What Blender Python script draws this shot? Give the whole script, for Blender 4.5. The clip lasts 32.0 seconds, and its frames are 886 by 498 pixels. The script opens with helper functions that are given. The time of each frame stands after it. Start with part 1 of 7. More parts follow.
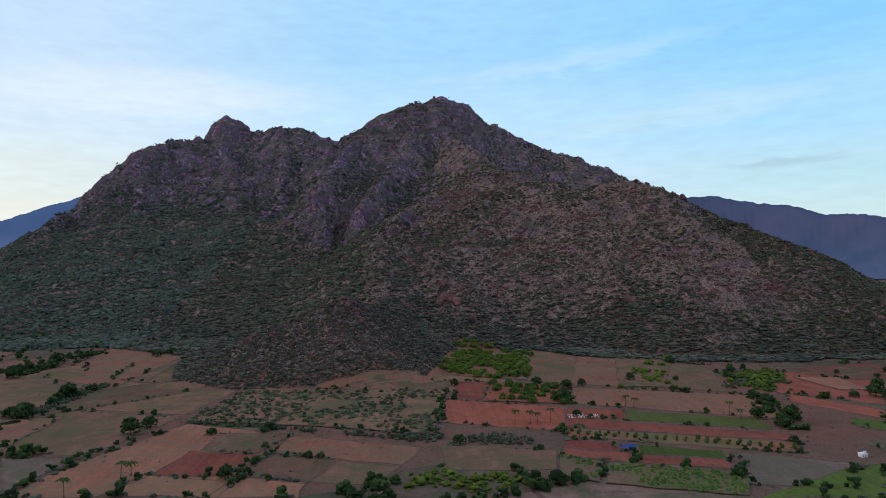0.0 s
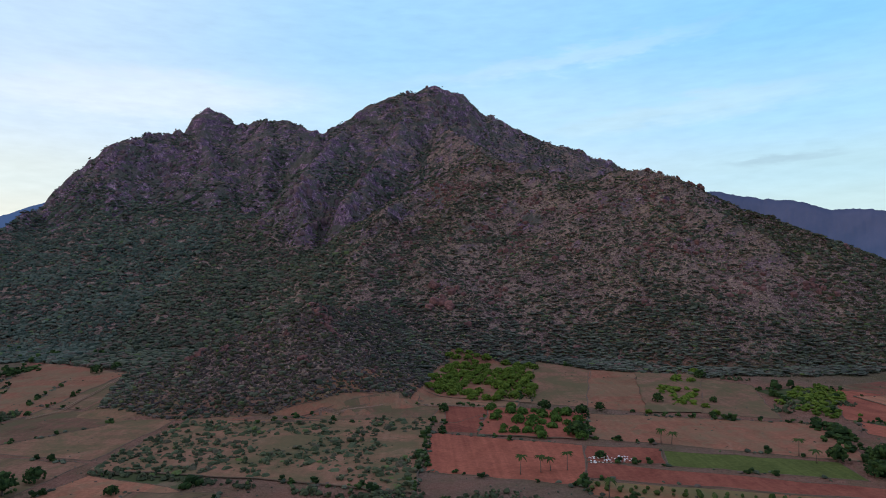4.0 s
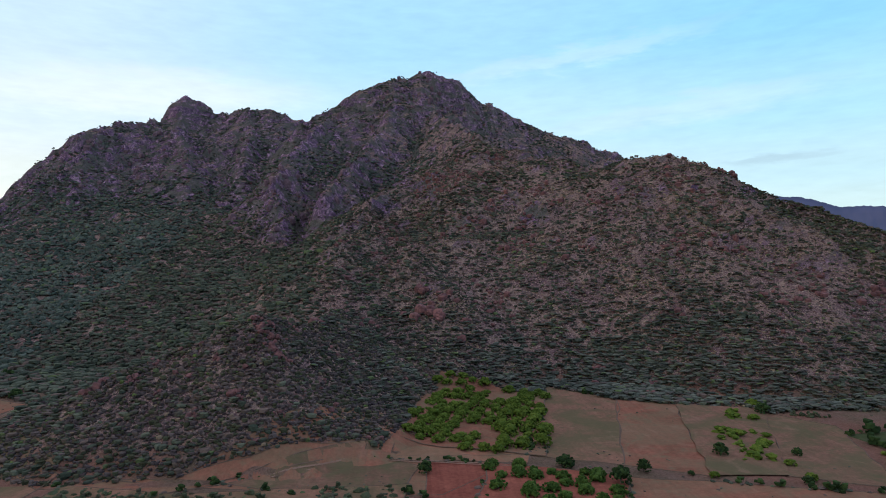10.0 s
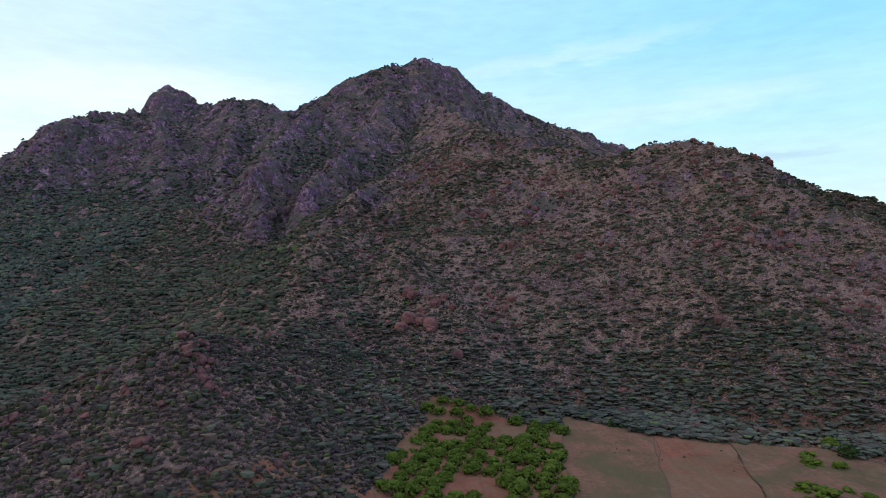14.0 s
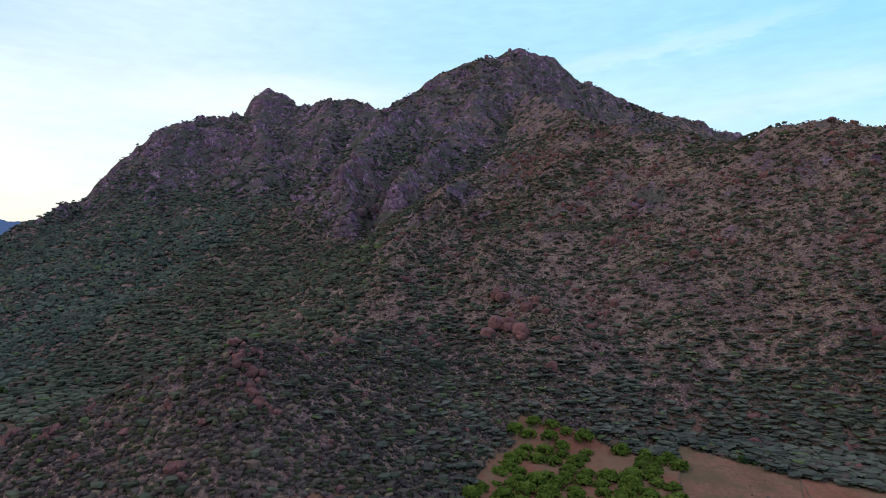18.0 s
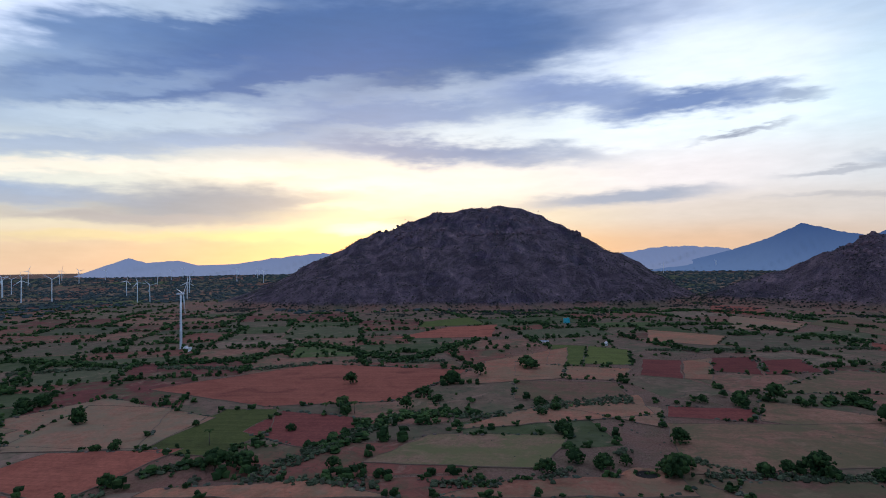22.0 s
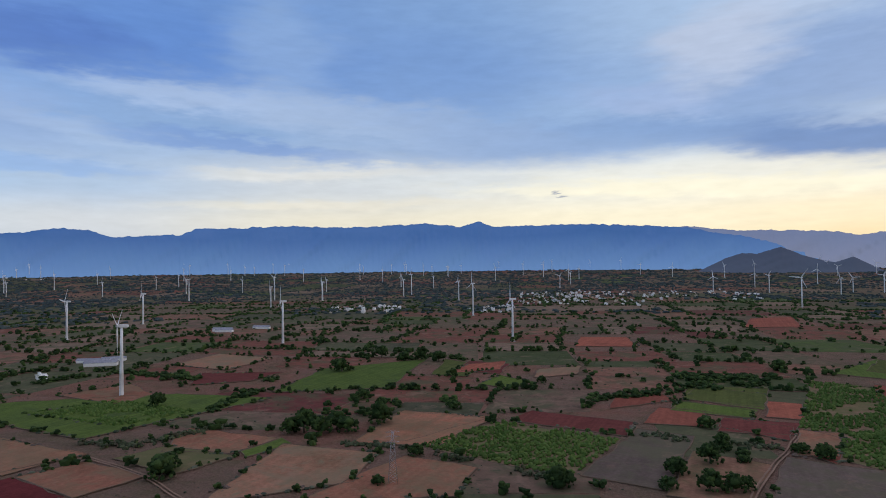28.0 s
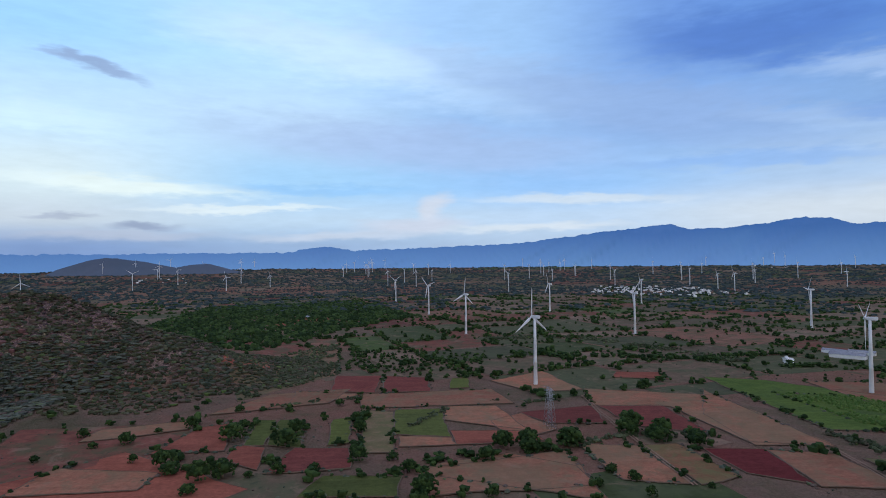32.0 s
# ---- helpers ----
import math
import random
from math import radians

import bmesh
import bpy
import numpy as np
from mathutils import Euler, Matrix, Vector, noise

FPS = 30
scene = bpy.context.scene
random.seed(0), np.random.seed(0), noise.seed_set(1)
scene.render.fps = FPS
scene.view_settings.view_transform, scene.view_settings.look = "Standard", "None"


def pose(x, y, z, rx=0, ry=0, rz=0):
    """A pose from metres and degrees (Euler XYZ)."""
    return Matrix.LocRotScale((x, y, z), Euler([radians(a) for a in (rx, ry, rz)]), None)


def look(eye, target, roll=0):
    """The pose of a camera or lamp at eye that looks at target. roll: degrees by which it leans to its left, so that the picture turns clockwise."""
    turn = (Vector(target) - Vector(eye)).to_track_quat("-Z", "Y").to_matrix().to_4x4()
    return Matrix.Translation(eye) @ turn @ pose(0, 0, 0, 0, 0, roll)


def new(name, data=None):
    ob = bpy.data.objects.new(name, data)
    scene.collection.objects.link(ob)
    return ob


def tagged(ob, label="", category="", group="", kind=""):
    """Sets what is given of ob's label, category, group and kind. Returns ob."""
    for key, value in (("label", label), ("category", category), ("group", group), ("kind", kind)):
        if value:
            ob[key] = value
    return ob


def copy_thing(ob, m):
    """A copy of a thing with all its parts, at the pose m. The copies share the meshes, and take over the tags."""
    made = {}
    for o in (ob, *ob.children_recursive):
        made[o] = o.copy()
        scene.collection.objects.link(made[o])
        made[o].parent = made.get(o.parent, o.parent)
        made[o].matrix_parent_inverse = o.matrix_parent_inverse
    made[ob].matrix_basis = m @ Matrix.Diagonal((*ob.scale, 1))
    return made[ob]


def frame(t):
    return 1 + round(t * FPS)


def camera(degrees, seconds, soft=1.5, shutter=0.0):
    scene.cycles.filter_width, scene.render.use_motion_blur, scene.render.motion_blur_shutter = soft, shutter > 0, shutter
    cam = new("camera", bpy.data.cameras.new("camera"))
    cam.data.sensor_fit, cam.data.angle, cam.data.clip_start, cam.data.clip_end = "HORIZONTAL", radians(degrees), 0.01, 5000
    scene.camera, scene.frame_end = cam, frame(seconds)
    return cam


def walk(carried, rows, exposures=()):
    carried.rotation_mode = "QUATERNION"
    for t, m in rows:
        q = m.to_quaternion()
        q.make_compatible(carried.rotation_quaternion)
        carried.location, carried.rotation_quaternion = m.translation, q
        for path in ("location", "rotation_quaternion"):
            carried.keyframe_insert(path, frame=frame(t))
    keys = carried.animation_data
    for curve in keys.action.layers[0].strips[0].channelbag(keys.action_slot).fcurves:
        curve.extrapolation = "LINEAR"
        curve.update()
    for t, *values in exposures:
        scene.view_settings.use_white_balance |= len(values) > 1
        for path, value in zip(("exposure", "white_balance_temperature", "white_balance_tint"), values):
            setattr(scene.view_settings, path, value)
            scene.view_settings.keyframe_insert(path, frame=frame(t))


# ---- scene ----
cam = camera(70.84, 32.0, soft=1.0)
PATH = [
    (0, pose(-0.00, 0.00, 99.99, 91.36, 0.35, -2.41)),
    (0.5, pose(1.46, 11.40, 99.88, 91.35, 0.35, -2.46)),
    (1, pose(2.96, 22.76, 99.85, 91.34, 0.36, -2.48)),
    (1.5, pose(4.42, 34.30, 99.78, 91.34, 0.40, -2.54)),
    (2, pose(6.09, 46.11, 99.71, 91.33, 0.44, -2.55)),
    (2.5, pose(7.49, 58.10, 99.58, 91.29, 0.49, -2.59)),
    (3, pose(8.89, 70.16, 99.47, 91.27, 0.58, -2.62)),
    (3.5, pose(10.34, 82.49, 99.49, 91.28, 0.65, -2.65)),
    (5.5, pose(14.60, 128.36, 99.29, 91.24, 0.91, -2.71)),
    (6, pose(15.96, 139.26, 99.93, 91.23, 0.93, -2.74)),
    (6.5, pose(17.69, 149.40, 100.62, 91.17, 0.89, -2.74)),
    (7, pose(19.17, 158.89, 101.08, 91.14, 0.84, -2.74)),
    (7.5, pose(20.70, 167.72, 101.22, 91.13, 0.79, -2.75)),
    (8, pose(21.88, 176.42, 101.32, 91.13, 0.76, -2.76)),
    (8.5, pose(22.84, 185.25, 101.14, 91.11, 0.75, -2.83)),
    (9, pose(23.40, 194.20, 100.90, 91.12, 0.73, -2.85)),
    (9.5, pose(24.03, 203.39, 100.56, 91.15, 0.71, -2.89)),
    (10, pose(24.88, 213.22, 100.32, 91.16, 0.71, -2.91)),
    (10.5, pose(25.85, 223.69, 100.37, 91.18, 0.71, -2.91)),
    (11, pose(26.54, 234.36, 100.40, 91.18, 0.73, -2.95)),
    (11.5, pose(27.72, 245.21, 100.53, 91.18, 0.71, -2.98)),
    (12, pose(28.79, 256.31, 100.48, 91.18, 0.67, -3.01)),
    (12.5, pose(29.80, 267.67, 100.22, 91.18, 0.64, -3.02)),
    (13, pose(30.73, 279.27, 99.98, 91.15, 0.62, -3.02)),
    (13.5, pose(32.25, 291.84, 100.17, 91.09, 0.68, -3.04)),
    (14, pose(34.02, 303.70, 100.57, 91.03, 0.72, -3.04)),
    (14.5, pose(35.19, 314.18, 101.03, 91.00, 0.76, -3.01)),
    (16.5, pose(38.78, 346.92, 101.64, 90.88, 0.71, -3.12)),
    (17, pose(39.73, 350.44, 100.85, 90.91, 0.69, -4.28)),
    (17.5, pose(40.78, 351.36, 100.04, 90.99, 0.68, -4.64)),
    (18.0, pose(40.78, 351.36, 100.04, 91.05, 0.66, 5.95)),
    (18.5, pose(40.78, 351.36, 100.04, 91.09, 0.65, 21.11)),
    (19.0, pose(40.78, 351.36, 100.04, 91.12, 0.64, 34.16)),
    (19.5, pose(40.78, 351.36, 100.04, 91.18, 0.64, 44.82)),
    (20.0, pose(40.78, 351.36, 100.04, 91.24, 0.64, 55.41)),
    (20.5, pose(40.78, 351.36, 100.04, 91.26, 0.64, 65.88)),
    (21.0, pose(40.78, 351.36, 100.04, 91.27, 0.71, 76.15)),
    (21.5, pose(40.78, 351.36, 100.04, 91.26, 0.81, 86.62)),
    (22.0, pose(40.78, 351.36, 100.04, 91.26, 0.89, 97.15)),
    (22.5, pose(40.78, 351.36, 100.04, 91.27, 0.94, 107.61)),
    (23.0, pose(40.78, 351.36, 100.04, 91.30, 0.95, 118.10)),
    (23.5, pose(40.78, 351.36, 100.04, 91.36, 0.96, 128.56)),
    (24.0, pose(40.78, 351.36, 100.04, 91.38, 0.98, 138.95)),
    (24.5, pose(40.78, 351.36, 100.04, 91.41, 0.96, 149.47)),
    (25.0, pose(40.78, 351.36, 100.04, 91.43, 0.96, 160.02)),
    (25.5, pose(40.78, 351.36, 100.04, 91.47, 0.94, 170.53)),
    (26.0, pose(40.78, 351.36, 100.04, 91.51, 0.91, 180.94)),
    (26.5, pose(40.78, 351.36, 100.04, 91.54, 0.86, 191.41)),
    (28.5, pose(40.78, 351.36, 100.04, 91.48, 0.63, 208.61)),
    (29.0, pose(40.78, 351.36, 100.04, 91.43, 0.55, 214.53)),
    (29.5, pose(40.78, 351.36, 100.04, 91.39, 0.48, 220.48)),
    (30.0, pose(40.78, 351.36, 100.04, 91.35, 0.46, 226.89)),
    (30.5, pose(40.78, 351.36, 100.04, 91.33, 0.45, 235.81)),
    (31.0, pose(40.78, 351.36, 100.04, 91.30, 0.46, 245.09)),
    (31.5, pose(40.78, 351.36, 100.04, 91.27, 0.51, 254.91)),
    (32.0, pose(40.78, 351.36, 100.04, 91.22, 0.62, 266.39)),
]
walk(cam, PATH, [(0, 0.12, 6500, 10), (9, 0.27, 6600, 10), (16.5, 0.42, 6650, 11), (17.8, 0.4, 6800, 11), (20, 0.0, 6200, 11), (22, -0.16, 5850, 11), (24, -0.22, 5900, 12), (26.5, -0.22, 6500, 13), (29, 0.02, 6900, 15), (32, 0.0, 6200, 12)])

# ---- sky and sun: dusk, the sun low in the west behind thin cloud ----
SUN_TURN = 104.0      # degrees to the left of the first heading
SUN_HIGH = 5.0


def sky_world():
    w = bpy.data.worlds.new("dusk_sky")
    scene.world = w
    w.use_nodes = True
    nt = w.node_tree
    nt.nodes.clear()
    N, L = nt.nodes.new, nt.links.new

    def feed(socket, v):
        if isinstance(v, (int, float)):
            socket.default_value = v
        elif isinstance(v, tuple):
            socket.default_value = v if len(v) == len(socket.default_value) else (*v, 1)
        else:
            L(v, socket)

    def math_node(op, a, b=None, c=None, clamp=False):
        n = N("ShaderNodeMath")
        n.operation, n.use_clamp = op, clamp
        for i, v in enumerate((a, b, c)):
            if v is not None:
                feed(n.inputs[i], v)
        return n.outputs[0]

    def span(v, a, b, lo=0.0, hi=1.0, kind="SMOOTHSTEP"):
        n = N("ShaderNodeMapRange")
        n.interpolation_type = kind
        for k, q in (("Value", v), ("From Min", a), ("From Max", b), ("To Min", lo), ("To Max", hi)):
            feed(n.inputs[k], q)
        return n.outputs[0]

    def mix(fac, a, b):
        n = N("ShaderNodeMix")
        n.data_type = "RGBA"
        for s, v in ((n.inputs[0], fac), (n.inputs[6], a), (n.inputs[7], b)):
            feed(s, v)
        return n.outputs[2]

    def noise_tex(vec, scale, detail, rough):
        n = N("ShaderNodeTexNoise")
        for k, v in (("Vector", vec), ("Scale", scale), ("Detail", detail), ("Roughness", rough)):
            feed(n.inputs[k], v)
        return n.outputs["Fac"]

    def vec(x, y, z=0.0):
        n = N("ShaderNodeCombineXYZ")
        for k, v in enumerate((x, y, z)):
            feed(n.inputs[k], v)
        return n.outputs[0]

    def tone(a, c):
        """Radiance of a sky colour seen at heading a."""
        stops = np.interp(a, [-40, 40, 58, 75, 100, 140, 185, 215, 300], [0.13, 0.15, 0.16, 0.02, -0.12, -0.16, -0.2, 0.0, 0.0])
        warm = np.interp(a, [-40, 40, 60, 300], [0, 0, 1, 1])
        return tuple((k / 255) ** 2.2 * (1.12 if k > 248 else 1.0) * g / 2 ** stops / 0.88 for k, g in zip(c, (1 - 0.03 * warm, 1 + 0.01 * warm, 0.93 + 0.06 * warm)))

    co = N("ShaderNodeTexCoord").outputs["Generated"]
    sep = N("ShaderNodeSeparateXYZ")
    L(co, sep.inputs[0])
    x, y, z = sep.outputs
    # heading in degrees left of north, from -40 round to 320, and height in degrees
    fro = math_node("FRACT", math_node("DIVIDE", math_node("ADD", math_node("ARCTAN2", math_node("MULTIPLY", x, -1.0), y), radians(40)), 2 * math.pi))
    head = math_node("MULTIPLY_ADD", fro, 360.0, -40.0)
    high = math_node("MAXIMUM", math_node("MULTIPLY", math_node("ARCSINE", z), 180 / math.pi), 0.0)

    def around(*stops):
        """A colour that changes with the heading: (degrees, red, green, blue)."""
        n = N("ShaderNodeValToRGB")
        el = n.color_ramp.elements
        n.color_ramp.interpolation = "EASE"
        while len(el) < len(stops):
            el.new(0.5)
        for e, (a, *c) in zip(el, stops):
            e.position, e.color = (a + 40) / 360, (*tone(a, c), 1)
        L(fro, n.inputs[0])
        return n.outputs[0]

    # the sky without its separate clouds, at five heights
    row_0 = around((-38, 205, 226, 240), (0, 222, 236, 246), (33, 238, 234, 232), (58, 236, 208, 192), (75, 236, 190, 160), (92, 240, 184, 138), (110, 236, 190, 142), (128, 226, 188, 158), (145, 228, 194, 164), (165, 242, 218, 176), (190, 236, 228, 204),
                   (215, 226, 224, 214), (235, 196, 208, 226), (255, 170, 194, 226), (280, 138, 170, 214), (300, 108, 144, 200), (320, 196, 220, 238))
    row_1 = around((-38, 196, 226, 244), (0, 215, 235, 248), (33, 234, 238, 240), (58, 242, 224, 216), (75, 238, 214, 200), (92, 246, 218, 186), (110, 246, 222, 180), (128, 236, 214, 184), (145, 240, 216, 184), (165, 246, 230, 200), (190, 242, 234, 212),
                   (215, 232, 228, 216), (235, 208, 216, 230), (255, 184, 206, 236), (280, 184, 208, 236), (300, 196, 206, 222), (320, 192, 222, 242))
    row_2 = around((-38, 184, 222, 248), (0, 206, 232, 250), (33, 226, 238, 248), (58, 248, 244, 244), (75, 252, 246, 240), (92, 252, 244, 226), (110, 252, 238, 206), (128, 238, 228, 210), (145, 222, 218, 212), (165, 226, 224, 216), (190, 226, 228, 226),
                   (215, 208, 216, 228), (235, 172, 196, 230), (255, 144, 188, 242), (280, 160, 202, 242), (300, 216, 230, 238), (320, 182, 220, 246))
    row_3 = around((-38, 166, 218, 254), (0, 190, 228, 252), (33, 214, 234, 250), (58, 248, 250, 253), (75, 255, 255, 254), (92, 238, 238, 238), (110, 186, 192, 204), (128, 178, 188, 204), (145, 208, 216, 224), (165, 192, 206, 224), (185, 158, 186, 222),
                   (205, 148, 178, 220), (225, 134, 168, 218), (245, 134, 170, 226), (262, 150, 184, 232), (280, 192, 218, 246), (300, 196, 224, 248), (320, 164, 216, 253))
    row_4 = around((-38, 138, 206, 255), (0, 164, 216, 252), (33, 198, 226, 250), (50, 176, 206, 246), (64, 216, 228, 246), (78, 246, 248, 250), (95, 190, 200, 218), (112, 142, 162, 198), (128, 146, 166, 202), (145, 206, 216, 228), (160, 178, 196, 222),
                   (180, 156, 182, 218), (205, 124, 160, 212), (228, 100, 142, 210), (245, 112, 150, 218), (262, 162, 198, 242), (280, 188, 224, 253), (300, 164, 212, 252), (320, 138, 206, 255))
    sky_col = mix(span(high, 1.5, 4.0), row_0, row_1)
    sky_col = mix(span(high, 4.0, 7.0), sky_col, row_2)
    sky_col = mix(span(high, 7.5, 12.0), sky_col, row_3)
    sky_col = mix(span(high, 12.5, 19.0), sky_col, row_4)
    sky_col = mix(span(high, 24.0, 45.0), sky_col, (0.71, 0.75, 1.05))

    # drift: clouds are drawn out and frayed along their length
    drift = vec(math_node("MULTIPLY", head, 0.09), math_node("MULTIPLY", high, 0.34))
    fray = vec(math_node("MULTIPLY", head, 0.32), math_node("MULTIPLY", high, 1.35), 5.0)
    d1, d2 = noise_tex(drift, 1.0, 3, 0.5), noise_tex(drift, 1.6, 4, 0.6)
    f1, f2 = noise_tex(fray, 0.8, 3, 0.5), noise_tex(fray, 1.3, 3, 0.52)
    loose = span(high, 2.0, 14.0, 0.35, 1.0, "LINEAR")
    du = math_node("MULTIPLY", loose, math_node("ADD", math_node("MULTIPLY_ADD", d1, 11.0, -5.5), math_node("MULTIPLY_ADD", f1, 3.4, -1.7)))
    dv = math_node("MULTIPLY", loose, math_node("ADD", math_node("MULTIPLY_ADD", d2, 3.6, -1.8), math_node("MULTIPLY_ADD", f2, 1.5, -0.75)))
    here = vec(math_node("ADD", math_node("MULTIPLY", head, -1.0), du), math_node("ADD", high, dv))

    def cloud(a, e, long, thick, tilt, c, much=0.85, soft=1.3):
        """One cloud at heading a and height e: half its length and depth in degrees, its tilt (up to the right), colour and density."""
        nonlocal sky_col
        m = N("ShaderNodeMapping")
        m.vector_type = "TEXTURE"
        L(here, m.inputs["Vector"])
        m.inputs["Location"].default_value = (-a, e, 0)
        m.inputs["Rotation"].default_value = (0, 0, radians(tilt))
        m.inputs["Scale"].default_value = (long, thick, 1)
        n = N("ShaderNodeVectorMath")
        n.operation = "LENGTH"
        L(m.outputs[0], n.inputs[0])
        sky_col = mix(span(n.outputs["Value"], 0.3, soft, much, 0.0), sky_col, tone(a, c))

    def next_layer():
        """The following clouds wait for those before, which keeps the shader small."""
        nonlocal here
        n = N("ShaderNodeVectorMath")
        n.operation = "MULTIPLY_ADD"
        L(sky_col, n.inputs[0])
        n.inputs[1].default_value = (1e-6, 1e-6, 1e-6)
        L(here, n.inputs[2])
        here = n.outputs[0]

    white = (253, 253, 253)
    # north-west: bright gap under the edge of the cloud sheet
    cloud(73, 15.6, 11, 4.0, 0, (255, 255, 255), 0.9)
    cloud(77, 11.4, 12, 1.7, 0, white, 0.9)
    cloud(60, 22.0, 14, 1.5, 0, (142, 156, 200), 0.8)
    # the dark sheet over the sunset and its long western arm
    cloud(103, 20.4, 30, 5.4, 4, (60, 95, 150), 0.97)
    cloud(121, 21.6, 7, 1.3, 3, (214, 222, 234), 0.6, 1.5)
    cloud(95, 18.2, 18, 2.6, 7, (56, 92, 148), 0.85)
    cloud(116, 16.2, 26, 2.6, 10, (68, 99, 156), 0.92)
    cloud(104, 13.4, 22, 1.9, 3, (112, 134, 180), 0.85)
    cloud(122, 12.4, 11, 0.9, 4, (214, 220, 226), 0.65, 1.6)
    cloud(126, 14.4, 10, 0.9, 12, (176, 190, 212), 0.4, 1.6)
    cloud(110, 15.2, 8, 0.7, 10, (176, 188, 208), 0.4, 1.6)
    cloud(75, 13.3, 8, 1.1, 1, (100, 124, 180), 0.92, 1.4)
    cloud(85, 14.6, 8, 1.6, -8, (122, 140, 188), 0.85, 1.5)
    cloud(97, 10.1, 15, 1.3, -4, (120, 136, 176), 0.95)
    cloud(116, 10.8, 9, 0.8, 2, (150, 164, 196), 0.7)
    cloud(72.5, 10.2, 3.6, 0.32, 9, (160, 160, 178), 0.85)
    next_layer()
    # level bars over the western horizon, and the glow between them
    cloud(104, 7.4, 9, 0.7, 2, (255, 248, 222), 0.95)
    cloud(118, 8.4, 12, 0.7, 0, (254, 244, 222), 0.85)
    cloud(117, 5.3, 13, 2.0, 1, (146, 146, 160), 0.95)
    cloud(132, 5.6, 11, 1.1, 1, (156, 162, 184), 0.85)
    cloud(104, 5.4, 6, 0.6, 3, (255, 244, 200), 0.9)
    cloud(81, 5.5, 9, 0.85, 3, (156, 162, 186), 0.9)
    cloud(98, 4.1, 6, 0.45, 0, (192, 170, 160), 0.6)
    cloud(124, 4.1, 12, 0.6, -1, (172, 160, 164), 0.8)
    cloud(110, 2.6, 13, 0.6, 0, (252, 220, 150), 0.85)
    cloud(104, 3.2, 4, 0.6, 4, (255, 250, 214), 0.95)
    cloud(126, 2.6, 9, 0.5, 0, (244, 212, 156), 0.75)
    cloud(55.5, 7.1, 7.5, 0.55, -3, (150, 158, 184), 0.9)
    cloud(64, 6.8, 5, 0.35, 2, (186, 182, 192), 0.7)
    cloud(67, 13.0, 3, 0.6, 0, (150, 162, 194), 0.7)
    cloud(62, 4.6, 9, 0.3, -1, (206, 194, 196), 0.6)
    # south-west: bright diagonal rift, bars to its right
    cloud(150, 13.6, 14, 3.0, 20, (248, 249, 250), 0.9, 1.5)
    cloud(133, 19.2, 9, 2.2, 22, (246, 248, 250), 0.85, 1.5)
    cloud(157, 11.8, 12, 1.3, 8, (214, 222, 230), 0.8)
    cloud(128, 9.6, 11, 0.8, 3, (156, 168, 196), 0.7)
    cloud(130, 8.0, 12, 0.6, 2, (252, 242, 216), 0.85)
    cloud(139, 6.5, 13, 0.8, -2, (160, 172, 198), 0.85)
    cloud(150, 9.4, 10, 0.7, -4, (186, 196, 214), 0.7)
    next_layer()
    # south: the broad blue sheet with a sharp lower edge falling to the west
    cloud(172, 14.8, 18, 4.6, 2, (122, 150, 200), 0.8, 1.5)
    cloud(210, 17.2, 18, 5.0, -3, (112, 150, 212), 0.75, 1.6)
    cloud(170, 9.2, 17, 1.9, -8, (104, 134, 188), 0.95)
    cloud(194, 11.0, 17, 1.9, 1, (122, 154, 206), 0.8, 1.6)
    cloud(180, 18.0, 6, 3.0, 30, (180, 192, 218), 0.75, 1.6)
    cloud(162, 19.5, 5, 1.6, 20, (190, 206, 230), 0.7)
    cloud(186, 14.0, 7, 1.2, -8, (150, 172, 216), 0.6)
    cloud(182, 6.4, 22, 0.95, -2, (246, 240, 218), 0.8)
    cloud(205, 7.8, 13, 0.8, -2, (210, 218, 228), 0.8)
    cloud(194.6, 6.6, 0.6, 0.07, 0, (150, 158, 180), 0.8)
    cloud(194.0, 6.1, 0.7, 0.07, 0, (150, 158, 180), 0.8)
    # south-east: pale lobes laid over deep blue
    cloud(229, 18.6, 13, 3.0, -4, (92, 136, 212), 0.8, 1.6)
    cloud(219.5, 19.0, 4.5, 4.5, 20, (144, 176, 224), 0.6, 1.6)
    cloud(213, 13.2, 13, 1.8, -7, (170, 192, 228), 0.7, 1.7)
    cloud(228, 14.4, 10, 1.4, -3, (166, 190, 231), 0.8)
    cloud(234, 11.0, 10, 1.0, -7, (164, 190, 230), 0.8)
    cloud(223, 10.6, 12, 0.8, -5, (116, 152, 216), 0.75)
    cloud(203, 12.2, 9, 1.2, -6, (140, 168, 214), 0.6, 1.6)
    cloud(217, 8.4, 13, 0.7, 2, (226, 228, 230), 0.75)
    cloud(240, 8.2, 12, 0.8, -1, (134, 174, 234), 0.7)
    cloud(214, 5.6, 16, 0.6, 1, (234, 230, 220), 0.7)
    cloud(240, 18.0, 11, 2.4, -5, (82, 120, 198), 0.88)
    next_layer()
    # east: thin pale veil, low cumulus and a bank along the far range
    cloud(266, 17.0, 15, 3.0, -12, (190, 216, 248), 0.75)
    cloud(250, 13.6, 16, 2.6, -14, (146, 172, 220), 0.75, 1.5)
    cloud(278, 18.8, 12, 2.4, -10, (206, 230, 251), 0.8)
    cloud(268, 10.4, 18, 2.2, -4, (164, 184, 226), 0.75, 1.5)
    cloud(296, 15.8, 3.6, 0.8, -16, (146, 166, 204), 0.9)
    cloud(299, 11.4, 6, 1.3, -2, (214, 238, 251), 0.8)
    cloud(293, 6.6, 11, 0.8, -2, (232, 241, 240), 0.9)
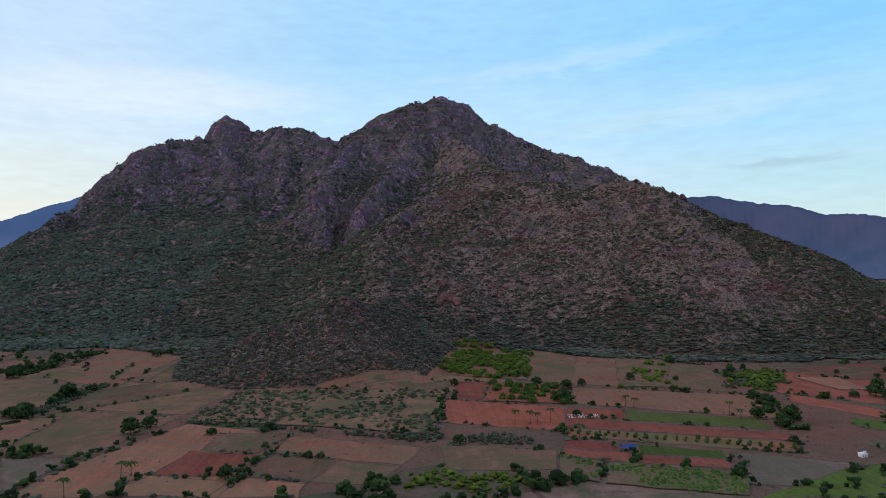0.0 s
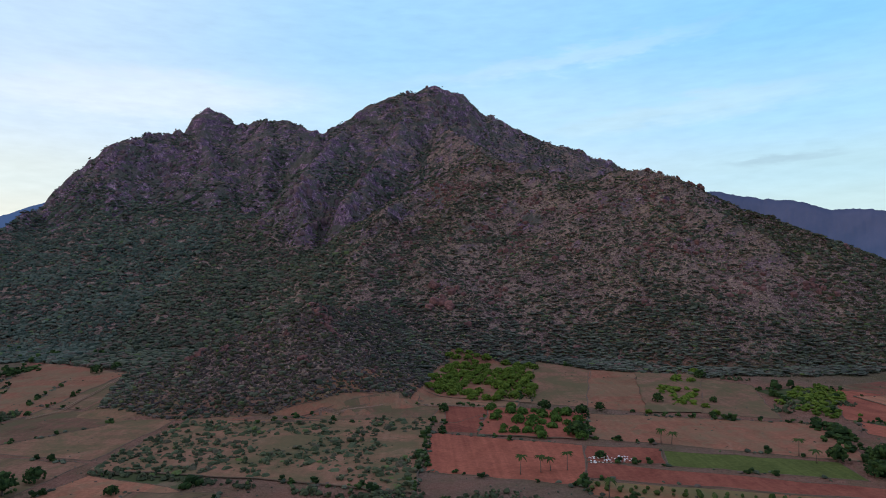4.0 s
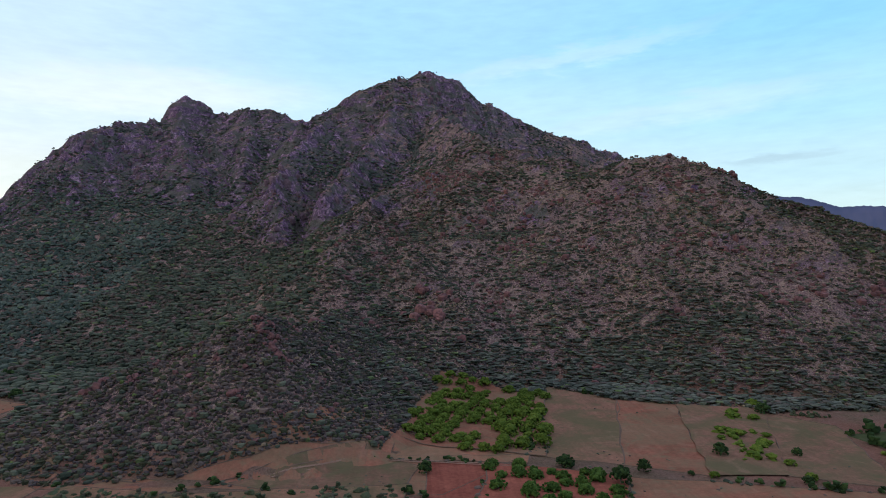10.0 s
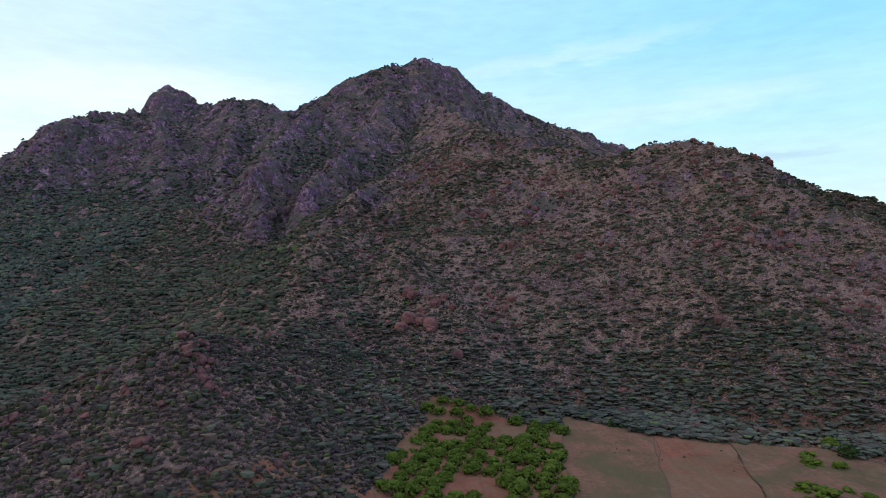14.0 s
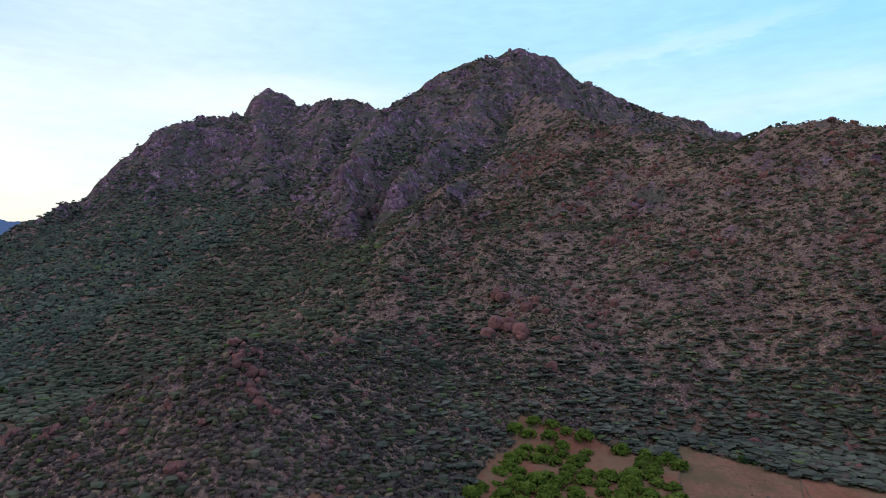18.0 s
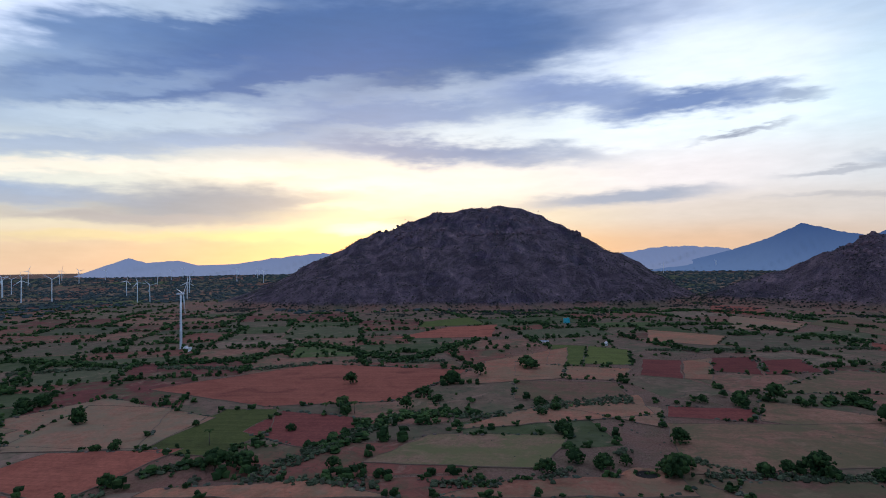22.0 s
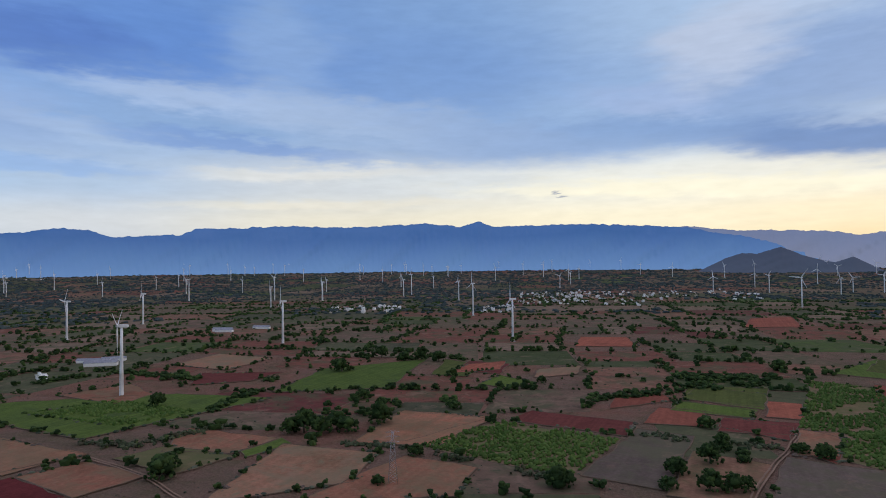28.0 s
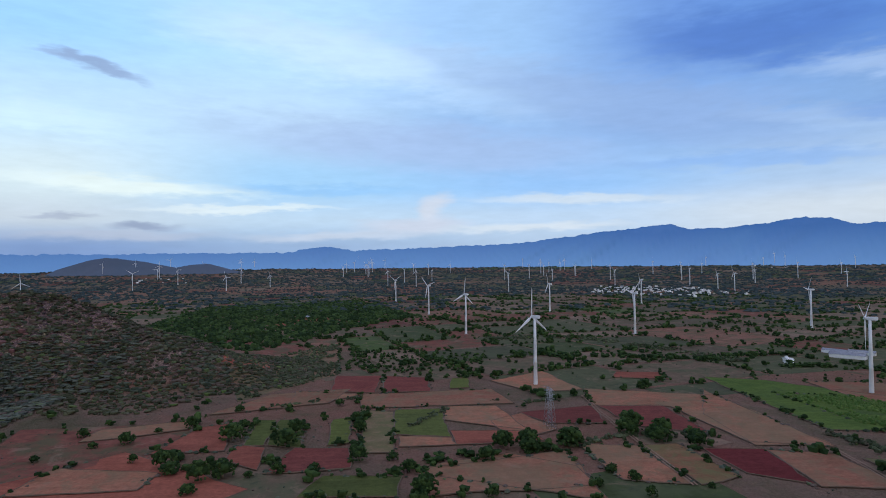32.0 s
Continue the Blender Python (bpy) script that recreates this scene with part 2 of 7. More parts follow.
    cloud(278, 6.6, 10, 0.6, 0, (140, 190, 242), 0.75)
    cloud(284, 4.9, 9, 0.35, 1, (226, 234, 240), 0.8)
    cloud(254, 5.6, 10, 0.5, -1, (216, 222, 232), 0.7)
    cloud(266.8, 4.9, 1.7, 1.3, 60, (206, 210, 228), 0.9)
    cloud(268.5, 3.4, 5.5, 0.8, 2, (198, 204, 226), 0.9)
    cloud(258, 3.1, 9, 0.45, 1, (214, 222, 236), 0.85)
    cloud(276, 2.5, 9, 0.5, 1, (190, 202, 226), 0.85)
    cloud(294, 2.5, 8, 0.5, 0, (172, 184, 212), 0.8)
    cloud(292, 3.2, 2.6, 0.36, 0, (134, 150, 188), 0.9)
    cloud(298, 3.9, 3.0, 0.26, 2, (164, 174, 200), 0.85)
    # north: a few thin veils
    cloud(22, 14, 14, 2.2, 4, (236, 246, 253), 0.5)
    cloud(-12, 17.5, 16, 1.0, 6, (196, 230, 252), 0.5)
    cloud(-22, 12.5, 14, 1.2, 5, (198, 228, 248), 0.5)
    cloud(-31, 8.0, 5, 0.45, 2, (160, 190, 218), 0.5)

    # a fine uneven grain over all cloud
    grain = span(f2, 0.25, 0.75, 0.95, 1.05, "LINEAR")
    soft = N("ShaderNodeBackground")
    L(sky_col, soft.inputs[0])
    L(math_node("MULTIPLY", grain, 0.86), soft.inputs[1])
    sky = N("ShaderNodeTexSky")
    sky.sky_type, sky.sun_disc = "NISHITA", False
    sky.sun_elevation, sky.sun_rotation = radians(SUN_HIGH), radians(-SUN_TURN)
    sky.air_density, sky.dust_density, sky.ozone_density = 1.0, 0.6, 1.2
    real = N("ShaderNodeBackground")
    L(sky.outputs[0], real.inputs[0])
    real.inputs[1].default_value = 0.02
    add = N("ShaderNodeAddShader")
    L(soft.outputs[0], add.inputs[0])
    L(real.outputs[0], add.inputs[1])
    L(add.outputs[0], N("ShaderNodeOutputWorld").inputs[0])


sky_world()
sun_data = bpy.data.lights.new("sun", "SUN")
sun_data.energy, sun_data.angle, sun_data.color = 0.32, radians(14), (1.0, 0.86, 0.72)
sun = new("sun", sun_data)
sun.matrix_world = look((0, 0, 0), (math.sin(radians(SUN_TURN)) * math.cos(radians(SUN_HIGH + 9)), -math.cos(radians(SUN_TURN)) * math.cos(radians(SUN_HIGH + 9)), -math.sin(radians(SUN_HIGH + 9))))
scene.view_settings.exposure = 0.0

# ---- materials ----
def material(name, rough=0.9, metal=0.0, spec=0.3):
    m = bpy.data.materials.new(name)
    m.use_nodes = True
    b = m.node_tree.nodes["Principled BSDF"]
    b.inputs["Roughness"].default_value, b.inputs["Metallic"].default_value = rough, metal
    b.inputs["Specular IOR Level"].default_value = spec
    return m, m.node_tree, b


def n_noise(nt, vec, scale, detail=4, rough=0.55, dist=0.0):
    n = nt.nodes.new("ShaderNodeTexNoise")
    if vec is not None:
        nt.links.new(vec, n.inputs["Vector"])
    for k, v in (("Scale", scale), ("Detail", detail), ("Roughness", rough), ("Distortion", dist)):
        n.inputs[k].default_value = v
    return n.outputs["Fac"]


def n_ramp(nt, fac, stops):
    n = nt.nodes.new("ShaderNodeValToRGB")
    el = n.color_ramp.elements
    while len(el) < len(stops):
        el.new(0.5)
    for e, (p, c) in zip(el, stops):
        e.position, e.color = p, ((c, c, c, 1) if isinstance(c, (int, float)) else (*c, 1))
    nt.links.new(fac, n.inputs[0])
    return n.outputs[0]


def n_mix(nt, fac, a, b, blend="MIX"):
    n = nt.nodes.new("ShaderNodeMix")
    n.data_type, n.blend_type = "RGBA", blend
    for v, s in ((fac, n.inputs[0]), (a, n.inputs[6]), (b, n.inputs[7])):
        if isinstance(v, (int, float)):
            s.default_value = v
        elif isinstance(v, tuple):
            s.default_value = (*v, 1)
        else:
            nt.links.new(v, s)
    return n.outputs[2]


def n_math(nt, op, a, b, clamp=False):
    n = nt.nodes.new("ShaderNodeMath")
    n.operation, n.use_clamp = op, clamp
    for v, s in ((a, n.inputs[0]), (b, n.inputs[1])):
        if isinstance(v, (int, float)):
            s.default_value = v
        else:
            nt.links.new(v, s)
    return n.outputs[0]


def n_bump(nt, b, height, strength, dist):
    n = nt.nodes.new("ShaderNodeBump")
    n.inputs["Strength"].default_value, n.inputs["Distance"].default_value = strength, dist
    nt.links.new(height, n.inputs["Height"])
    nt.links.new(n.outputs[0], b.inputs["Normal"])


def place_vec(nt, turn=0.0, scale=(1, 1, 1)):
    """World place in metres, turned and stretched."""
    g = nt.nodes.new("ShaderNodeNewGeometry").outputs["Position"]
    mp = nt.nodes.new("ShaderNodeMapping")
    nt.links.new(g, mp.inputs[0])
    mp.inputs["Rotation"].default_value = (0, 0, radians(turn))
    mp.inputs["Scale"].default_value = scale
    return mp.outputs[0]


def plain_mat(name, lo, hi, grain=0.6, rough=0.9, bump=0.3, dist=0.05, metal=0.0, spec=0.3, world=False, big=None):
    m, nt, b = material(name, rough, metal, spec)
    if world:
        v = place_vec(nt)
    else:
        v = nt.nodes.new("ShaderNodeTexCoord").outputs["Object"]
    f = n_noise(nt, v, grain, 5, 0.6)
    c = n_ramp(nt, f, [(0.3, lo), (0.7, hi)])
    g = n_noise(nt, v, big or grain * 0.12, 3, 0.5, 0.4)
    c = n_mix(nt, n_ramp(nt, g, [(0.35, 0.0), (0.7, 0.5)]), c, tuple(k * 0.7 for k in lo))
    nt.links.new(c, b.inputs["Base Color"])
    if bump:
        n_bump(nt, b, f, bump, dist)
    return m


def field_mat(name, cols, turn=0.0, row=0.0, row_dark=0.75, patch=0.03, grass=None, much=0.75):
    """Tilled or fallow soil: blotches at two sizes, furrows along one way, thin grass."""
    m, nt, b = material(name, 1.0, 0, 0.03)
    v = place_vec(nt)
    big = n_noise(nt, v, patch, 5, 0.6, 0.8)
    c = n_ramp(nt, big, [(0.3, cols[0]), (0.5, cols[1]), (0.7, cols[2])])
    fine = n_noise(nt, v, 0.5, 6, 0.7)
    c = n_mix(nt, 0.7, c, n_ramp(nt, fine, [(0.25, 0.55), (0.75, 1.35)]), "MULTIPLY")
    info = nt.nodes.new("ShaderNodeObjectInfo").outputs["Random"]
    c = n_mix(nt, 1.0, c, n_ramp(nt, info, [(0.0, (0.74, 0.69, 0.72)), (0.5, (0.95, 0.915, 0.92)), (1.0, (1.16, 1.07, 1.02))]), "MULTIPLY")
    if row:
        u = place_vec(nt, turn, (1.0, 0.02, 1.0))
        stripe = n_noise(nt, u, 1.0 / row, 2, 0.5)
        c = n_mix(nt, 0.35, c, n_ramp(nt, stripe, [(0.4, row_dark), (0.6, 1.15)]), "MULTIPLY")
    if grass:
        wide = n_noise(nt, v, 0.022, 5, 0.6, 1.0)
        c = n_mix(nt, n_ramp(nt, wide, [(0.42, 0.0), (0.6, much)]), c, grass)
        gn = n_noise(nt, v, 0.11, 6, 0.7, 0.5)
        c = n_mix(nt, n_ramp(nt, gn, [(0.5, 0.0), (0.66, 0.7)]), c, grass)
        dust = n_noise(nt, place_vec(nt, 50), 0.05, 6, 0.65, 1.0)
        c = n_mix(nt, n_ramp(nt, dust, [(0.57, 0.0), (0.68, 0.35)]), c, (0.27, 0.165, 0.108))
    c = n_mix(nt, 1.0, c, (1.0, 0.985, 1.02), "MULTIPLY")
    nt.links.new(c, b.inputs["Base Color"])
    n_bump(nt, b, fine, 0.5, 0.25)
    return m


def leaf_mat(name, lo, hi, tip, odd=None):
    """Foliage: changes from clump to clump and within one."""
    m, nt, b = material(name, 0.9, 0, 0.05)
    v = place_vec(nt)
    isl = nt.nodes.new("ShaderNodeNewGeometry").outputs["Random Per Island"]
    f = n_noise(nt, v, 1.1, 4, 0.7)
    c = n_mix(nt, f, lo, hi)
    c = n_mix(nt, n_ramp(nt, isl, [(0.3, 0.0), (1.0, 0.75)]), c, tip)
    if odd:
        c = n_mix(nt, n_ramp(nt, isl, [(0.0, 0.85), (0.16, 0.75), (0.22, 0.0)]), c, odd[0])
        c = n_mix(nt, n_ramp(nt, isl, [(0.955, 0.0), (0.985, 0.7)]), c, odd[1])
    g = n_noise(nt, v, 0.012, 4, 0.6)
    c = n_mix(nt, 0.8, c, n_ramp(nt, g, [(0.35, (0.7, 0.74, 0.72)), (0.65, (1.2, 1.18, 1.1))]), "MULTIPLY")
    nt.links.new(c, b.inputs["Base Color"])
    n_bump(nt, b, n_noise(nt, v, 2.4, 3, 0.7), 0.9, 0.5)
    return m


def ground_mat():
    m, nt, b = material("dry_ground", 1.0, 0, 0.03)
    v = place_vec(nt)
    geo = nt.nodes.new("ShaderNodeNewGeometry")
    sp = nt.nodes.new("ShaderNodeSeparateXYZ")
    nt.links.new(geo.outputs["Position"], sp.inputs[0])
    sn = nt.nodes.new("ShaderNodeSeparateXYZ")
    nt.links.new(geo.outputs["True Normal"], sn.inputs[0])
    # plain: fallow brown, rusty earth, thin dry grass
    big = n_noise(nt, v, 0.006, 6, 0.62, 0.6)
    mid = n_noise(nt, v, 0.06, 6, 0.65)
    fine = n_noise(nt, v, 0.7, 6, 0.7)
    flat = n_ramp(nt, big, [(0.30, (0.1, 0.09, 0.05)), (0.45, (0.175, 0.118, 0.08)), (0.58, (0.21, 0.112, 0.074)), (0.72, (0.13, 0.106, 0.062))])
    flat = n_mix(nt, n_ramp(nt, mid, [(0.47, 0.0), (0.68, 0.55)]), flat, (0.1, 0.096, 0.047))
    # slopes: straw grass, grey-brown scree, red-brown rock
    s1 = n_noise(nt, v, 0.018, 6, 0.65, 0.4)
    slope = n_ramp(nt, s1, [(0.3, (0.115, 0.078, 0.068)), (0.44, (0.175, 0.12, 0.094)), (0.55, (0.275, 0.2, 0.132)), (0.66, (0.2, 0.13, 0.104)), (0.76, (0.19, 0.096, 0.085))])
    s2 = n_noise(nt, v, 0.16, 6, 0.7)
    slope = n_mix(nt, n_ramp(nt, s2, [(0.44, 0.0), (0.62, 0.7)]), slope, (0.13, 0.074, 0.07))
    # brushwood and straw tufts too small to stand singly
    brush = n_noise(nt, v, 0.42, 5, 0.8, 0.4)
    slope = n_mix(nt, n_ramp(nt, brush, [(0.53, 0.0), (0.58, 0.75)]), slope, (0.058, 0.046, 0.042))
    tuft = n_noise(nt, place_vec(nt, 35), 0.9, 3, 0.7)
    slope = n_mix(nt, n_ramp(nt, tuft, [(0.54, 0.0), (0.6, 0.7)]), slope, (0.42, 0.33, 0.215))
    cover = n_noise(nt, v, 0.22, 4, 0.75, 0.3)
    slope = n_mix(nt, n_ramp(nt, cover, [(0.57, 0.0), (0.63, 0.8)]), slope, (0.03, 0.046, 0.026))
    rock = n_ramp(nt, n_noise(nt, place_vec(nt, 0, (1, 1, 0.6)), 0.07, 7, 0.75, 0.8), [(0.32, (0.045, 0.031, 0.046)), (0.43, (0.125, 0.083, 0.118)), (0.54, (0.225, 0.145, 0.185)), (0.66, (0.46, 0.32, 0.35))])
    rock = n_mix(nt, n_ramp(nt, cover, [(0.54, 0.0), (0.6, 0.8)]), rock, (0.04, 0.055, 0.034))
    # clefts running down the rock faces, shade painted dark; ledges grown over with grass
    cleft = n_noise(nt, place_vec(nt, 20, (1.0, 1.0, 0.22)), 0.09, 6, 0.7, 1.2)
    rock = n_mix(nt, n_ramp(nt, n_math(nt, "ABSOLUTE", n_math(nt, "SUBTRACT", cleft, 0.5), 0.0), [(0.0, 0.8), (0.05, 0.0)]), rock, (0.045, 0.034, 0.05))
    pale = n_noise(nt, place_vec(nt, -30, (1.0, 1.0, 0.35)), 0.13, 5, 0.7, 0.8)
    rock = n_mix(nt, n_ramp(nt, pale, [(0.57, 0.0), (0.63, 0.65)]), rock, (0.42, 0.31, 0.29))
    ledge = n_noise(nt, place_vec(nt, 0, (1.0, 1.0, 1.6)), 0.03, 6, 0.7, 0.6)
    rock = n_mix(nt, n_ramp(nt, ledge, [(0.45, 0.0), (0.53, 0.8)]), rock, (0.085, 0.098, 0.062))
    steep = n_math(nt, "ADD", sn.outputs[2], n_math(nt, "MULTIPLY", n_math(nt, "SUBTRACT", s2, 0.5), 0.35))
    # bare rock where it is steep, and over most of the western massif
    bare = n_math(nt, "MULTIPLY", n_ramp(nt, n_math(nt, "DIVIDE", n_math(nt, "ADD", sp.outputs[0], 220.0), 200.0, True), [(0.0, 1.0), (1.0, 0.0)]), n_ramp(nt, n_math(nt, "DIVIDE", sp.outputs[2], 400.0, True), [(0.34, 0.0), (0.6, 1.0)]))
    steep = n_math(nt, "SUBTRACT", steep, n_math(nt, "MULTIPLY", bare, 0.12))
    slope = n_mix(nt, n_ramp(nt, steep, [(0.6, 1.0), (0.76, 0.0)]), slope, rock)
    # gentle wooded ground under the thorn forest
    slope = n_mix(nt, n_ramp(nt, sn.outputs[2], [(0.9, 0.0), (0.935, 0.85)]), slope, (0.052, 0.054, 0.032))
    # darker, purplish colour painted on the western hills for their backlit side
    west = n_ramp(nt, n_math(nt, "DIVIDE", n_math(nt, "ADD", sp.outputs[0], 1250.0), 300.0, True), [(0.0, 0.82), (1.0, 0.0)])
    slope = n_mix(nt, west, slope, n_ramp(nt, n_noise(nt, place_vec(nt, 0, (1, 1, 0.5)), 0.028, 7, 0.78, 0.6), [(0.36, (0.016, 0.017, 0.024)), (0.48, (0.05, 0.043, 0.052)), (0.58, (0.105, 0.083, 0.088)), (0.7, (0.24, 0.175, 0.155))]))
    up = n_math(nt, "ADD", sp.outputs[2], n_math(nt, "MULTIPLY", n_math(nt, "SUBTRACT", mid, 0.5), 14.0))
    height = n_math(nt, "DIVIDE", up, 40.0, True)
    near = n_ramp(nt, height, [(0.18, 0.0), (0.4, 1.0)])
    # the bent-up far plain stands high too: keep it a plain where it is level
    level = n_ramp(nt, sn.outputs[2], [(0.985, 1.0), (0.998, 0.0)])
    flat = n_mix(nt, 1.0, flat, (1.02, 0.97, 1.04), "MULTIPLY")
    slope = n_mix(nt, 1.0, slope, (1.02, 0.97, 1.12), "MULTIPLY")
    c = n_mix(nt, n_math(nt, "MULTIPLY", near, level), flat, slope)
    c = n_mix(nt, 0.6, c, n_ramp(nt, fine, [(0.25, 0.5), (0.75, 1.4)]), "MULTIPLY")
    nt.links.new(c, b.inputs["Base Color"])
    n_bump(nt, b, n_math(nt, "ADD", n_math(nt, "MULTIPLY", s2, 3.0), n_math(nt, "ADD", fine, n_math(nt, "MULTIPLY", cleft, 4.0))), 0.75, 1.6)
    return m


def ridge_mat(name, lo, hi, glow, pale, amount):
    """Far mountains: distance haze painted as a blue glow, paler towards their feet."""
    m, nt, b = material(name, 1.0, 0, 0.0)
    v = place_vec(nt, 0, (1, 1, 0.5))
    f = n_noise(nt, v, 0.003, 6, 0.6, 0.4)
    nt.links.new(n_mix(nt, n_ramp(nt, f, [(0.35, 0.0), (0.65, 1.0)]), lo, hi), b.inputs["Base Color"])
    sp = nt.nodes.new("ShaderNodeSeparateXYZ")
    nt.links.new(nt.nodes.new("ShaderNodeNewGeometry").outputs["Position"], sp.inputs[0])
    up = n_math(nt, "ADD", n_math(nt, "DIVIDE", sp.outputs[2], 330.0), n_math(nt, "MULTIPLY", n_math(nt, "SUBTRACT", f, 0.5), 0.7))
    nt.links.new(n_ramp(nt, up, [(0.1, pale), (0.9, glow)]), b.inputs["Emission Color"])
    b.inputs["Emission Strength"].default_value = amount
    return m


GROUND = ground_mat()
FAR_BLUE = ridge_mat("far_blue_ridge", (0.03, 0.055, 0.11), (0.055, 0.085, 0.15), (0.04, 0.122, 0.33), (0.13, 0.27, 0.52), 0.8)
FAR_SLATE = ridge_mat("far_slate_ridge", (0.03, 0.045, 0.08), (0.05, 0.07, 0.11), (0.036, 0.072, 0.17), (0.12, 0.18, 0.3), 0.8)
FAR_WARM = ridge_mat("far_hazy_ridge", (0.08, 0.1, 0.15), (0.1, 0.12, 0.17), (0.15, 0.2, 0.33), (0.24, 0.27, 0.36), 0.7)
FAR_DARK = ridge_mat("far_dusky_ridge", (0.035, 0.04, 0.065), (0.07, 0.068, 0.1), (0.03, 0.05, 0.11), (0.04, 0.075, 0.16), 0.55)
BUSH = leaf_mat("scrub_leaves", (0.022, 0.031, 0.023), (0.064, 0.08, 0.055), (0.14, 0.154, 0.108), ((0.14, 0.1, 0.085), (0.085, 0.125, 0.04)))
CROWN = leaf_mat("tree_leaves", (0.008, 0.018, 0.008), (0.027, 0.052, 0.017), (0.068, 0.112, 0.034))
OLIVE = leaf_mat("olive_brush_leaves", (0.022, 0.027, 0.015), (0.058, 0.062, 0.034), (0.115, 0.116, 0.07), ((0.12, 0.088, 0.072), (0.09, 0.145, 0.035)))
PLANT = leaf_mat("fruit_tree_leaves", (0.018, 0.042, 0.010), (0.048, 0.092, 0.018), (0.085, 0.14, 0.03))
FOREST_LEAF = leaf_mat("thorn_forest_leaves", (0.019, 0.032, 0.026), (0.062, 0.087, 0.067), (0.14, 0.163, 0.13), ((0.105, 0.09, 0.075), (0.08, 0.125, 0.04)))
THORN = leaf_mat("umbrella_thorn_leaves", (0.027, 0.035, 0.029), (0.074, 0.086, 0.067), (0.155, 0.165, 0.128), ((0.09, 0.075, 0.066), (0.09, 0.14, 0.035)))
TWIG = leaf_mat("grey_twigs", (0.034, 0.028, 0.030), (0.08, 0.064, 0.064), (0.145, 0.118, 0.104), ((0.05, 0.06, 0.032), (0.24, 0.18, 0.11)))
STRAW = leaf_mat("straw_tussocks", (0.16, 0.115, 0.075), (0.26, 0.195, 0.125), (0.42, 0.33, 0.22), ((0.14, 0.08, 0.065), (0.2, 0.19, 0.09)))
# leaves of distant trees, with the blue of aerial haze put into their colour
HAZY = leaf_mat("haze_tinted_leaves", (0.028, 0.042, 0.045), (0.043, 0.060, 0.062), (0.06, 0.078, 0.076))
SILVER = leaf_mat("silvery_shrub_leaves", (0.026, 0.036, 0.020), (0.06, 0.076, 0.04), (0.12, 0.14, 0.08), ((0.09, 0.08, 0.055), (0.1, 0.14, 0.04)))
BRIGHT = leaf_mat("orchard_leaves", (0.030, 0.058, 0.010), (0.083, 0.128, 0.018), (0.142, 0.184, 0.034))
CANE = leaf_mat("cane_leaves", (0.035, 0.075, 0.018), (0.075, 0.130, 0.030), (0.12, 0.17, 0.05))
BARK = plain_mat("bark", (0.09, 0.065, 0.045), (0.17, 0.13, 0.1), 3.0, 0.95)
ROCK = plain_mat("weathered_rock", (0.07, 0.034, 0.034), (0.24, 0.108, 0.092), 0.35, 0.9, 0.8, 0.4, world=True, big=0.03)
WHITE = plain_mat("white_coated_steel", (0.62, 0.64, 0.66), (0.74, 0.75, 0.76), 0.25, 0.45, 0.05, 0.01, spec=0.5)
PLASTER = plain_mat("whitewashed_plaster", (0.72, 0.71, 0.69), (0.85, 0.84, 0.82), 0.5, 0.9, 0.2, 0.02, world=True)
ROOF = plain_mat("grey_sheet_roof", (0.16, 0.17, 0.2), (0.3, 0.31, 0.34), 0.6, 0.6, 0.1, 0.02, world=True)
BLUEISH = plain_mat("blue_tarpaulin", (0.03, 0.08, 0.35), (0.06, 0.14, 0.5), 0.8, 0.5, 0.3, 0.05)
CONCRETE = plain_mat("concrete", (0.25, 0.24, 0.22), (0.4, 0.38, 0.35), 0.8, 0.9)

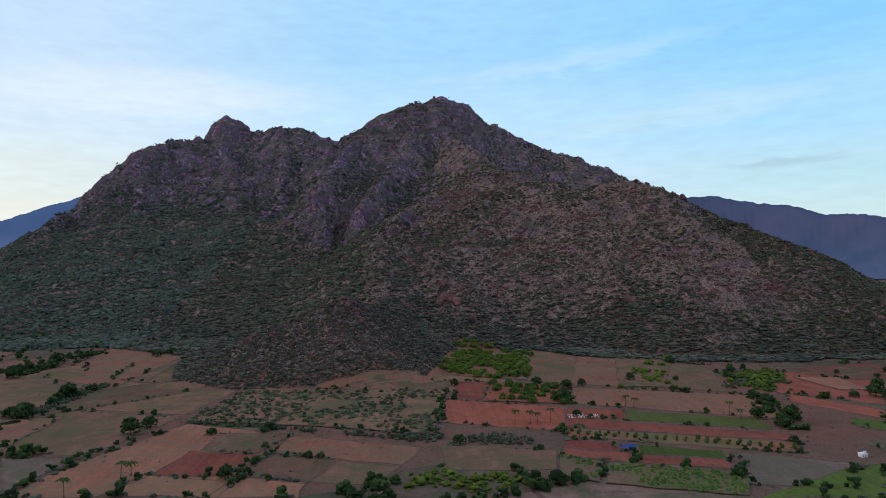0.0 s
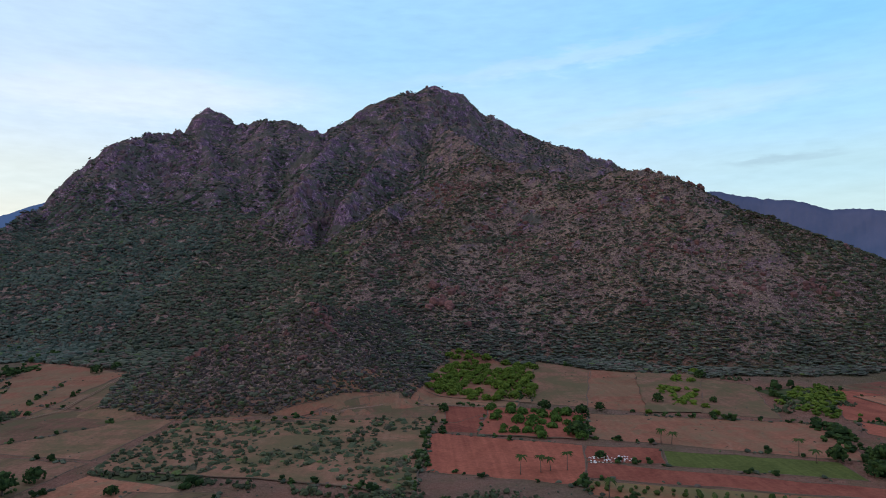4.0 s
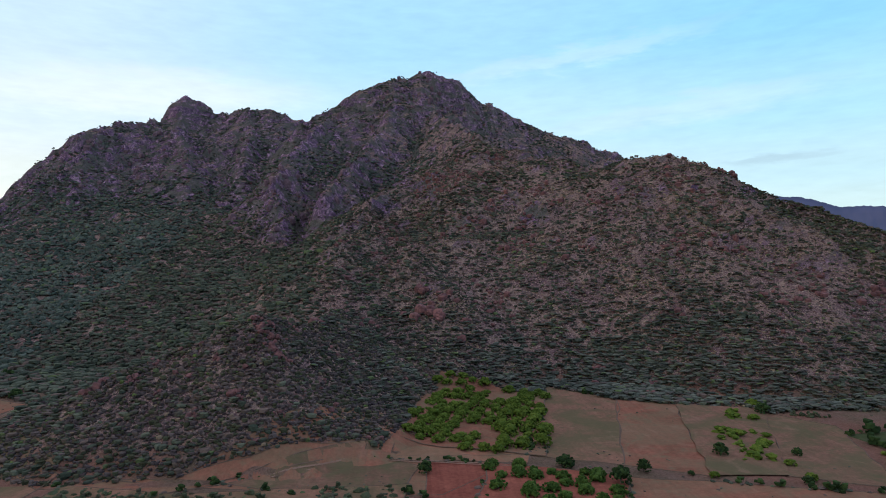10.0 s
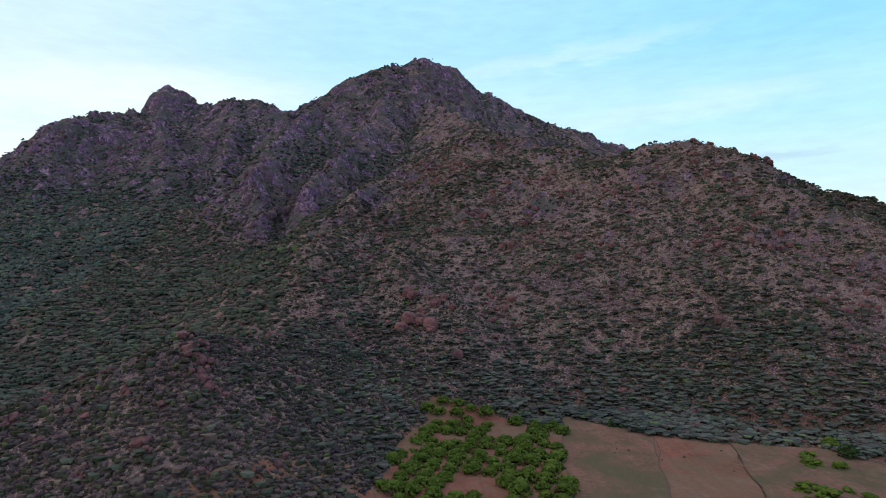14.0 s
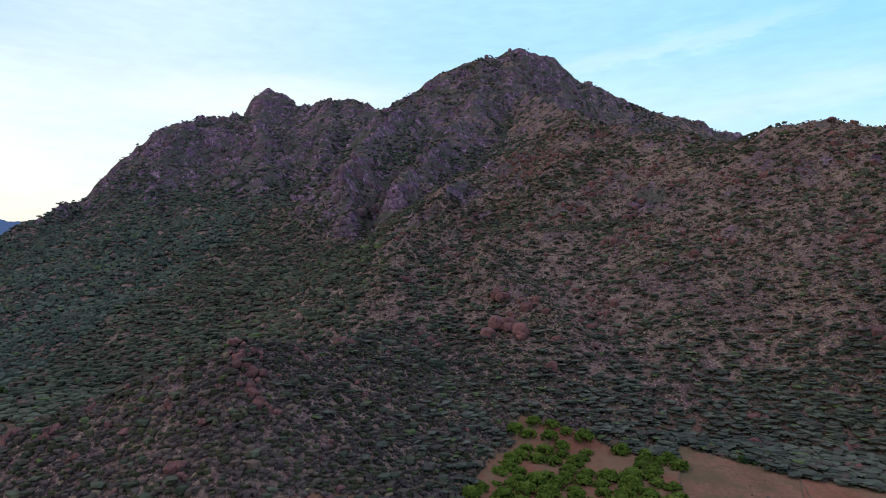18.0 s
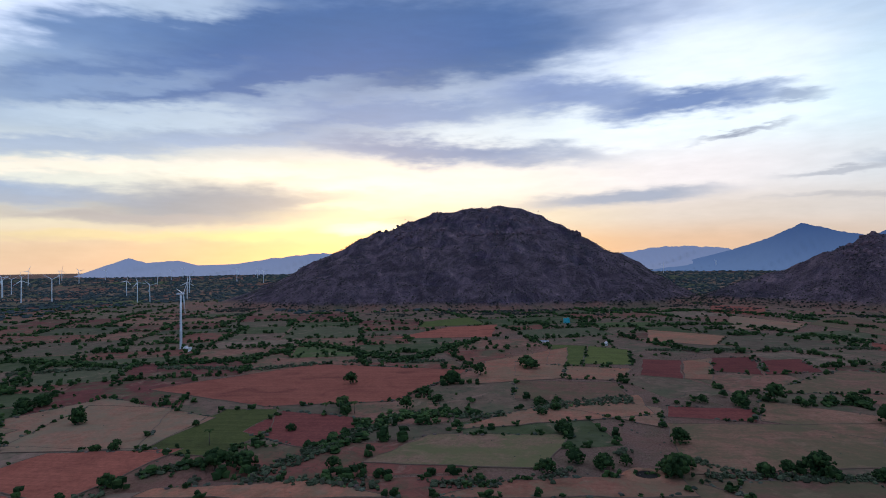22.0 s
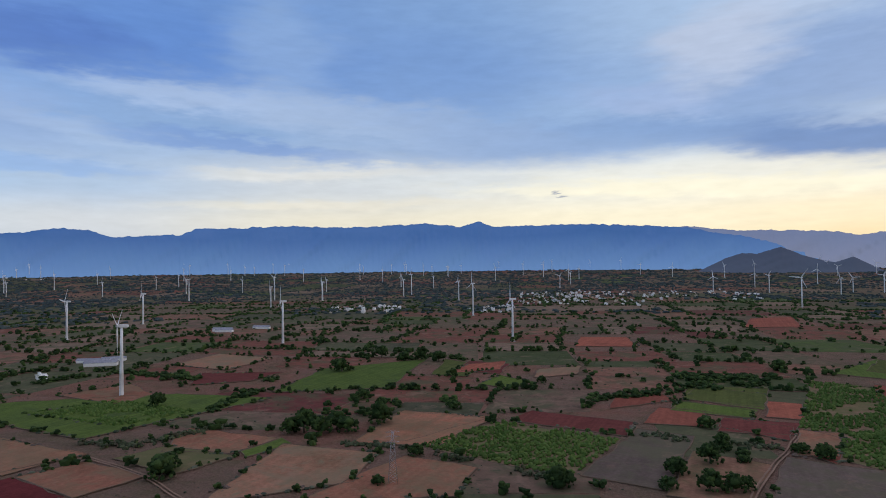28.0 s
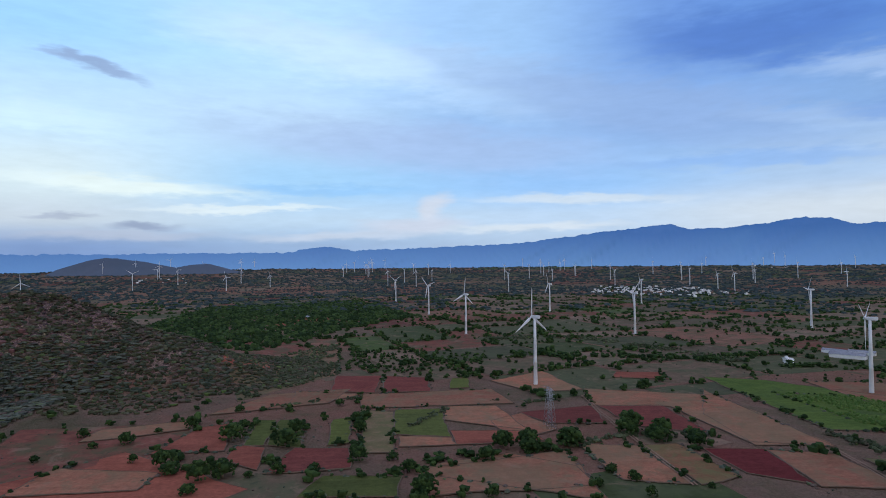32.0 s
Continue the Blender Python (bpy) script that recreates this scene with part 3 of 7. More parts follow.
FIELD_MATS = {
    "fallow": field_mat("fallow_field", [(0.15, 0.094, 0.058), (0.2, 0.114, 0.073), (0.122, 0.09, 0.05)], 20, 3.0, 0.85, 0.03, (0.092, 0.089, 0.043)),
    "olive": field_mat("thin_green_field", [(0.15, 0.11, 0.065), (0.19, 0.125, 0.078), (0.105, 0.105, 0.05)], 20, 3.0, 0.85, 0.03, (0.1, 0.108, 0.042)),
    "straw": field_mat("stubble_field", [(0.2, 0.112, 0.068), (0.245, 0.134, 0.083), (0.16, 0.1, 0.058)], -12, 2.5, 0.85, 0.03, (0.16, 0.145, 0.085), 0.6),
    "soil": field_mat("pale_red_soil", [(0.235, 0.108, 0.063), (0.29, 0.134, 0.079), (0.19, 0.1, 0.056)], 14, 3.0, 0.85, 0.025, (0.15, 0.126, 0.07), 0.5),
    "rowsoil": field_mat("ploughed_row_soil", [(0.2, 0.09, 0.05), (0.24, 0.11, 0.062), (0.17, 0.085, 0.046)], -5, 5.0, 0.6, 0.03, (0.12, 0.12, 0.05)),
    "red": field_mat("ploughed_red_soil", [(0.2, 0.068, 0.043), (0.265, 0.096, 0.06), (0.17, 0.06, 0.04)], 14, 2.6, 0.75, 0.025),
    "maroon": field_mat("wet_red_soil", [(0.13, 0.042, 0.034), (0.165, 0.055, 0.042), (0.12, 0.042, 0.034)], 14, 2.0, 0.75, 0.03),
    "crimson": field_mat("dark_crimson_soil", [(0.095, 0.022, 0.022), (0.12, 0.028, 0.026), (0.09, 0.022, 0.02)], 40, 2.0, 0.8, 0.03),
    "grey": field_mat("grey_brown_soil", [(0.11, 0.085, 0.068), (0.14, 0.11, 0.085), (0.10, 0.085, 0.06)], 5, 3.0, 0.85, 0.03, (0.10, 0.095, 0.055)),
    "green": field_mat("low_green_crop", [(0.068, 0.09, 0.025), (0.09, 0.112, 0.031), (0.066, 0.084, 0.027)], 8, 2.0, 0.7, 0.03),
    "lush": field_mat("bright_green_crop", [(0.06, 0.1, 0.024), (0.082, 0.126, 0.028), (0.06, 0.096, 0.028)], 8, 2.2, 0.7, 0.03),
}
FIELD_WORDS = {
    "fallow": "dry fallow field with thin olive grass", "olive": "fallow field with patchy green grass", "straw": "pale straw-coloured stubble field",
    "soil": "bare pale red earth field", "rowsoil": "red earth field planted in rows", "red": "freshly ploughed red earth field",
    "maroon": "dark maroon ploughed field", "crimson": "very dark crimson ploughed field", "grey": "grey-brown bare field", "green": "field of low dark green crop", "lush": "field of bright green crop",
}
BUND = plain_mat("earth_bund", (0.09, 0.066, 0.042), (0.16, 0.1, 0.066), 0.5, 0.95, 0.4, 0.1, world=True)


def patchwork_mat():
    m, nt, b = material("far_field_patchwork", 1.0, 0, 0.03)
    v = place_vec(nt)
    isl = nt.nodes.new("ShaderNodeNewGeometry").outputs["Random Per Island"]
    n = nt.nodes.new("ShaderNodeValToRGB")
    n.color_ramp.interpolation = "CONSTANT"
    stops = [(0.0, (0.17, 0.108, 0.072)), (0.14, (0.24, 0.115, 0.074)), (0.27, (0.10, 0.098, 0.05)), (0.38, (0.2, 0.076, 0.052)), (0.52, (0.13, 0.094, 0.06)),
             (0.62, (0.23, 0.15, 0.1)), (0.7, (0.066, 0.08, 0.032)), (0.77, (0.15, 0.05, 0.04)), (0.85, (0.078, 0.108, 0.032)), (0.89, (0.16, 0.108, 0.068)), (0.96, (0.08, 0.078, 0.044))]
    el = n.color_ramp.elements
    while len(el) < len(stops):
        el.new(0.5)
    for e, (p, c) in zip(el, stops):
        e.position, e.color = p, (*c, 1)
    nt.links.new(isl, n.inputs[0])
    fine = n_noise(nt, v, 0.09, 6, 0.7, 0.5)
    c = n_mix(nt, 0.75, n.outputs[0], n_ramp(nt, fine, [(0.3, 0.45), (0.7, 1.1)]), "MULTIPLY")
    c = n_mix(nt, n_ramp(nt, n_noise(nt, v, 0.03, 5, 0.7), [(0.46, 0.0), (0.6, 0.75)]), c, (0.078, 0.084, 0.042))
    c = n_mix(nt, n_ramp(nt, n_noise(nt, v, 0.16, 5, 0.75, 0.6), [(0.54, 0.0), (0.64, 0.65)]), c, (0.05, 0.056, 0.032))
    c = n_mix(nt, n_ramp(nt, n_noise(nt, place_vec(nt, 40), 0.045, 5, 0.7, 1.0), [(0.56, 0.0), (0.66, 0.5)]), c, (0.24, 0.15, 0.1))
    c = n_mix(nt, 1.0, c, (0.96, 0.98, 1.03), "MULTIPLY")
    nt.links.new(c, b.inputs["Base Color"])
    return m


PATCH = patchwork_mat()

# ---- the lie of the land ----
def lattice(ix, iy, seed):
    h = np.sin(ix * 127.1 + iy * 311.7 + seed * 74.7) * 43758.5453
    return h - np.floor(h)


def vnoise(x, y, seed=0):
    """Smooth noise in -1..1 for arrays of places."""
    ix, iy = np.floor(x), np.floor(y)
    fx, fy = x - ix, y - iy
    u, v = fx * fx * fx * (fx * (fx * 6 - 15) + 10), fy * fy * fy * (fy * (fy * 6 - 15) + 10)
    a, b = lattice(ix, iy, seed), lattice(ix + 1, iy, seed)
    c, d = lattice(ix, iy + 1, seed), lattice(ix + 1, iy + 1, seed)
    return 2 * ((a * (1 - u) + b * u) * (1 - v) + (c * (1 - u) + d * u) * v) - 1


def fbm(x, y, size, octaves=4, seed=0, ridged=False):
    total, amp, norm = 0.0, 1.0, 0.0
    for k in range(octaves):
        n = vnoise(x / size + 17.3 * k, y / size - 9.1 * k, seed + k)
        if ridged:
            n = 1 - 2 * np.abs(n)
        total, norm = total + amp * n, norm + amp
        amp, size = amp * 0.5, size * 0.5
    return total / norm


def crest(x, y, nodes, p):
    """Height of a ridge: nodes of x, y, z and the distance of its foot."""
    best = np.zeros_like(x)
    for (x0, y0, z0, w0), (x1, y1, z1, w1) in zip(nodes, nodes[1:]):
        ux, uy = x1 - x0, y1 - y0
        t = np.clip(((x - x0) * ux + (y - y0) * uy) / (ux * ux + uy * uy), 0, 1)
        d = np.hypot(x - x0 - t * ux, y - y0 - t * uy)
        z, w = z0 + t * (z1 - z0), w0 + t * (w1 - w0)
        best = np.maximum(best, z * np.clip(1 - d / w, 0, 1) ** p)
    return best


def smax(a, b, k):
    k = k * np.clip(np.maximum(a, b) / 60, 0.02, 1)
    h = np.clip(0.5 + 0.5 * (a - b) / k, 0, 1)
    return b + (a - b) * h + k * h * (1 - h)


RIDGES = [
    # main crest: the western arm, the peak and the long fall to the east
    (1.0, 14, [(-197, 1625, 418, 300), (-169, 1638, 436, 340), (-134, 1652, 455, 390), (-104, 1665, 478, 420), (-74, 1678, 499, 440), (-24, 1705, 532, 440), (21, 1718, 536, 400), (47, 1732, 566, 370), (70, 1745, 573, 330),
               (102, 1760, 552, 350), (137, 1776, 535, 390), (179, 1792, 509, 410), (222, 1807, 496, 430), (288, 1822, 470, 450), (341, 1838, 444, 470), (409, 1854, 420, 490), (494, 1869, 407, 490), (589, 1884, 374, 480),
               (637, 1900, 352, 460), (700, 1930, 280, 400), (800, 1960, 180, 360), (1000, 1960, 80, 330)]),
    # western crest with the knob, behind the notch
    (1.0, 14, [(-858, 1250, 82, 160), (-855, 1330, 112, 190), (-842, 1400, 138, 210), (-820, 1490, 182, 230), (-792, 1560, 200, 225), (-785, 1605, 258, 230), (-768, 1640, 315, 270), (-755, 1690, 376, 330), (-725, 1735, 436, 400), (-690, 1810, 464, 500), (-642, 1880, 480, 640),
               (-600, 1930, 505, 660), (-535, 1955, 503, 660), (-494, 1950, 502, 650), (-413, 1940, 519, 660), (-331, 1935, 506, 660), (-261, 1930, 482, 640), (-150, 1930, 430, 600)]),
    # the western end of the crest, falling steeply and then along a shoulder
    (1.0, 8, [(-918, 1358, 112, 170), (-840, 1362, 152, 190), (-818, 1378, 176, 200), (-838, 1440, 192, 220), (-861, 1486, 203, 230), (-871, 1542, 224, 240), (-874, 1590, 242, 240), (-864, 1640, 250, 250), (-848, 1647, 282, 260), (-822, 1664, 323, 280), (-790, 1694, 378, 330)]),
    # buttresses under the western crest
    (1.0, 22, [(-600, 1930, 498, 560), (-560, 1800, 436, 480), (-500, 1690, 366, 400), (-455, 1590, 292, 330), (-430, 1510, 232, 280)]),
    (1.0, 22, [(-715, 1740, 428, 400), (-690, 1640, 338, 330), (-665, 1540, 252, 270), (-600, 1450, 188, 230)]),
    # ledge under the saddle
    (1.0, 20, [(-413, 1940, 512, 520), (-370, 1790, 415, 420), (-345, 1650, 334, 350), (-335, 1560, 280, 300)]),
    # cliff spur below the western arm
    (1.0, 12, [(-134, 1652, 440, 420), (-155, 1540, 378, 360), (-190, 1420, 312, 290), (-215, 1320, 258, 210), (-190, 1240, 218, 140), (-165, 1190, 186, 100)]),
    (1.0, 12, [(-24, 1690, 500, 460), (-15, 1545, 388, 380), (-50, 1430, 320, 310), (-72, 1345, 272, 230), (-85, 1260, 238, 150), (-98, 1195, 202, 105)]),
    # broad front spur: its back, the edge over the western gully and the long front
    (1.0, 16, [(80, 1725, 520, 300), (85, 1650, 440, 400), (115, 1500, 380, 420), (135, 1350, 322, 440), (135, 1210, 272, 440), (125, 1130, 225, 410)]),
    (1.0, 10, [(125, 1195, 270, 430), (60, 1175, 244, 370), (12, 1155, 222, 290), (-20, 1110, 194, 230), (-36, 1040, 162, 220), (-40, 980, 136, 215), (-45, 900, 106, 200), (-50, 850, 84, 160)]),
    (1.0, 16, [(137, 1250, 284, 440), (220, 1130, 236, 400), (290, 1035, 214, 385), (319, 1002, 221, 360), (361, 965, 214, 338), (380, 940, 204, 315), (395, 915, 170, 290), (425, 893, 146, 280), (462, 875, 148, 275), (490, 862, 134, 260), (521, 850, 106, 230),
               (567, 820, 62, 180), (600, 760, 54, 150), (622, 690, 72, 145), (630, 640, 62, 125), (612, 575, 42, 100)]),
    (1.0, 10, [(30, 880, 104, 200), (55, 800, 66, 140), (72, 745, 36, 90)]),
    # low hill before the mountain
    (1.0, 8, [(-165, 562, 24, 60), (-140, 572, 36, 70), (-65, 590, 65, 92), (-45, 650, 52, 90), (-40, 760, 46, 100)]),
    # wooded apron
    (1.0, 26, [(-120, 1130, 112, 360), (-240, 1250, 150, 460), (-420, 1470, 215, 620), (-650, 1500, 212, 600), (-790, 1450, 175, 500), (-860, 1330, 98, 300)]),
    # double hill to the west
    (0.9, 14, [(-980, 1330, 102, 200), (-1130, 1440, 120, 190), (-1243, 1307, 157, 200), (-1310, 1200, 132, 190), (-1380, 1087, 155, 210), (-1480, 960, 70, 200)]),
    # domed hill under the sunset
    (0.85, 18, [(-1590, -240, 60, 220), (-1595, -140, 128, 280), (-1600, -40, 190, 330), (-1630, 70, 230, 360), (-1630, 180, 244, 370), (-1620, 290, 246, 370), (-1610, 390, 224, 350), (-1600, 460, 180, 320), (-1590, 530, 115, 270)]),
]


def rim(x, r):
    """How far the plain is bent up at its edge to fit the camera's horizon: more in the east than in the west."""
    return 50 + 36 * np.clip(((x - 41) / np.maximum(r, 1) + 0.6) / 0.8, 0, 1)


def height(x, y):
    x, y = np.asarray(x, float), np.asarray(y, float)
    wx = x + 46 * fbm(x, y, 150, 4, 5)
    wy = y + 46 * fbm(x, y, 150, 4, 9)
    h = np.zeros_like(x)
    for p, k, nodes in RIDGES:
        h = smax(h, crest(wx * 0.6 + x * 0.4, wy * 0.6 + y * 0.4, nodes, p), k)
    rough = np.clip(h / 120, 0, 1) * (1 - 0.75 * np.exp(-((x + 583) / 60) ** 2 - ((y - 1946) / 60) ** 2))
    h = h + rough * (11 * fbm(x, y, 150, 3, 19) + 10 * (fbm(x + 0.3 * y, y * 0.6, 85, 4, 21, True) - 0.3) + 7 * (fbm(x, y * 0.8, 42, 4, 31, True) - 0.3)) + np.clip((h - 130) / 120, 0, 1) * (6 + 4 * np.clip((-60 - x) / 200, 0, 1)) * (fbm(x, y, 30, 3, 35, True) - 0.3) + np.clip(h / 25, 0, 1) * 1.6 * fbm(x, y, 24, 3, 41)
    # crags and gullies on the cliff spur and under the western crest
    crag = np.exp(-(((x + 130) / 110) ** 2 + ((y - 1270) / 120) ** 2)) + 0.9 * np.exp(-(((x + 610) / 190) ** 2 + ((y - 1700) / 120) ** 2)) + 0.8 * np.exp(-(((x - 120) / 110) ** 2 + ((y - 1690) / 60) ** 2))
    h = h + crag * (9 * (fbm(x + 0.2 * y, y * 0.8, 70, 4, 131, True) - 0.3) + 8 * (fbm(x, y, 30, 3, 137, True) - 0.3) + 3 * np.sin(h / 11.0 + 5 * fbm(x, y, 60, 3, 139)))
    # rock steps near the top of the domed hill
    dome = np.exp(-(((x + 1590) / 200) ** 2 + ((y - 170) / 330) ** 2))
    h = h + dome * (10 * (fbm(x * 0.7, y + 0.2 * x, 75, 4, 171, True) - 0.3) + 8 * (fbm(x, y, 30, 3, 175, True) - 0.3) + 5 * np.sin(h / 12.0 + 4 * fbm(x, y, 120, 2, 173)))
    # the rocky knob
    d = np.hypot((x + 583) / 70, (y - 1946) / 66)
    h = h + 54 * np.clip(1 - d * d, 0, 1) ** 0.6 + 7 * np.exp(-((x + 640) / 30) ** 2 - ((y - 1940) / 60) ** 2)
    r = np.hypot(x - 41, y - 351)
    bowl = rim(x, r) * np.clip((r - 2300) / 2300, 0, 1.1) ** 1.6
    foot = 14 * np.clip((y - 520) / 400, 0, 1) * np.clip((x + 700) / 300, 0, 1) * np.clip((900 - x) / 300, 0, 1)
    return np.maximum(h, 0) + bowl + foot


def mesh_of(name, verts, faces, mat, smooth=False):
    """A mesh from arrays: verts (n, 3), faces (m, 3 or 4)."""
    verts, faces = np.asarray(verts, np.float32), np.asarray(faces, np.int32)
    me = bpy.data.meshes.new(name)
    k = faces.shape[1]
    me.vertices.add(len(verts))
    me.vertices.foreach_set("co", verts.ravel())
    me.loops.add(faces.size)
    me.loops.foreach_set("vertex_index", faces.ravel())
    me.polygons.add(len(faces))
    me.polygons.foreach_set("loop_start", np.arange(0, faces.size, k, dtype=np.int32))
    me.polygons.foreach_set("loop_total", np.full(len(faces), k, np.int32))
    me.polygons.foreach_set("use_smooth", np.full(len(faces), smooth))
    me.update(calc_edges=True)
    me.materials.append(mat)
    return me


def steps(*spans):
    out = []
    for a, b, s in spans:
        out += list(np.arange(a, b, s))
    return np.array(out + [spans[-1][1]], float)


gx = steps((-4900, -3100, 150), (-3100, -2100, 60), (-2100, -1100, 15), (-1100, 800, 8), (800, 1400, 25), (1400, 2600, 80), (2600, 4900, 160))
gy = steps((-4600, -2600, 160), (-2600, -900, 80), (-900, -150, 30), (-150, 460, 18), (460, 2080, 8), (2080, 2500, 25), (2500, 4900, 120))
GX, GY = np.meshgrid(gx, gy)
GZ = height(GX, GY)
nx, ny = len(gx), len(gy)
idx = np.arange(nx * ny).reshape(ny, nx)
quads = np.stack([idx[:-1, :-1], idx[:-1, 1:], idx[1:, 1:], idx[1:, :-1]], -1).reshape(-1, 4)
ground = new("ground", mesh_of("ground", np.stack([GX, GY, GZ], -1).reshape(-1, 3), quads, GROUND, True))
tagged(ground, "dry red-brown plain rising into a scrub-covered rocky mountain", "ground", kind="structure")


def far_ridge(name, far, deep, profile, mat, label, seed):
    """A distant range: profile of (degrees left of the first heading, degrees above level)."""
    prof = np.array(sorted(profile), float)
    n = int(abs(prof[-1, 0] - prof[0, 0]) * 12) + 2
    ang = np.linspace(prof[0, 0], prof[-1, 0], n)
    top = np.interp(ang, prof[:, 0], prof[:, 1])
    wob = (fbm(ang * 10, ang * 0 + seed, 9, 4, seed, True) * 0.1 + fbm(ang * 10, ang * 0 + seed + 4, 3.2, 2, seed + 2) * 0.05) * np.clip(top, 0, 1)
    zt = 100 + np.tan(np.radians(top + wob)) * far
    smooth = 100 + np.tan(np.radians(top)) * far
    rows, verts = 13, []
    for k in range(rows):
        s = k / (rows - 1)
        d = far - deep * (1 - s) + deep * 0.25 * fbm(ang * 6 + 40 * s, ang * 0 + s * 3, 5, 3, seed + 3) * (1 - s) * s * 2
        z = 20 + (smooth - 20) * s ** 1.25 + (zt - smooth) * s ** 5 + (1 - s) * s * 150 * fbm(ang * 2 + 5 * s, ang * 0 + s * 9.0, 9, 3, seed + 7)
        a = np.radians(ang)
        verts.append(np.stack([41 - np.sin(a) * d, 351 + np.cos(a) * d, z], -1))
    a = np.radians(ang)
    verts.append(np.stack([41 - np.sin(a) * (far + 120), 351 + np.cos(a) * (far + 120), zt * 0 + 20], -1))
    v = np.stack(verts)
    ii = np.arange(v.shape[0] * n).reshape(v.shape[0], n)
    q = np.stack([ii[:-1, :-1], ii[:-1, 1:], ii[1:, 1:], ii[1:, :-1]], -1).reshape(-1, 4)
    ob = new(name, mesh_of(name, v.reshape(-1, 3), q, mat, True))
    return tagged(ob, label, "mountains", kind="structure")

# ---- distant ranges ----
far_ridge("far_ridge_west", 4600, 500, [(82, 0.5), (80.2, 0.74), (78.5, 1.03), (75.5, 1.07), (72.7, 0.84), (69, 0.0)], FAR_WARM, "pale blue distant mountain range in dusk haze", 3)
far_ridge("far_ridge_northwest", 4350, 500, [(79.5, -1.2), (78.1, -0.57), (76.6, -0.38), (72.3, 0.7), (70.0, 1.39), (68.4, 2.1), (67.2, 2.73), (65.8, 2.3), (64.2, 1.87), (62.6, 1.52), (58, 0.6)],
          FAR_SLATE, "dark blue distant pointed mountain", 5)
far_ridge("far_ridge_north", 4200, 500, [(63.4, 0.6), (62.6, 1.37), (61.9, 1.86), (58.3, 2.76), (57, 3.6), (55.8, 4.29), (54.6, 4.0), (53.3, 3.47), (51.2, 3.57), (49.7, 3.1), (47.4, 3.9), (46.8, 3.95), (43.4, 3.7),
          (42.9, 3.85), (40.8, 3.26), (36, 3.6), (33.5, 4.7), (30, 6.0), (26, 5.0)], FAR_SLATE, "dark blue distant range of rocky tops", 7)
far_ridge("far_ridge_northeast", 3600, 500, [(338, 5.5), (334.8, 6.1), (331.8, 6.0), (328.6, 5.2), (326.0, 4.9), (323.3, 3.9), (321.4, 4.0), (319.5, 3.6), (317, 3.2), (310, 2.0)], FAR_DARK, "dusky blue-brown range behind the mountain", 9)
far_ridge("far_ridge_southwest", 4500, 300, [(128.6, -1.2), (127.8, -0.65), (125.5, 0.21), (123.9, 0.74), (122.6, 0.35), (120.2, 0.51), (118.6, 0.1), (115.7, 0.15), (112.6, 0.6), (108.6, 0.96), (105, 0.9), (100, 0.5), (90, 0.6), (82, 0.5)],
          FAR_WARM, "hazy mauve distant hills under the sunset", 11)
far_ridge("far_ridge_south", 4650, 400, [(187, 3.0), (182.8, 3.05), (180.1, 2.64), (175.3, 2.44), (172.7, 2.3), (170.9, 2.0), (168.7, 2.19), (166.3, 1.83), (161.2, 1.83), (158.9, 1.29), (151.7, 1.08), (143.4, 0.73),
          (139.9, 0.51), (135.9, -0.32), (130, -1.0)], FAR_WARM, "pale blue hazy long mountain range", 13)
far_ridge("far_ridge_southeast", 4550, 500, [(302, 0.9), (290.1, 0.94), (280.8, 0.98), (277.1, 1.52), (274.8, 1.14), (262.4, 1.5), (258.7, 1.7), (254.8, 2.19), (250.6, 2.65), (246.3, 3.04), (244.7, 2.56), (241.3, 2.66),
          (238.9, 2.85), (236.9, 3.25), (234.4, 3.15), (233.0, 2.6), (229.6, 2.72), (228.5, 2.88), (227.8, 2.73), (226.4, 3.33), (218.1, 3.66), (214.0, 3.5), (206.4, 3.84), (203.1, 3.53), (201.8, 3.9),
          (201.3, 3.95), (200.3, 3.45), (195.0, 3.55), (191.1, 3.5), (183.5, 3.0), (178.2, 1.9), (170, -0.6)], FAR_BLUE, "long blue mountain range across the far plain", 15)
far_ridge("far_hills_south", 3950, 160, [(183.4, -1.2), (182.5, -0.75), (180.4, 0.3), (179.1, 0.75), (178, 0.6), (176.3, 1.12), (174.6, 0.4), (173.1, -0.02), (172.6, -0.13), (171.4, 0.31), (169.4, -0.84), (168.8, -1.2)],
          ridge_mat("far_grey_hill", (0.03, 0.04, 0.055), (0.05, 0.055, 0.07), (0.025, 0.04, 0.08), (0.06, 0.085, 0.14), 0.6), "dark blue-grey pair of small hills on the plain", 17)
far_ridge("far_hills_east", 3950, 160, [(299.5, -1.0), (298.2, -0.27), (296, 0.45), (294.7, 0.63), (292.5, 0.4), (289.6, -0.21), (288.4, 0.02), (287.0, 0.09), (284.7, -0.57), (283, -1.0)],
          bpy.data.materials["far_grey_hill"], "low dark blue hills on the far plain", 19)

# ---- helpers for things ----
def ground_z(x, y):
    return float(height(np.array([x]), np.array([y]))[0])


def part(name, bm, mat, parent=None, label=""):
    me = bpy.data.meshes.new(name)
    bm.to_mesh(me)
    bm.free()
    me.materials.append(mat)
    ob = new(name, me)
    if parent is not None:
        ob.parent = parent
    return tagged(ob, label) if label else ob


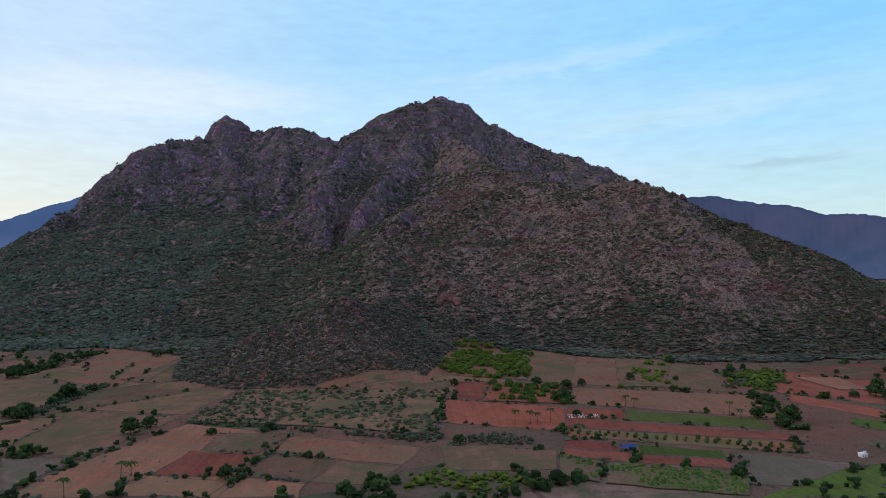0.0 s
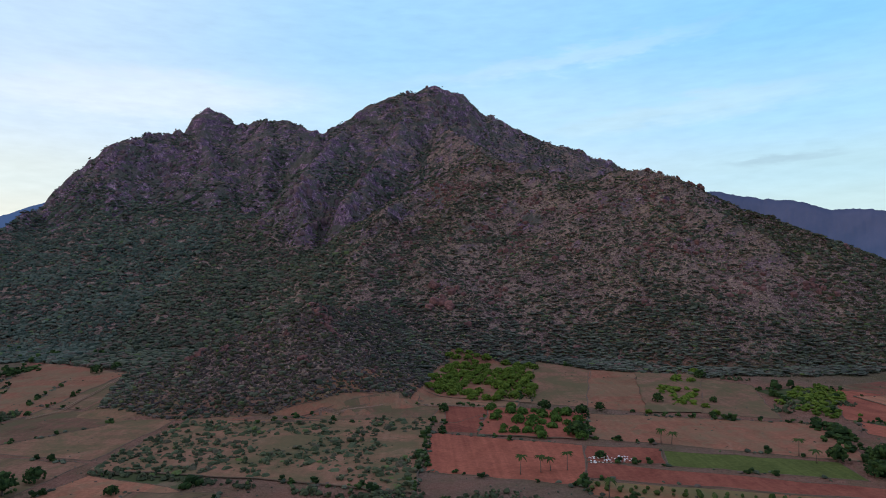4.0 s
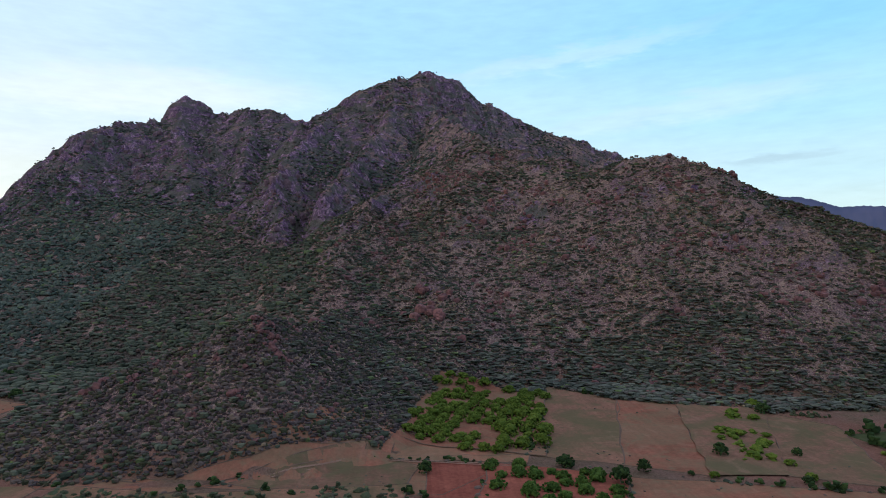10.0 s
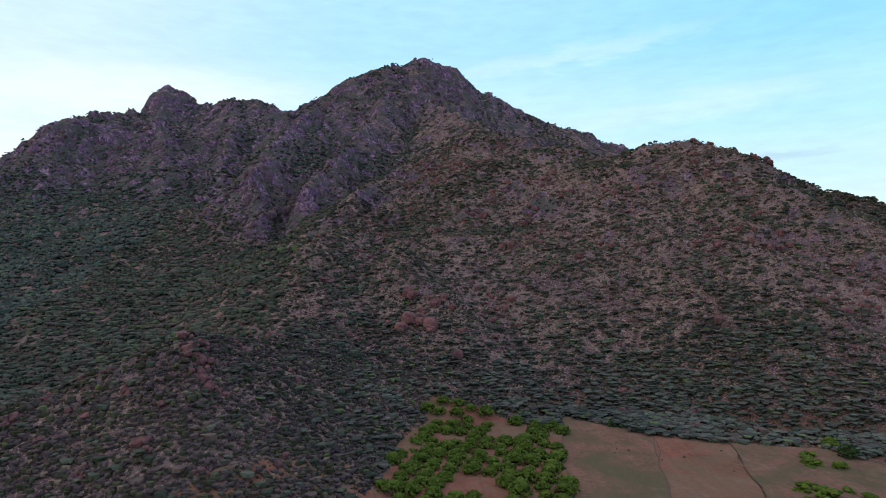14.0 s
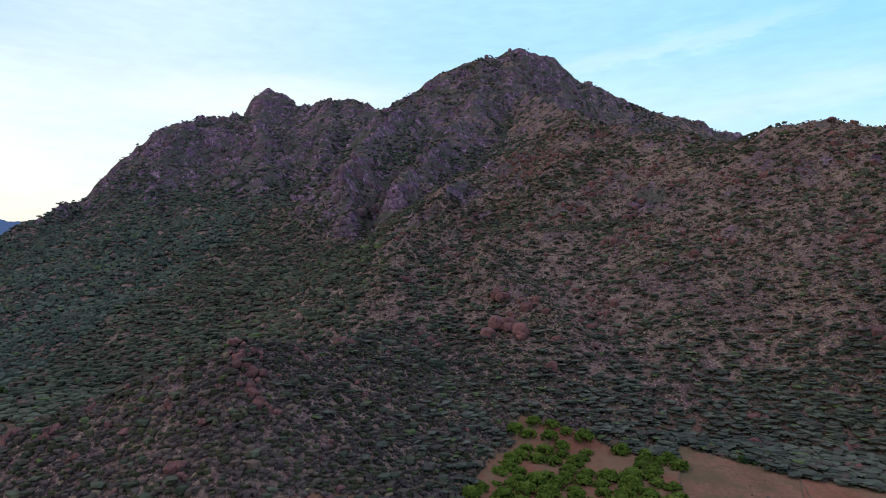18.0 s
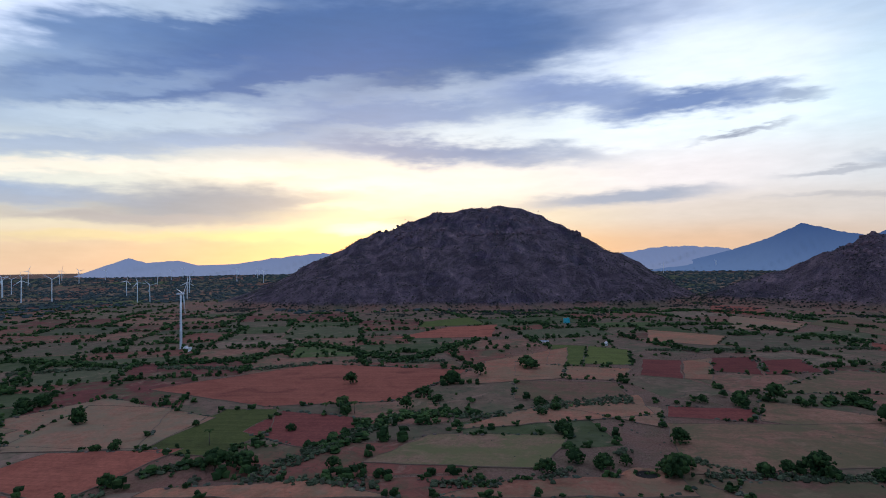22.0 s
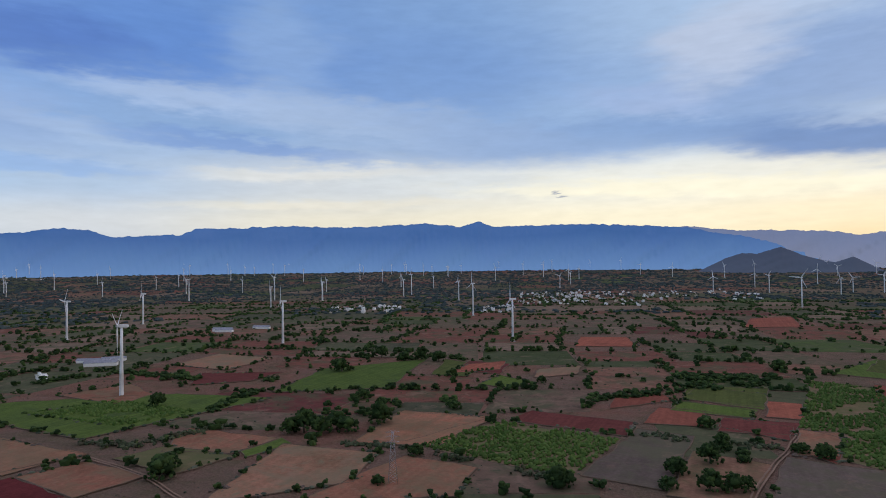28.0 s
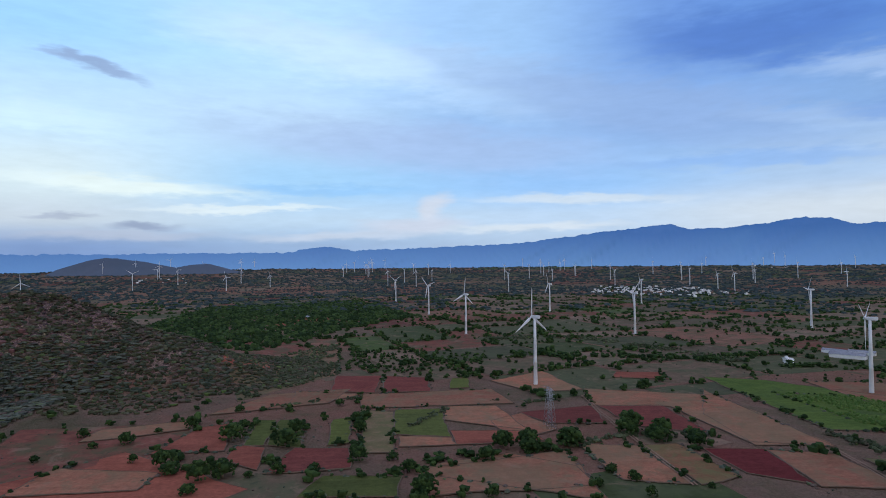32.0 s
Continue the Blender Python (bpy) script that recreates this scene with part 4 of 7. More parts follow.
def tube(bm, rings, sides=10, cap=True):
    """Rings of (x, y, z, radius) joined to a tube."""
    loops = []
    for x, y, z, r in rings:
        loops.append([bm.verts.new((x + r * math.cos(2 * math.pi * k / sides), y + r * math.sin(2 * math.pi * k / sides), z)) for k in range(sides)])
    for a, b in zip(loops, loops[1:]):
        for k in range(sides):
            f = bm.faces.new((a[k], a[(k + 1) % sides], b[(k + 1) % sides], b[k]))
            f.smooth = True
    if cap:
        bm.faces.new(loops[0][::-1])
        bm.faces.new(loops[-1])


def box(bm, x0, y0, z0, x1, y1, z1):
    v = [bm.verts.new(c) for c in ((x0, y0, z0), (x1, y0, z0), (x1, y1, z0), (x0, y1, z0), (x0, y0, z1), (x1, y0, z1), (x1, y1, z1), (x0, y1, z1))]
    for q in ((3, 2, 1, 0), (4, 5, 6, 7), (0, 1, 5, 4), (1, 2, 6, 5), (2, 3, 7, 6), (3, 0, 4, 7)):
        bm.faces.new([v[k] for k in q])


def blob_shape(rng, rings, sides, flat=0.75, rough=0.25):
    """Verts and triangles of one uneven leaf clump of radius 1, sitting on z = 0."""
    verts, tris = [], []
    for i in range(rings):
        a = math.pi * (i + 0.6) / (rings + 0.2)
        for k in range(sides):
            b = 2 * math.pi * (k + 0.5 * (i % 2)) / sides
            r = 1 + rng.uniform(-rough, rough)
            verts.append((r * math.sin(a) * math.cos(b), r * math.sin(a) * math.sin(b), flat * (1 + r * math.cos(a)) * 0.98))
    top = len(verts)
    verts.append((rng.uniform(-0.2, 0.2), rng.uniform(-0.2, 0.2), flat * (2 + rng.uniform(-0.2, 0.15))))
    for k in range(sides):
        tris.append((top, k, (k + 1) % sides))
        for i in range(rings - 1):
            a, b = i * sides + k, i * sides + (k + 1) % sides
            c, d = a + sides, b + sides
            if i % 2 == 0:
                tris += [(a, c, b), (b, c, d)]
            else:
                tris += [(a, c, d), (a, d, b)]
    return np.array(verts), np.array(tris)


def scatter(name, places, sizes, shapes, mat, rng, label, category, squash=(0.8, 1.2), sink=0.15, smooth=False):
    """Very many alike clumps as one mesh: places (n, 3), sizes (n,)."""
    vs, fs, base = [], [], 0
    pick = rng.integers(0, len(shapes), len(places))
    for s, (v, f) in enumerate(shapes):
        m = np.where(pick == s)[0]
        if not len(m):
            continue
        a = rng.uniform(0, 2 * np.pi, len(m))
        ca, sa = np.cos(a)[:, None], np.sin(a)[:, None]
        sx, sz = sizes[m][:, None], (sizes[m] * rng.uniform(*squash, len(m)))[:, None]
        stretch = rng.uniform(0.85, 1.25, len(m))[:, None]
        x, y = v[None, :, 0] * sx * stretch, v[None, :, 1] * sx / stretch
        pts = np.stack([x * ca - y * sa, x * sa + y * ca, v[None, :, 2] * sz - sink * sz], -1) + places[m][:, None, :]
        vs.append(pts.reshape(-1, 3))
        fs.append((f[None] + base + (np.arange(len(m)) * len(v))[:, None, None]).reshape(-1, 3))
        base += len(m) * len(v)
    ob = new(name, mesh_of(name, np.concatenate(vs), np.concatenate(fs), mat, smooth))
    return tagged(ob, label, category, kind="stuff")


def spread(rng, x0, x1, y0, y1, n):
    return rng.uniform(x0, x1, n), rng.uniform(y0, y1, n)


def inside(x, y, poly):
    """Which of the places lie in the polygon."""
    c = np.zeros(np.shape(x), bool)
    for (x0, y0), (x1, y1) in zip(poly, poly[1:] + poly[:1]):
        if y0 != y1:
            c ^= ((y0 > y) != (y1 > y)) & (x < (x1 - x0) * (y - y0) / (y1 - y0) + x0)
    return c


R = np.random.default_rng(7)
BUSHES = [blob_shape(R, 3, 6, 0.5, 0.3) for _ in range(8)]
MID = [blob_shape(R, 2, 6, 0.52, 0.32) for _ in range(10)]
SMALL = [blob_shape(R, 2, 5, 0.55, 0.3) for _ in range(6)]


def tuft_shape(rng, sides):
    """A cheap pointed clump for what stands far off."""
    ring = [(math.cos(6.2832 * k / sides) * rng.uniform(0.75, 1.2), math.sin(6.2832 * k / sides) * rng.uniform(0.75, 1.2), rng.uniform(0.0, 0.45)) for k in range(sides)]
    mid = [(math.cos(6.2832 * (k + 0.5) / sides) * rng.uniform(0.5, 0.75), math.sin(6.2832 * (k + 0.5) / sides) * rng.uniform(0.5, 0.75), rng.uniform(0.75, 1.1)) for k in range(sides)]
    tris = []
    for k in range(sides):
        n = (k + 1) % sides
        tris += [(k, n, sides + k), (n, sides + n, sides + k)]
    tris += [(sides, sides + k, sides + k + 1) for k in range(1, sides - 1)]
    return np.array(ring + mid), np.array(tris)


TUFTS = [tuft_shape(R, 4) for _ in range(10)]
WISPS = [tuft_shape(np.random.default_rng(70 + k), 3) for k in range(10)]

# ---- fields ----
FIELDS = []


def field(kind, *corners, bunds=True):
    """A field with slightly uneven edges and a low earth bund round it."""
    rng = np.random.default_rng(len(FIELDS) + 11)
    edge = []
    for (x0, y0), (x1, y1) in zip(corners, corners[1:] + corners[:1]):
        n = max(2, int(math.hypot(x1 - x0, y1 - y0) / 11))
        for k in range(n):
            s = k / n
            j = 0.0 if k == 0 else 1.3
            edge.append((x0 + (x1 - x0) * s + rng.uniform(-j, j), y0 + (y1 - y0) * s + rng.uniform(-j, j)))
    lift = 0.10 + 0.004 * (len(FIELDS) % 160)
    e = np.array(edge)
    z = height(e[:, 0], e[:, 1]) + lift
    bm = bmesh.new()
    bm.faces.new([bm.verts.new((a, b, c)) for (a, b), c in zip(edge, z)])
    bmesh.ops.triangulate(bm, faces=bm.faces[:])
    if z.max() - z.min() > 0.6:
        # on a slope the field follows the land
        bmesh.ops.subdivide_edges(bm, edges=bm.edges[:], cuts=5, use_grid_fill=True)
        bmesh.ops.triangulate(bm, faces=bm.faces[:])
        q = np.array([v.co[:2] for v in bm.verts])
        for v, k in zip(bm.verts, height(q[:, 0], q[:, 1]) + lift):
            v.co.z = k
    bm.normal_update()
    for f in bm.faces:
        if f.normal.z < 0:
            f.normal_flip()
    ob = part("field", bm, FIELD_MATS[kind])
    tagged(ob, FIELD_WORDS[kind], "field", kind="structure")
    FIELDS.append((kind, list(corners)))
    if not bunds:
        return ob
    # bund: a low ridge along the edge
    nxt, prv = np.roll(e, -1, 0), np.roll(e, 1, 0)
    d = nxt - prv
    d /= np.maximum(np.hypot(d[:, 0], d[:, 1]), 1e-6)[:, None]
    side = np.stack([-d[:, 1], d[:, 0]], -1)
    w = 0.42
    rows = [np.column_stack([e + side * w, z - 0.15]), np.column_stack([e + side * 0.15, z + 0.1 + 0.16 * rng.random(len(e))]), np.column_stack([e - side * 0.15, z + 0.16]), np.column_stack([e - side * w, z - 0.15])]
    m = len(e)
    q = []
    for r in range(3):
        for k in range(m):
            q.append((r * m + k, r * m + (k + 1) % m, (r + 1) * m + (k + 1) % m, (r + 1) * m + k))
    b = new("bund", mesh_of("bund", np.concatenate(rows), np.array(q), BUND))
    b.parent = ob
    return ob


# ---- trees ----
def tree_model(seed, mat=CROWN, label="dark green round-crowned tree at a field edge", tall=1.0):
    """Crown radius 1, trunk under it."""
    rng = np.random.default_rng(seed)
    top = new("tree")
    tagged(top, label, "tree", "trees among the fields")
    bm = bmesh.new()
    tube(bm, [(0, 0, -0.1, 0.12), (0.02, 0.0, 0.25, 0.09), (0.05, 0.03, 0.6 * tall, 0.08), (0.06, 0.02, 1.0 * tall, 0.05)], 7)
    for k in range(4):
        a = k * 1.6 + rng.uniform(0, 0.7)
        tube(bm, [(0.03, 0.02, 0.45 * tall, 0.05), (0.2 * math.cos(a), 0.2 * math.sin(a), 0.75 * tall, 0.04), (0.5 * math.cos(a), 0.5 * math.sin(a), 1.0 * tall, 0.02)], 5)
    part("trunk", bm, BARK, top)
    vs, fs, base = [], [], 0

    def clump(c, r, rings, sides):
        nonlocal base
        v, f = blob_shape(rng, rings, sides, 0.5, 0.3)
        v = (v - np.array([0, 0, 0.5])) * np.array([r, r, r * 1.7 * 0.85]) + np.array(c)
        vs.append(v)
        fs.append(f + base)
        base += len(v)

    for k in range(13):
        a, q = rng.uniform(0, 6.28), rng.uniform(0.05, 0.62)
        clump((q * math.cos(a), q * math.sin(a), tall * (0.42 + 0.95 * (1 - q * q) * rng.uniform(0.2, 1.0))), rng.uniform(0.3, 0.46), 4, 7)
    for k in range(70):
        a, b = rng.uniform(0, 6.28), rng.uniform(0.1, 2.1)
        r = rng.uniform(0.82, 1.04)
        clump((r * math.sin(b) * math.cos(a), r * math.sin(b) * math.sin(a), tall * (0.66 + 0.86 * r * math.cos(b))), rng.uniform(0.09, 0.2), 2, 5)
    me = mesh_of("crown", np.concatenate(vs), np.concatenate(fs), mat, True)
    ob = new("crown", me)
    ob.parent = top
    return top


TREES = [tree_model(k, CROWN, "dark green round-crowned tree at a field edge", t) for k, t in ((1, 1.0), (2, 0.85), (3, 1.15), (4, 0.95), (5, 1.05))]
ORCHARD = [tree_model(k, BRIGHT, "bright yellow-green orchard tree in bare earth", t) for k, t in ((11, 0.7), (12, 0.62), (13, 0.75))]
PLANTED = [tree_model(k, PLANT, "dense green planted fruit tree", t) for k, t in ((21, 0.8), (22, 0.7))]
used = set()
count_trees = 0


def tree(x, y, r, pool=None, group=""):
    global count_trees
    count_trees += 1
    r = r if pool else r * 0.82
    pool = pool or TREES
    model = pool[count_trees % len(pool)]
    m = pose(x, y, ground_z(x, y) - 0.05, 0, 0, (count_trees * 67) % 360) @ Matrix.Diagonal((r, r, r * (0.85 + 0.3 * ((count_trees * 37) % 10) / 10), 1))
    if model not in used:
        used.add(model)
        model.matrix_basis = m
        ob = model
    else:
        ob = copy_thing(model, m)
        ob.matrix_basis = m
    if group:
        ob["group"] = group
    return ob


def hedge(kind, width, *pts):
    """A belt of shrubs or small trees along a line."""
    rng = np.random.default_rng(int(abs(pts[0][0]) * 7 + abs(pts[0][1])) + 5)
    xs, ys = [], []
    for (x0, y0), (x1, y1) in zip(pts, pts[1:]):
        d = math.hypot(x1 - x0, y1 - y0)
        n = int(d * (width / 6.0) * (1.25 if kind == "shrub" else 0.4)) + 2
        s = rng.random(n)
        off = rng.normal(0, width * 0.42, n)
        gap = fbm(x0 + (x1 - x0) * s, y0 + (y1 - y0) * s, 25, 2, 7) > -0.28
        s, off = s[gap], off[gap]
        xs.append(x0 + (x1 - x0) * s - (y1 - y0) / d * off)
        ys.append(y0 + (y1 - y0) * s + (x1 - x0) / d * off)
    x, y = np.concatenate(xs), np.concatenate(ys)
    size = rng.uniform(0.9, 2.2, len(x)) if kind == "shrub" else rng.uniform(1.5, 3.6, len(x))
    p = np.stack([x, y, height(x, y)], -1)
    if kind == "green":
        scatter("tree_belt", p, size * 0.9, CLUMPS, BRIGHT, rng, "fresh green small trees in rows beside a field", "trees", (0.9, 1.3))
    elif kind == "shrub":
        scatter("hedge", p, size * 0.85, BUSHES + LITE, SILVER, rng, "silvery grey-green thorn hedge along a field edge", "hedge", (1.0, 1.6))
    else:
        scatter("tree_belt", p, size, CLUMPS, CROWN, rng, "dark green belt of small trees between fields", "trees", (0.9, 1.4))


CLUMPS = []
for k in range(6):
    vs, fs, base = [], [], 0
    for j in range(7):
        v, f = blob_shape(R, 3, 6, 0.5, 0.32)
        a, q = R.uniform(0, 6.28), R.uniform(0.0, 0.75)
        r = R.uniform(0.4, 0.68)
        vs.append(v * r + np.array([q * math.cos(a), q * math.sin(a), R.uniform(0.0, 0.75)]))
        fs.append(f + base)
        base += len(v)
    CLUMPS.append((np.concatenate(vs), np.concatenate(fs)))


LITE = []
for k in range(8):
    vs, fs, base = [], [], 0
    for j in range(5):
        v, f = blob_shape(R, 2, 5, 0.5, 0.32)
        a, q = R.uniform(0, 6.28), R.uniform(0.0, 0.7)
        r = R.uniform(0.45, 0.75)
        vs.append(v * r + np.array([q * math.cos(a), q * math.sin(a), R.uniform(0.0, 0.75)]))
        fs.append(f + base)
        base += len(v)
    LITE.append((np.concatenate(vs), np.concatenate(fs)))


def fill(corners, step, jitter, seed):
    """Places in rows inside a polygon."""
    rng = np.random.default_rng(seed)
    c = np.array(corners)
    a = math.atan2(c[1, 1] - c[0, 1], c[1, 0] - c[0, 0])
    u, v = np.array([math.cos(a), math.sin(a)]), np.array([-math.sin(a), math.cos(a)])
    pu, pv = c @ u, c @ v
    gu, gv = np.meshgrid(np.arange(pu.min(), pu.max(), step), np.arange(pv.min(), pv.max(), step))
    p = gu.reshape(-1, 1) * u + gv.reshape(-1, 1) * v + rng.uniform(-jitter, jitter, (gu.size, 2))
    ok = inside(p[:, 0], p[:, 1], list(corners))
    return p[ok], rng


def orchard(*corners):
    field("soil", *corners)
    p, rng = fill(corners, 9.0, 1.9, 3)
    keep = (fbm(p[:, 0], p[:, 1], 22, 2, 77) > -0.5)
    for x, y in p[keep]:
        tree(x, y, rng.uniform(3.4, 5.2), ORCHARD, "orchard trees at the mountain's foot")


def plantation(*corners):
    p, rng = fill(corners, 7.4, 1.4, 4)
    keep = rng.random(len(p)) < 0.62
    for x, y in p[keep]:
        tree(x, y, rng.uniform(2.6, 4.0), PLANTED, "planted fruit trees between red fields")


def orchard_rows(*corners):
    p, rng = fill(corners, 9, 2.2, 5)
    p = p[rng.random(len(p)) < 0.75]
    q = np.column_stack([p, height(p[:, 0], p[:, 1])])
    scatter("tree_rows", q, rng.uniform(1.8, 3.0, len(p)), CLUMPS, CROWN, rng, "rows of young dark green trees on red earth", "trees", (1.0, 1.4))


def scrub_land(*corners):
    field("fallow", *corners)
    p, rng = fill(corners, 3.5, 1.8, 6)
    p = p[fbm(p[:, 0], p[:, 1], 30, 2, 79) > -0.2]
    q = np.column_stack([p, height(p[:, 0], p[:, 1])])
    scatter("scrub_patch", q, 0.5 + 2.1 * rng.random(len(p)) ** 1.6, BUSHES + LITE, SILVER, rng, "open thorn scrub on bare red earth", "scrub", (0.8, 1.3))


def bush_patch(*corners):
    p, rng = fill(corners, 4.2, 1.9, 8)
    p = p[fbm(p[:, 0], p[:, 1], 18, 2, 85) > -0.3]
    q = np.column_stack([p, height(p[:, 0], p[:, 1])])
    scatter("bush_patch", q, rng.uniform(1.2, 2.6, len(p)), CLUMPS, BRIGHT, rng, "dense patch of bright green bushes", "bushes", (0.8, 1.3))


def cane(*corners):
    field("olive", *corners)
    p, rng = fill(corners, 2.7, 0.9, 9)
    p = p[fbm(p[:, 0], p[:, 1], 14, 2, 87) > -0.42]
    q = np.column_stack([p, height(p[:, 0], p[:, 1])])
    scatter("crop_rows", q, rng.uniform(0.8, 1.5, len(p)), BUSHES, CANE, rng, "tall light green crop planted in rows", "crop", (1.1, 2.1))

# ---- fields, by kind and corners ----
field("fallow", (-256, 452), (-155, 424), (-141, 513), (-260, 547))
field("fallow", (-274, 424), (-255, 447), (-154, 419), (-174, 336), (-224, 347))
field("grey", (-218, 337), (-176, 330), (-182, 290), (-185, 287))
field("soil", (-180, 278), (-139, 276), (-108, 350), (-79, 371), (-144, 401), (-171, 329))
field("fallow", (-263, 553), (-141, 513), (-219, 618), (-281, 636))
field("red", (-127, 305), (-93, 295), (-84, 332), (-122, 342))
field("fallow", (-117, 342), (-85, 335), (-73, 372), (-114, 377))
field("soil", (-77, 336), (-8, 312), (2, 341), (-73, 369))
field("fallow", (-85, 303), (-50, 290), (-42, 321), (-78, 333))
field("fallow", (-49, 290), (-18, 284), (-8, 310), (-41, 321))
field("soil", (-135, 279), (-86, 273), (-82, 299), (-131, 304))
field("soil", (-91, 273), (-51, 271), (-51, 288), (-84, 299))
field("fallow", (87, 531), (127, 513), (164, 635), (124, 677))
field("soil", (127, 513), (162, 494), (198, 619), (164, 635))
field("soil", (13, 536), (87, 531), (90, 576), (19, 562))
field("red", (26, 462), (49, 456), (62, 520), (33, 526))
field("red", (16, 393), (86, 368), (101, 428), (19, 462))
field("soil", (108, 441), (231, 388), (257, 457), (123, 497))
field("red", (96, 401), (133, 394), (140, 418), (103, 427))
field("green", (133, 391), (212, 363), (216, 389), (140, 415))
field("red", (90, 378), (211, 339), (216, 352), (96, 400))
field("rowsoil", (85, 357), (201, 318), (210, 337), (90, 375))
field("maroon", (78, 336), (107, 328), (109, 343), (86, 352))
field("lush", (117, 323), (157, 310), (160, 324), (120, 337))
field("red", (75, 320), (109, 309), (114, 323), (79, 335))
field("red", (110, 308), (152, 297), (156, 309), (115, 321))
field("fallow", (12, 302), (67, 301), (74, 331), (14, 346))
field("grey", (149, 275), (193, 268), (215, 301), (167, 322))
field("lush", (144, 259), (197, 256), (231, 300), (211, 296))
field("red", (274, 466), (324, 421), (386, 501), (323, 549))
field("red", (265, 435), (295, 383), (312, 406), (278, 462))
field("lush", (265, 370), (274, 355), (289, 375), (276, 389))
field("fallow", (196, 491), (237, 471), (270, 565), (245, 596))
field("fallow", (-67, 505), (17, 470), (28, 520), (-0, 542))
field("soil", (-169, 517), (-89, 491), (-0, 534), (-0, 541), (-87, 507))
field("soil", (5, 532), (81, 520), (94, 570), (18, 564))
field("fallow", (-251, 428), (-182, 497), (-207, 547), (-260, 508))
field("soil", (-248, 519), (-244, 608), (-242, 659), (-343, 716), (-328, 565))
field("maroon", (-369, 441), (-360, 492), (-393, 502), (-399, 448))
field("maroon", (-539, 518), (-515, 552), (-616, 579), (-614, 537))
field("maroon", (-518, 556), (-526, 604), (-602, 617), (-592, 577))
field("maroon", (-515, 452), (-500, 483), (-597, 505), (-604, 470))
field("soil", (-500, 484), (-495, 505), (-613, 538), (-595, 507))
field("green", (-576, 374), (-565, 407), (-704, 426), (-713, 386))
field("green", (-574, 408), (-568, 454), (-671, 467), (-703, 427))
field("soil", (-509, 344), (-501, 385), (-562, 391), (-585, 343))
field("soil", (-497, 384), (-491, 429), (-547, 451), (-562, 392))
field("fallow", (-417, 345), (-411, 374), (-406, 427), (-480, 428), (-488, 344))
field("straw", (-402, 362), (-344, 433), (-393, 443), (-403, 426))
field("fallow", (-363, 495), (-296, 572), (-321, 623), (-420, 515))
field("fallow", (-444, 524), (-432, 615), (-437, 703), (-485, 724), (-533, 620))
field("straw", (-884, 638), (-850, 713), (-945, 771), (-1101, 711))
field("red", (-1164, 693), (-1097, 768), (-1263, 829), (-1372, 758))
field("red", (-663, 719), (-596, 749), (-633, 772), (-741, 751))
field("soil", (-749, 503), (-707, 570), (-800, 612), (-871, 527))
field("fallow", (-945, 771), (-676, 822), (-651, 862), (-1097, 884))
field("red", (-435, 49), (-382, 170), (-405, 259), (-537, 302), (-565, 146))
field("soil", (-471, 312), (-499, 386), (-692, 403), (-587, 314))
field("maroon", (-317, 184), (-291, 225), (-283, 253), (-355, 247), (-370, 188))
field("green", (-275, 143), (-269, 191), (-318, 201), (-375, 182), (-372, 146))
field("straw", (-279, 57), (-275, 143), (-349, 150), (-403, 35), (-333, 8))
field("olive", (-266, 270), (-264, 360), (-324, 378), (-319, 297))
field("soil", (-329, 305), (-374, 435), (-434, 435), (-393, 360))
field("soil", (-212, 182), (-221, 297), (-240, 255), (-223, 185))
field("soil", (-223, 311), (-233, 424), (-261, 422), (-247, 344))
field("fallow", (-261, 427), (-277, 519), (-356, 562), (-353, 437))
field("red", (-771, 177), (-790, 311), (-954, 312), (-913, 235))
field("green", (-914, 191), (-954, 294), (-1088, 256), (-1005, 186))
field("red", (-148, 71), (-126, 131), (-198, 157), (-220, 83))
field("red", (-222, 84), (-203, 155), (-282, 166), (-268, 96))
field("red", (-56, 2), (-99, 21), (-76, 81), (-36, 64))
field("red", (-108, 10), (-143, 41), (-120, 105), (-78, 82))
field("soil", (-51, -14), (-140, 25), (-155, -79), (-88, -114))
field("red", (-185, -97), (-230, -39), (-211, 32), (-150, 8))
field("soil", (-175, 40), (-273, 56), (-275, -33), (-238, -46))
field("olive", (-284, -27), (-266, 31), (-311, 41), (-326, -11))
field("straw", (-265, 63), (-279, 140), (-374, 106), (-377, 39))
field("red", (-150, -136), (-206, -111), (-232, -219), (-179, -216))
field("red", (-240, -236), (-304, -145), (-404, -161), (-362, -313))
field("red", (-48, -181), (-66, -154), (-86, -236), (-61, -247))
field("red", (12, -27), (-4, -7), (-16, -60), (6, -75))
field("lush", (-36, -294), (-141, -244), (-159, -346), (-90, -399))
field("green", (75, -138), (23, -119), (17, -176), (67, -189))
field("green", (80, -105), (32, -92), (28, -114), (79, -132))
field("maroon", (50, -62), (13, -44), (9, -77), (48, -88))
field("red", (-478, -380), (-535, -289), (-604, -377), (-538, -433))
field("green", (-472, -547), (-567, -504), (-621, -635), (-525, -640))
field("grey", (107, 57), (69, 62), (62, -34), (94, -39))
field("fallow", (68, 68), (35, 63), (24, 6), (61, -4))
field("grey", (32, 82), (-27, 82), (-49, 3), (17, -11))
field("maroon", (171, -30), (97, -20), (98, -54), (166, -61))
field("red", (92, -53), (54, -59), (60, -101), (88, -102))
field("maroon", (50, -51), (10, -57), (4, -89), (47, -88))
field("red", (118, -86), (78, -131), (94, -154), (121, -124))
field("green", (76, -135), (22, -128), (16, -199), (73, -189))
field("lush", (80, -96), (31, -90), (26, -118), (76, -127))
field("soil", (13, -16), (-7, -22), (-14, -71), (7, -72))
field("red", (23, -99), (1, -98), (-2, -148), (19, -149))
